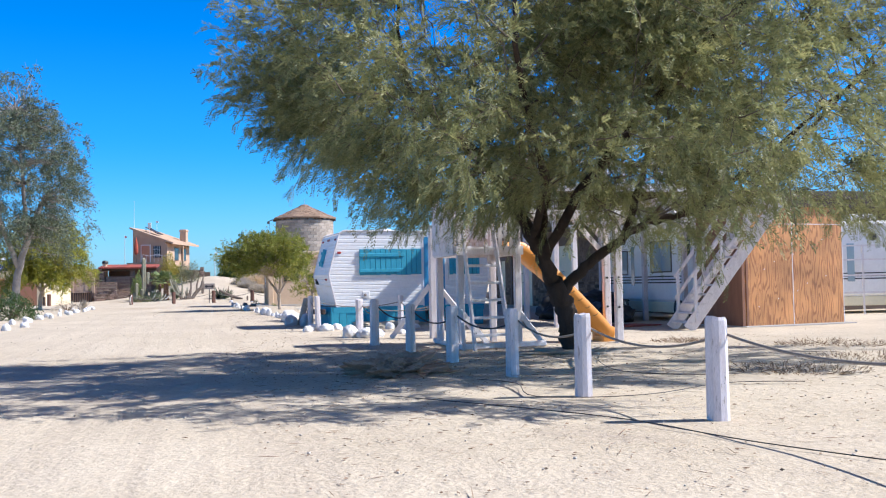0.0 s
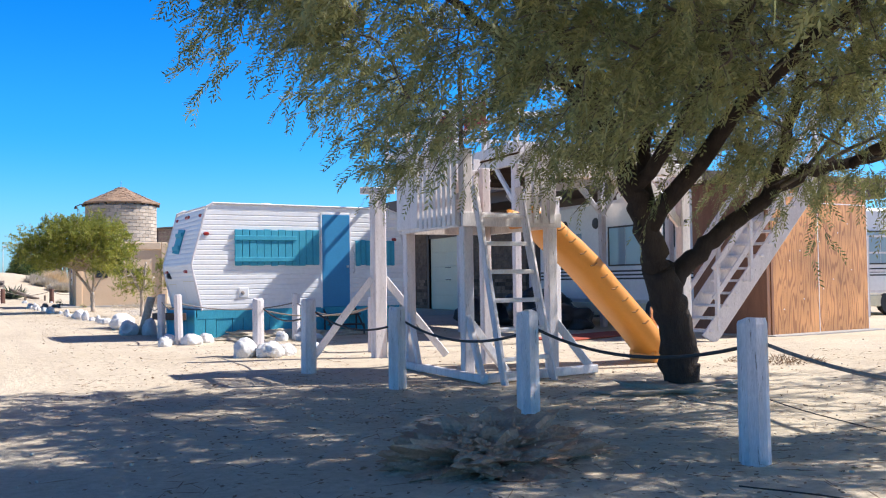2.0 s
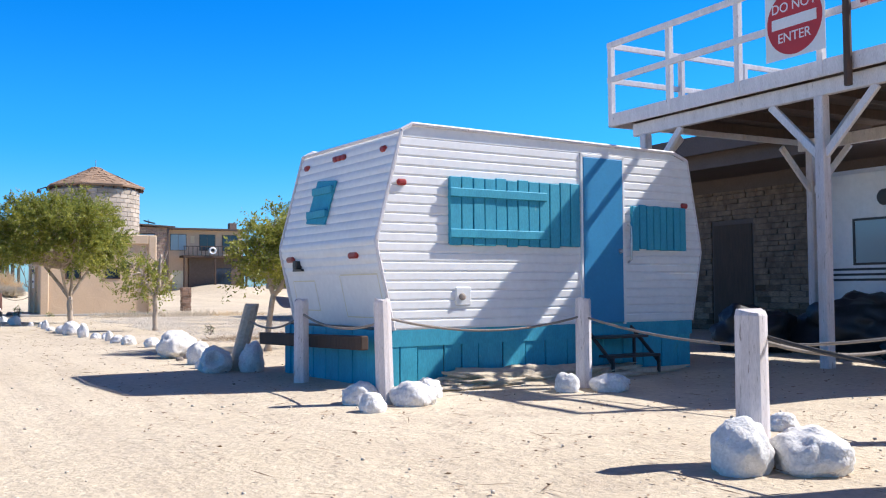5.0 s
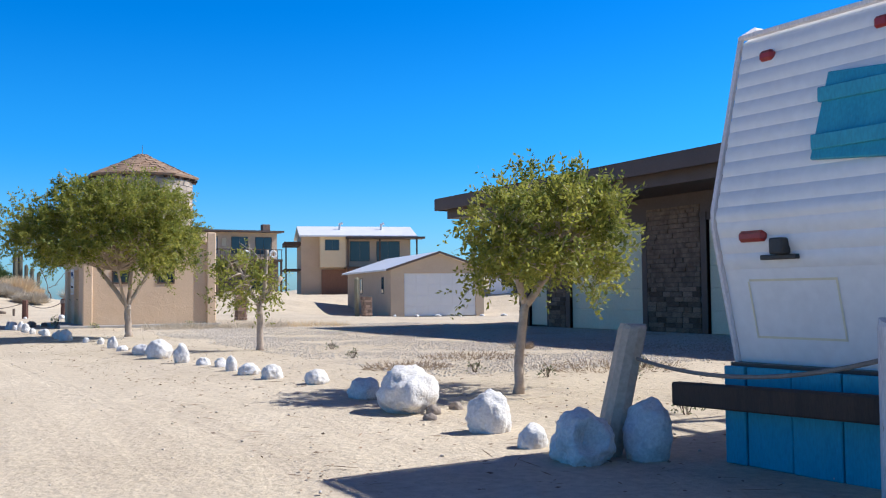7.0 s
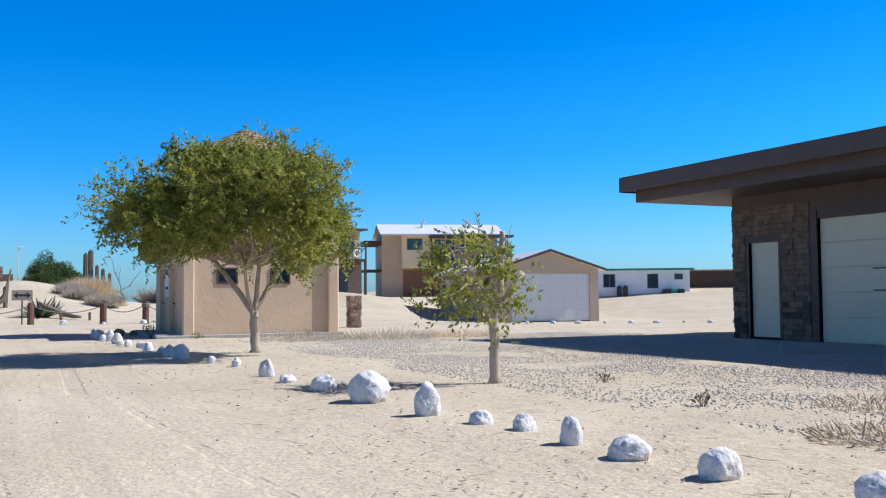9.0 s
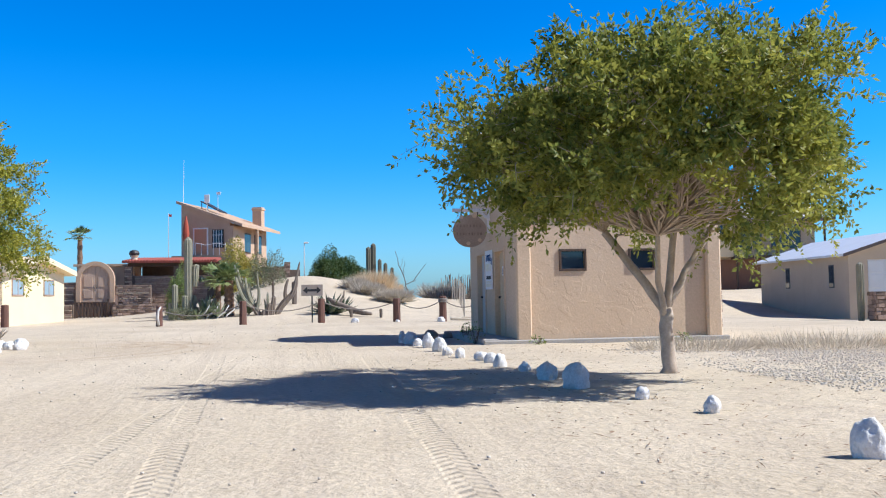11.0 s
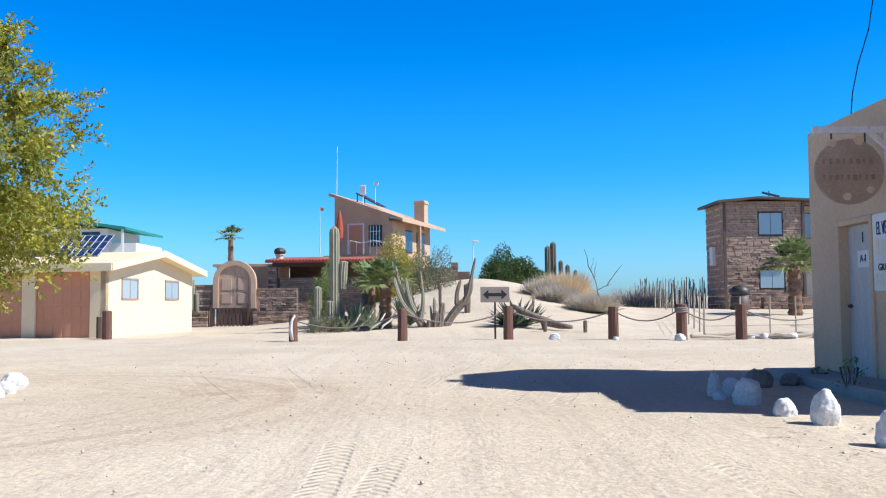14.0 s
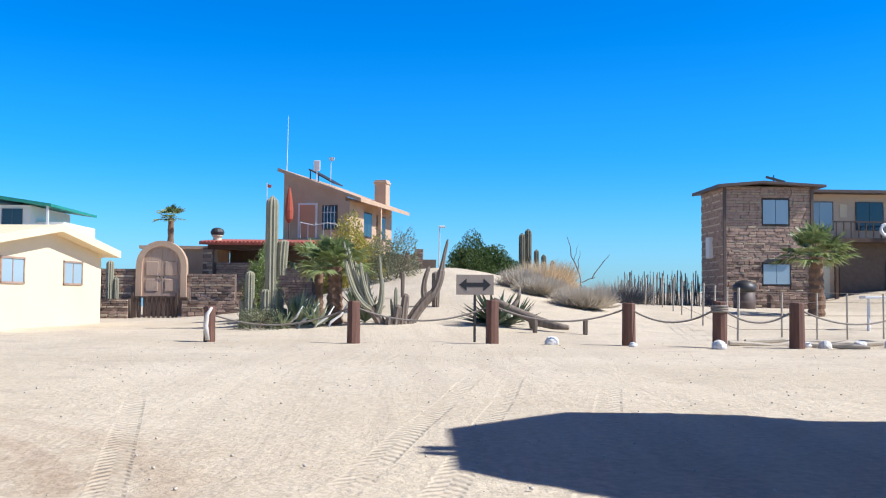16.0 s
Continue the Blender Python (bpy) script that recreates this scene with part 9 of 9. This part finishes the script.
rope((4.55, 9.65, 0.75), (4.58, 11.68, 0.64), 0.12)
rope((5.12, 3.55, 0.74), (7.05, 3.5, 0.74), 0.14)
rope((7.05, 3.5, 0.74), (6.9, 7.5, 0.74), 0.2)

# ---- brown bollards with rope at the junction ----
BP = [(-1.58, 60.95, 0.95), (1.6, 61.2, 1.0), (4.73, 61.0, 0.97), (6.55, 60.1, 1.02), (8.25, 60.0, 1.0)]
for i, (x, y, h) in enumerate(BP):
    fence_post(x, y, h, 0.15, 50 + i, material=BOLLARD, label="thick dark-brown timber bollard holding a rope", name="bollard", group="brown roped bollards")
BR = [(-4.95, 61.6, 0.75)] + BP + [(11.5, 61.2, 0.95)]
for (x0, y0, h0), (x1, y1, h1) in zip(BR, BR[1:]):
    rope((x0, y0, h0 - 0.12), (x1, y1, h1 - 0.12), 0.34, r=0.022)
cap = fence_post(-4.95, 61.6, 0.8, 0.13, 60, material=BOLLARD, label="short dark stump with a pale bone on it", name="bollard", group="brown roped bollards")
solo("whale_bone", Mesh().tube([(0, -0.16, 0.02), (-0.05, -0.17, 0.35), (-0.02, -0.16, 0.62), (0.08, -0.14, 0.78)], [0.05, 0.06, 0.05, 0.03], 8), SHELL, -4.95, 61.6, 0, 0, "pale curved bone leaning on the stump", "bone", smooth=True)
for k in range(4):
    solo("whale_bone", Mesh().tube([(0, 0, 0.0), (0.12, 0, 0.22), (0.42, 0, 0.42), (0.62, 0, 0.75)], [0.035, 0.04, 0.035, 0.015], 7), SHELL, -3.9 + k * 0.42, 66.6, 0.02 + 0.08 * (k % 2), k * 14 - 20, "pale curved rib bone in the cactus bed", "bone", smooth=True)
fence_post(-11.65, 64.4, 0.95, 0.16, 61, material=BOLLARD, label="dark bollard with a reddish cap by the garage", name="bollard", group="garage bollards")
fence_post(-12.1, 64.9, 0.75, 0.09, 62, material=OLD_WOOD, label="thin dark stake by the garage", name="bollard", group="garage bollards")

# ---- double arrow sign ----
sg = thing("double_arrow_sign", 1.25, 61.9, 0, 0, "faded road sign with a black double arrow on a steel post", "sign")
part("post", Mesh().box(-0.03, 0.03, 0.0, 0.05, -0.1, 1.58, 0.006), DARK_METAL, sg, "thin steel post")
part("plate", Mesh().box(-0.45, 0.45, -0.012, 0.0, 1.12, 1.6, 0.004), SIGN_BACK, sg, "faded tan plate")
arrow = [(-0.38, 1.36), (-0.2, 1.51), (-0.2, 1.41), (0.2, 1.41), (0.2, 1.51), (0.38, 1.36), (0.2, 1.21), (0.2, 1.31), (-0.2, 1.31), (-0.2, 1.21)]
part("arrow", Mesh().prism([arrow[i] for i in (0, 1, 9)], "y", -0.018, -0.0125).prism([arrow[i] for i in (2, 3, 7, 8)], "y", -0.018, -0.0125).prism([arrow[i] for i in (4, 5, 6)], "y", -0.018, -0.0125), INK, sg, "black double arrow")

# ---- stone pillar, wire fence, clutter at the junction ----
pl = thing("stone_pillar", 11.65, 61.4, 0, 0, "square stone pillar with a flat cap", "pillar")
part("core", Mesh().box(0.03, 0.57, 0.03, 0.5, -0.1, 1.1), MORTAR, pl)
masonry(pl, "stone", STONE, 0.6, 0, 1.1, 0.06, 0.13, 0.26, 70, m=Matrix.Translation((0, 0.03, 0)))
masonry(pl, "stone", STONE, 0.5, 0, 1.1, 0.06, 0.13, 0.26, 71, m=Matrix(((0, 1, 0, 0.03), (-1, 0, 0, 0.5), (0, 0, 1, 0), (0, 0, 0, 1))))
part("cap", Mesh().box(-0.06, 0.66, -0.06, 0.56, 1.1, 1.17, 0.015), MORTAR, pl, "flat concrete cap")
pl2 = thing("stone_pillar", 12.3, 47.6, 0, 0, "square stone pillar by the drive", "pillar")
part("core", Mesh().box(0.03, 0.42, 0.03, 0.42, -0.1, 1.2), MORTAR, pl2)
masonry(pl2, "stone", STONE, 0.45, 0, 1.2, 0.06, 0.13, 0.26, 72, m=Matrix.Translation((0, 0.03, 0)))
masonry(pl2, "stone", STONE, 0.45, 0, 1.2, 0.06, 0.13, 0.26, 73, m=Matrix(((0, 1, 0, 0.03), (-1, 0, 0, 0.45), (0, 0, 1, 0), (0, 0, 0, 1))))
fn = thing("wire_fence", 0, 0, 0, 0, "wire fence with thin pale stakes up the dune", "fence")
FP = [(8.0, 63.0), (8.4, 65.0), (8.8, 67.2), (9.2, 69.5), (9.6, 72.0), (10.0, 74.5), (10.4, 77), (10.8, 80), (11.2, 83), (11.6, 86)]
for x, y in FP:
    z = terrain(x, y)
    part("stake", Mesh().tube([(x, y, z - 0.1), (x + 0.03, y, z + 1.35)], 0.03, 6), GREYB, fn)
for x, y in ((9.3, 63.4), (10.4, 63.8), (11.4, 64.2), (12.6, 64.6), (13.8, 65)):
    part("stake", Mesh().tube([(x, y, -0.1), (x, y, 1.25)], 0.025, 6), GREYB, fn)
for h in (0.3, 0.65, 1.0, 1.25):
    part("wire", Mesh().tube([(x + 0.02, y, terrain(x, y) + h) for x, y in FP], 0.006, 4), TWIG, fn)
    part("wire", Mesh().tube([(8.0, 63, h), (9.3, 63.4, h), (10.4, 63.8, h), (11.4, 64.2, h), (12.6, 64.6, h), (13.8, 65, h)], 0.006, 4), TWIG, fn)
rnd = random.Random(21)
bf = thing("brushwood_fence", 0, 0, 0, 0, "uneven brushwood stick fence on the dune edge", "fence")
for k in range(110):
    f = k / 110
    x, y = 12.6 + 2.9 * f, 96.0 - 6.5 * f
    z = terrain(x, y)
    part("stick", Mesh().tube([(x, y, z - 0.05), (x + rnd.uniform(-0.12, 0.12), y, z + rnd.uniform(0.9, 2.0))], rnd.uniform(0.015, 0.035), 5), TWIG if k % 3 else GREYB, bf)
for k, (a, b) in enumerate((((7.0, 60.8), (9.8, 61.2)), ((8.6, 60.6), (11.4, 61.0)), ((9.0, 59.9), (9.6, 59.4)), ((7.6, 61.4), (12.5, 62.4)))):
    solo("driftwood_log", Mesh().tube(bent((*a, 0.07), (*b, 0.05), rnd, 0, 6, 0.03), [0.06, 0.07, 0.07, 0.06, 0.05, 0.03], 7), GREYB, label="grey driftwood branch on the sand", category="driftwood", group="driftwood")
# dark tank before the house, made up from a kettle bowl on a drum
gr = thing("domed_drum", 15.15, 82.0, 0.6, 0, "dark domed tank on a brown drum before the stone house", "grill")
part("drum", Mesh().lathe([(0.44, -0.1), (0.5, 0.1), (0.47, 0.8), (0.3, 0.85)], 16), BROWN_PAINT, gr, "dull brown drum", smooth=True)
part("bowl", Mesh().lathe([(0.05, 0.78), (0.5, 0.84), (0.54, 0.95), (0.5, 1.12), (0.3, 1.3), (0.05, 1.36)], 16), DARK_METAL, gr, smooth=True)
for k in range(3):
    part("leg", Mesh().tube([(0.2 * math.cos(k * 2.1), 0.2 * math.sin(k * 2.1), 0.85), (0.4 * math.cos(k * 2.1), 0.4 * math.sin(k * 2.1), -0.05)], 0.03, 6), DARK_METAL, gr)
tb = thing("side_table", 14.6, 68.0, 0.1, 0, "white slab bench with a pale blue pipe leg", "bench")
part("top", Mesh().box(-0.9, 0.5, -0.2, 0.2, 1.02, 1.1, 0.01), WHITE_PAINT, tb)
part("leg", Mesh().tube([(0.35, 0, -0.1), (0.35, 0, 1.05)], 0.07, 8), GLASS_PALE, tb)
part("leg", Mesh().tube([(-0.7, 0, -0.1), (-0.7, 0, 1.05)], 0.05, 8), WHITE_PAINT, tb)

# umbrella on the terrace
um = thing("closed_umbrella", -6.9, 91.9, 4.2, 0, "closed faded red patio umbrella on the terrace", "umbrella")
part("pole", Mesh().tube([(0, 0, 0), (0, 0, 3.0)], 0.03, 6), OLD_WOOD, um)
part("canopy", Mesh().lathe([(0.06, 0.9), (0.2, 1.1), (0.24, 1.6), (0.16, 2.3), (0.04, 2.9)], 10), RED_CLOTH, um, "folded red canopy")
rl = thing("terrace_railing", -6.2, 91.3, 4.2, -17, "thin white curved terrace railing", "railing")
for k in range(8):
    part("baluster", Mesh().tube([(k * 0.45, 0, 0), (k * 0.45, 0, 0.85)], 0.02, 5), WHITE_PAINT, rl)
part("rail", Mesh().tube([(0, 0, 0.9), (0.8, 0, 0.72), (1.6, 0, 0.85), (2.4, 0, 0.7), (3.2, 0, 0.85)], 0.025, 6), WHITE_PAINT, rl)

fp = thing("flag_pole", -8.1, 91.6, 4.0, 0, "thin white flag pole with a small faded flag", "flag pole")
part("pole", Mesh().tube([(0, 0, -0.4), (0, 0, 3.3)], [0.035, 0.02], 6), WHITE_PAINT, fp)
part("flag", Mesh().prism([(0.02, 3.05), (0.14, 3.0), (0.24, 3.05), (0.24, 3.2), (0.14, 3.18), (0.02, 3.26)], "y", -0.006, 0.006), RED_CLOTH, fp, "small faded red flag")
lp = thing("lamp_pole", 1.7, 97.5, terrain(1.7, 97.5) - 0.1, 0, "thin pale lamp pole behind the dune", "lamp")
part("pole", Mesh().tube([(0, 0, 0), (0, 0, 3.0)], [0.05, 0.03], 6), WHITE_PAINT, lp)
part("head", Mesh().box(-0.05, 0.35, -0.08, 0.08, 2.95, 3.08, 0.02), WHITE_PAINT, lp, "small lamp head")
dw = solo("wall_dune", Mesh().box(-1.6, 0.2, 0, 0.35, -0.6, 1.0).box(0.2, 0.62, -0.05, 0.4, -0.6, 1.3).box(0.62, 1.3, 0, 0.35, -0.6, 0.75), STONE_JOINT, -0.1, 88.4, 2.25, 0, "brown stone wall with a square pier on the dune crest", "wall", kind="structure")
masonry(dw, "stone", STONE, 1.8, -0.3, 1.0, 0.08, 0.14, 0.32, 25, ledge=STONE_PALE, m=Matrix.Translation((-1.6, 0, 0)))
masonry(dw, "stone", STONE, 0.42, -0.3, 1.3, 0.08, 0.14, 0.24, 26, ledge=STONE_PALE, m=Matrix.Translation((0.2, -0.05, 0)))
coil = Mesh()
for k in range(3):
    coil.tube([(0.17 * math.cos(a * math.pi / 8), 0.17 * math.sin(a * math.pi / 8), 0.8 + 0.055 * k) for a in range(17)], 0.028, 6, False)
solo("rope_coil", coil, ROPE, 6.55, 60.1, 0, 0, "weathered rope wound round the bollard top", "rope", smooth=True)

# cables on the sand under the tree
for k, pts in enumerate((((5.0, -7.3), (5.3, -8.0), (5.1, -9.3), (6.2, -9.6), (7.6, -8.9), (8.6, -9.2)), ((3.6, -8.6), (4.6, -10.0), (5.3, -11.2), (5.7, -12.6), (6.6, -14.5)), ((8.0, -4.2), (7.4, -5.6), (7.1, -7.2), (8.0, -8.0), (9.4, -7.7)))):
    v = [Vector((*p, 0.02)) for p in pts]
    fine = []
    for i in range(len(v) - 1):
        for j in range(5):
            a, b, c, d = v[max(i - 1, 0)], v[i], v[i + 1], v[min(i + 2, len(v) - 1)]
            f = j / 5
            fine.append(0.5 * ((2 * b) + (c - a) * f + (2 * a - 5 * b + 4 * c - d) * f * f + (3 * b - a - 3 * c + d) * f**3))
    solo("hose", Mesh().tube(fine, 0.005, 6), CABLE, label="dark garden hose lying on the sand", category="hose", group="hoses")

# gravel bed before the long garage
rng = np.random.default_rng(3)
tri = Mesh().box(-0.5, 0.5, -0.5, 0.5, -0.4, 0.5)
tv, tf = np.array(tri.v), np.array(tri.f)
n = 90000
gx_, gy_ = rng.uniform(6.0, 17.4, n), rng.uniform(17.5, 39.0, n)
keep = np.array([noise.noise((a * 0.35, b * 0.35, 1)) + 0.9 * (rng.random() - 0.5) > -0.3 + 0.14 * max(0, 9.0 - a) for a, b in zip(gx_, gy_)])
gx_, gy_ = gx_[keep], gy_[keep]
n = len(gx_)
sz = rng.uniform(0.09, 0.19, n) ** 2
ang = rng.random(n) * 6.28
V = np.empty((n, 8, 3))
V[:, :, 0] = gx_[:, None] + sz[:, None] * (np.cos(ang)[:, None] * tv[None, :, 0] - np.sin(ang)[:, None] * tv[None, :, 1] * 0.7)
V[:, :, 1] = gy_[:, None] + sz[:, None] * (np.sin(ang)[:, None] * tv[None, :, 0] + np.cos(ang)[:, None] * tv[None, :, 1] * 0.7)
V[:, :, 2] = sz[:, None] * tv[None, :, 2] * 0.42
Q = (np.arange(n)[:, None, None] * 8 + tf[None, 1:]).reshape(-1, 4)
gm = fast_mesh("gravel", V.reshape(-1, 3), Q, GRAVEL)
solo("gravel", gm, GRAVEL, label="loose grey gravel strewn before the garage", category="gravel", kind="stuff")
n = 5000
gx_, gy_ = rng.uniform(-6, 16, n), rng.uniform(-15, 62, n)
sz = rng.uniform(0.05, 0.16, n) ** 2
ang = rng.random(n) * 6.28
V = np.empty((n, 8, 3))
V[:, :, 0] = gx_[:, None] + sz[:, None] * (np.cos(ang)[:, None] * tv[None, :, 0] - np.sin(ang)[:, None] * tv[None, :, 1] * 0.7)
V[:, :, 1] = gy_[:, None] + sz[:, None] * (np.sin(ang)[:, None] * tv[None, :, 0] + np.cos(ang)[:, None] * tv[None, :, 1] * 0.7)
V[:, :, 2] = sz[:, None] * tv[None, :, 2] * 0.7
Q = (np.arange(n)[:, None, None] * 8 + tf[None]).reshape(-1, 4)
solo("pebbles", fast_mesh("pebbles", V.reshape(-1, 3), Q, GRAVEL), GRAVEL, label="small pebbles and clods strewn over the sand", category="pebbles", kind="stuff")

cardon("cardon_cactus", 19.6, 51.2, [(0, 0, -0.1, 2.1, 0.13)], "single grey cactus column before the beige garage")
pr = thing("stone_pillar", 19.75, 50.6, 0, 0, "short rounded stone pier beside the cactus", "pillar")
part("core", Mesh().box(0.03, 0.42, 0.03, 0.42, -0.1, 0.95), STONE_JOINT, pr)
masonry(pr, "stone", STONE, 0.45, 0, 0.95, 0.06, 0.13, 0.26, 74, m=Matrix.Translation((0, 0.03, 0)))
masonry(pr, "stone", STONE, 0.45, 0, 0.95, 0.06, 0.13, 0.26, 75, m=Matrix(((0, 1, 0, 0.03), (-1, 0, 0, 0.45), (0, 0, 1, 0), (0, 0, 0, 1))))

# dry leaves and bits of twig blown over the sand, thickest under the tree and along the rocks
rng = np.random.default_rng(9)
n = 17000
a_ = rng.random(n) < 0.3
lx = np.where(a_, rng.normal(5.0, 3.0, n), rng.uniform(2.2, 13.0, n))
ly = np.where(a_, rng.normal(-4.5, 3.2, n), rng.uniform(-14.0, 41.0, n))
keep = (lx > 1.9) | (rng.random(n) < 0.12)
keep &= ~((lx > 4.6) & (lx < 10.2) & (ly > 8.3) & (ly < 11.6))
lx, ly = lx[keep], ly[keep]
n = len(lx)
ang = rng.random(n) * 6.28
axis = np.stack([np.cos(ang), np.sin(ang), rng.uniform(-0.05, 0.12, n)], 1)
long_ = np.where(rng.random(n) < 0.25, rng.uniform(0.08, 0.3, n), rng.uniform(0.02, 0.06, n))
lz = np.array([terrain(p, q) + wobble(p, q) for p, q in zip(lx, ly)]) + 0.012
v, q = kites(np.stack([lx, ly, lz], 1), axis, np.tile([0.0, 0.0, 1.0], (n, 1)) + rng.normal(size=(n, 3)) * 0.3, long_, np.where(long_ > 0.07, 0.009, 0.02))
solo("leaf_litter", fast_mesh("leaf_litter", v, q, LITTER), LITTER, label="dry leaves and twigs blown over the sand", category="litter", kind="stuff")

lw = solo("wall_low_stone", Mesh().box(0, 2.6, 0, 0.4, -0.1, 0.75), STONE_JOINT, 16.6, 82.6, 0.55, 0, "low stone wall beside the dark tank", "wall", kind="structure")
masonry(lw, "stone", STONE, 2.6, 0.0, 0.75, 0.08, 0.14, 0.36, 81)
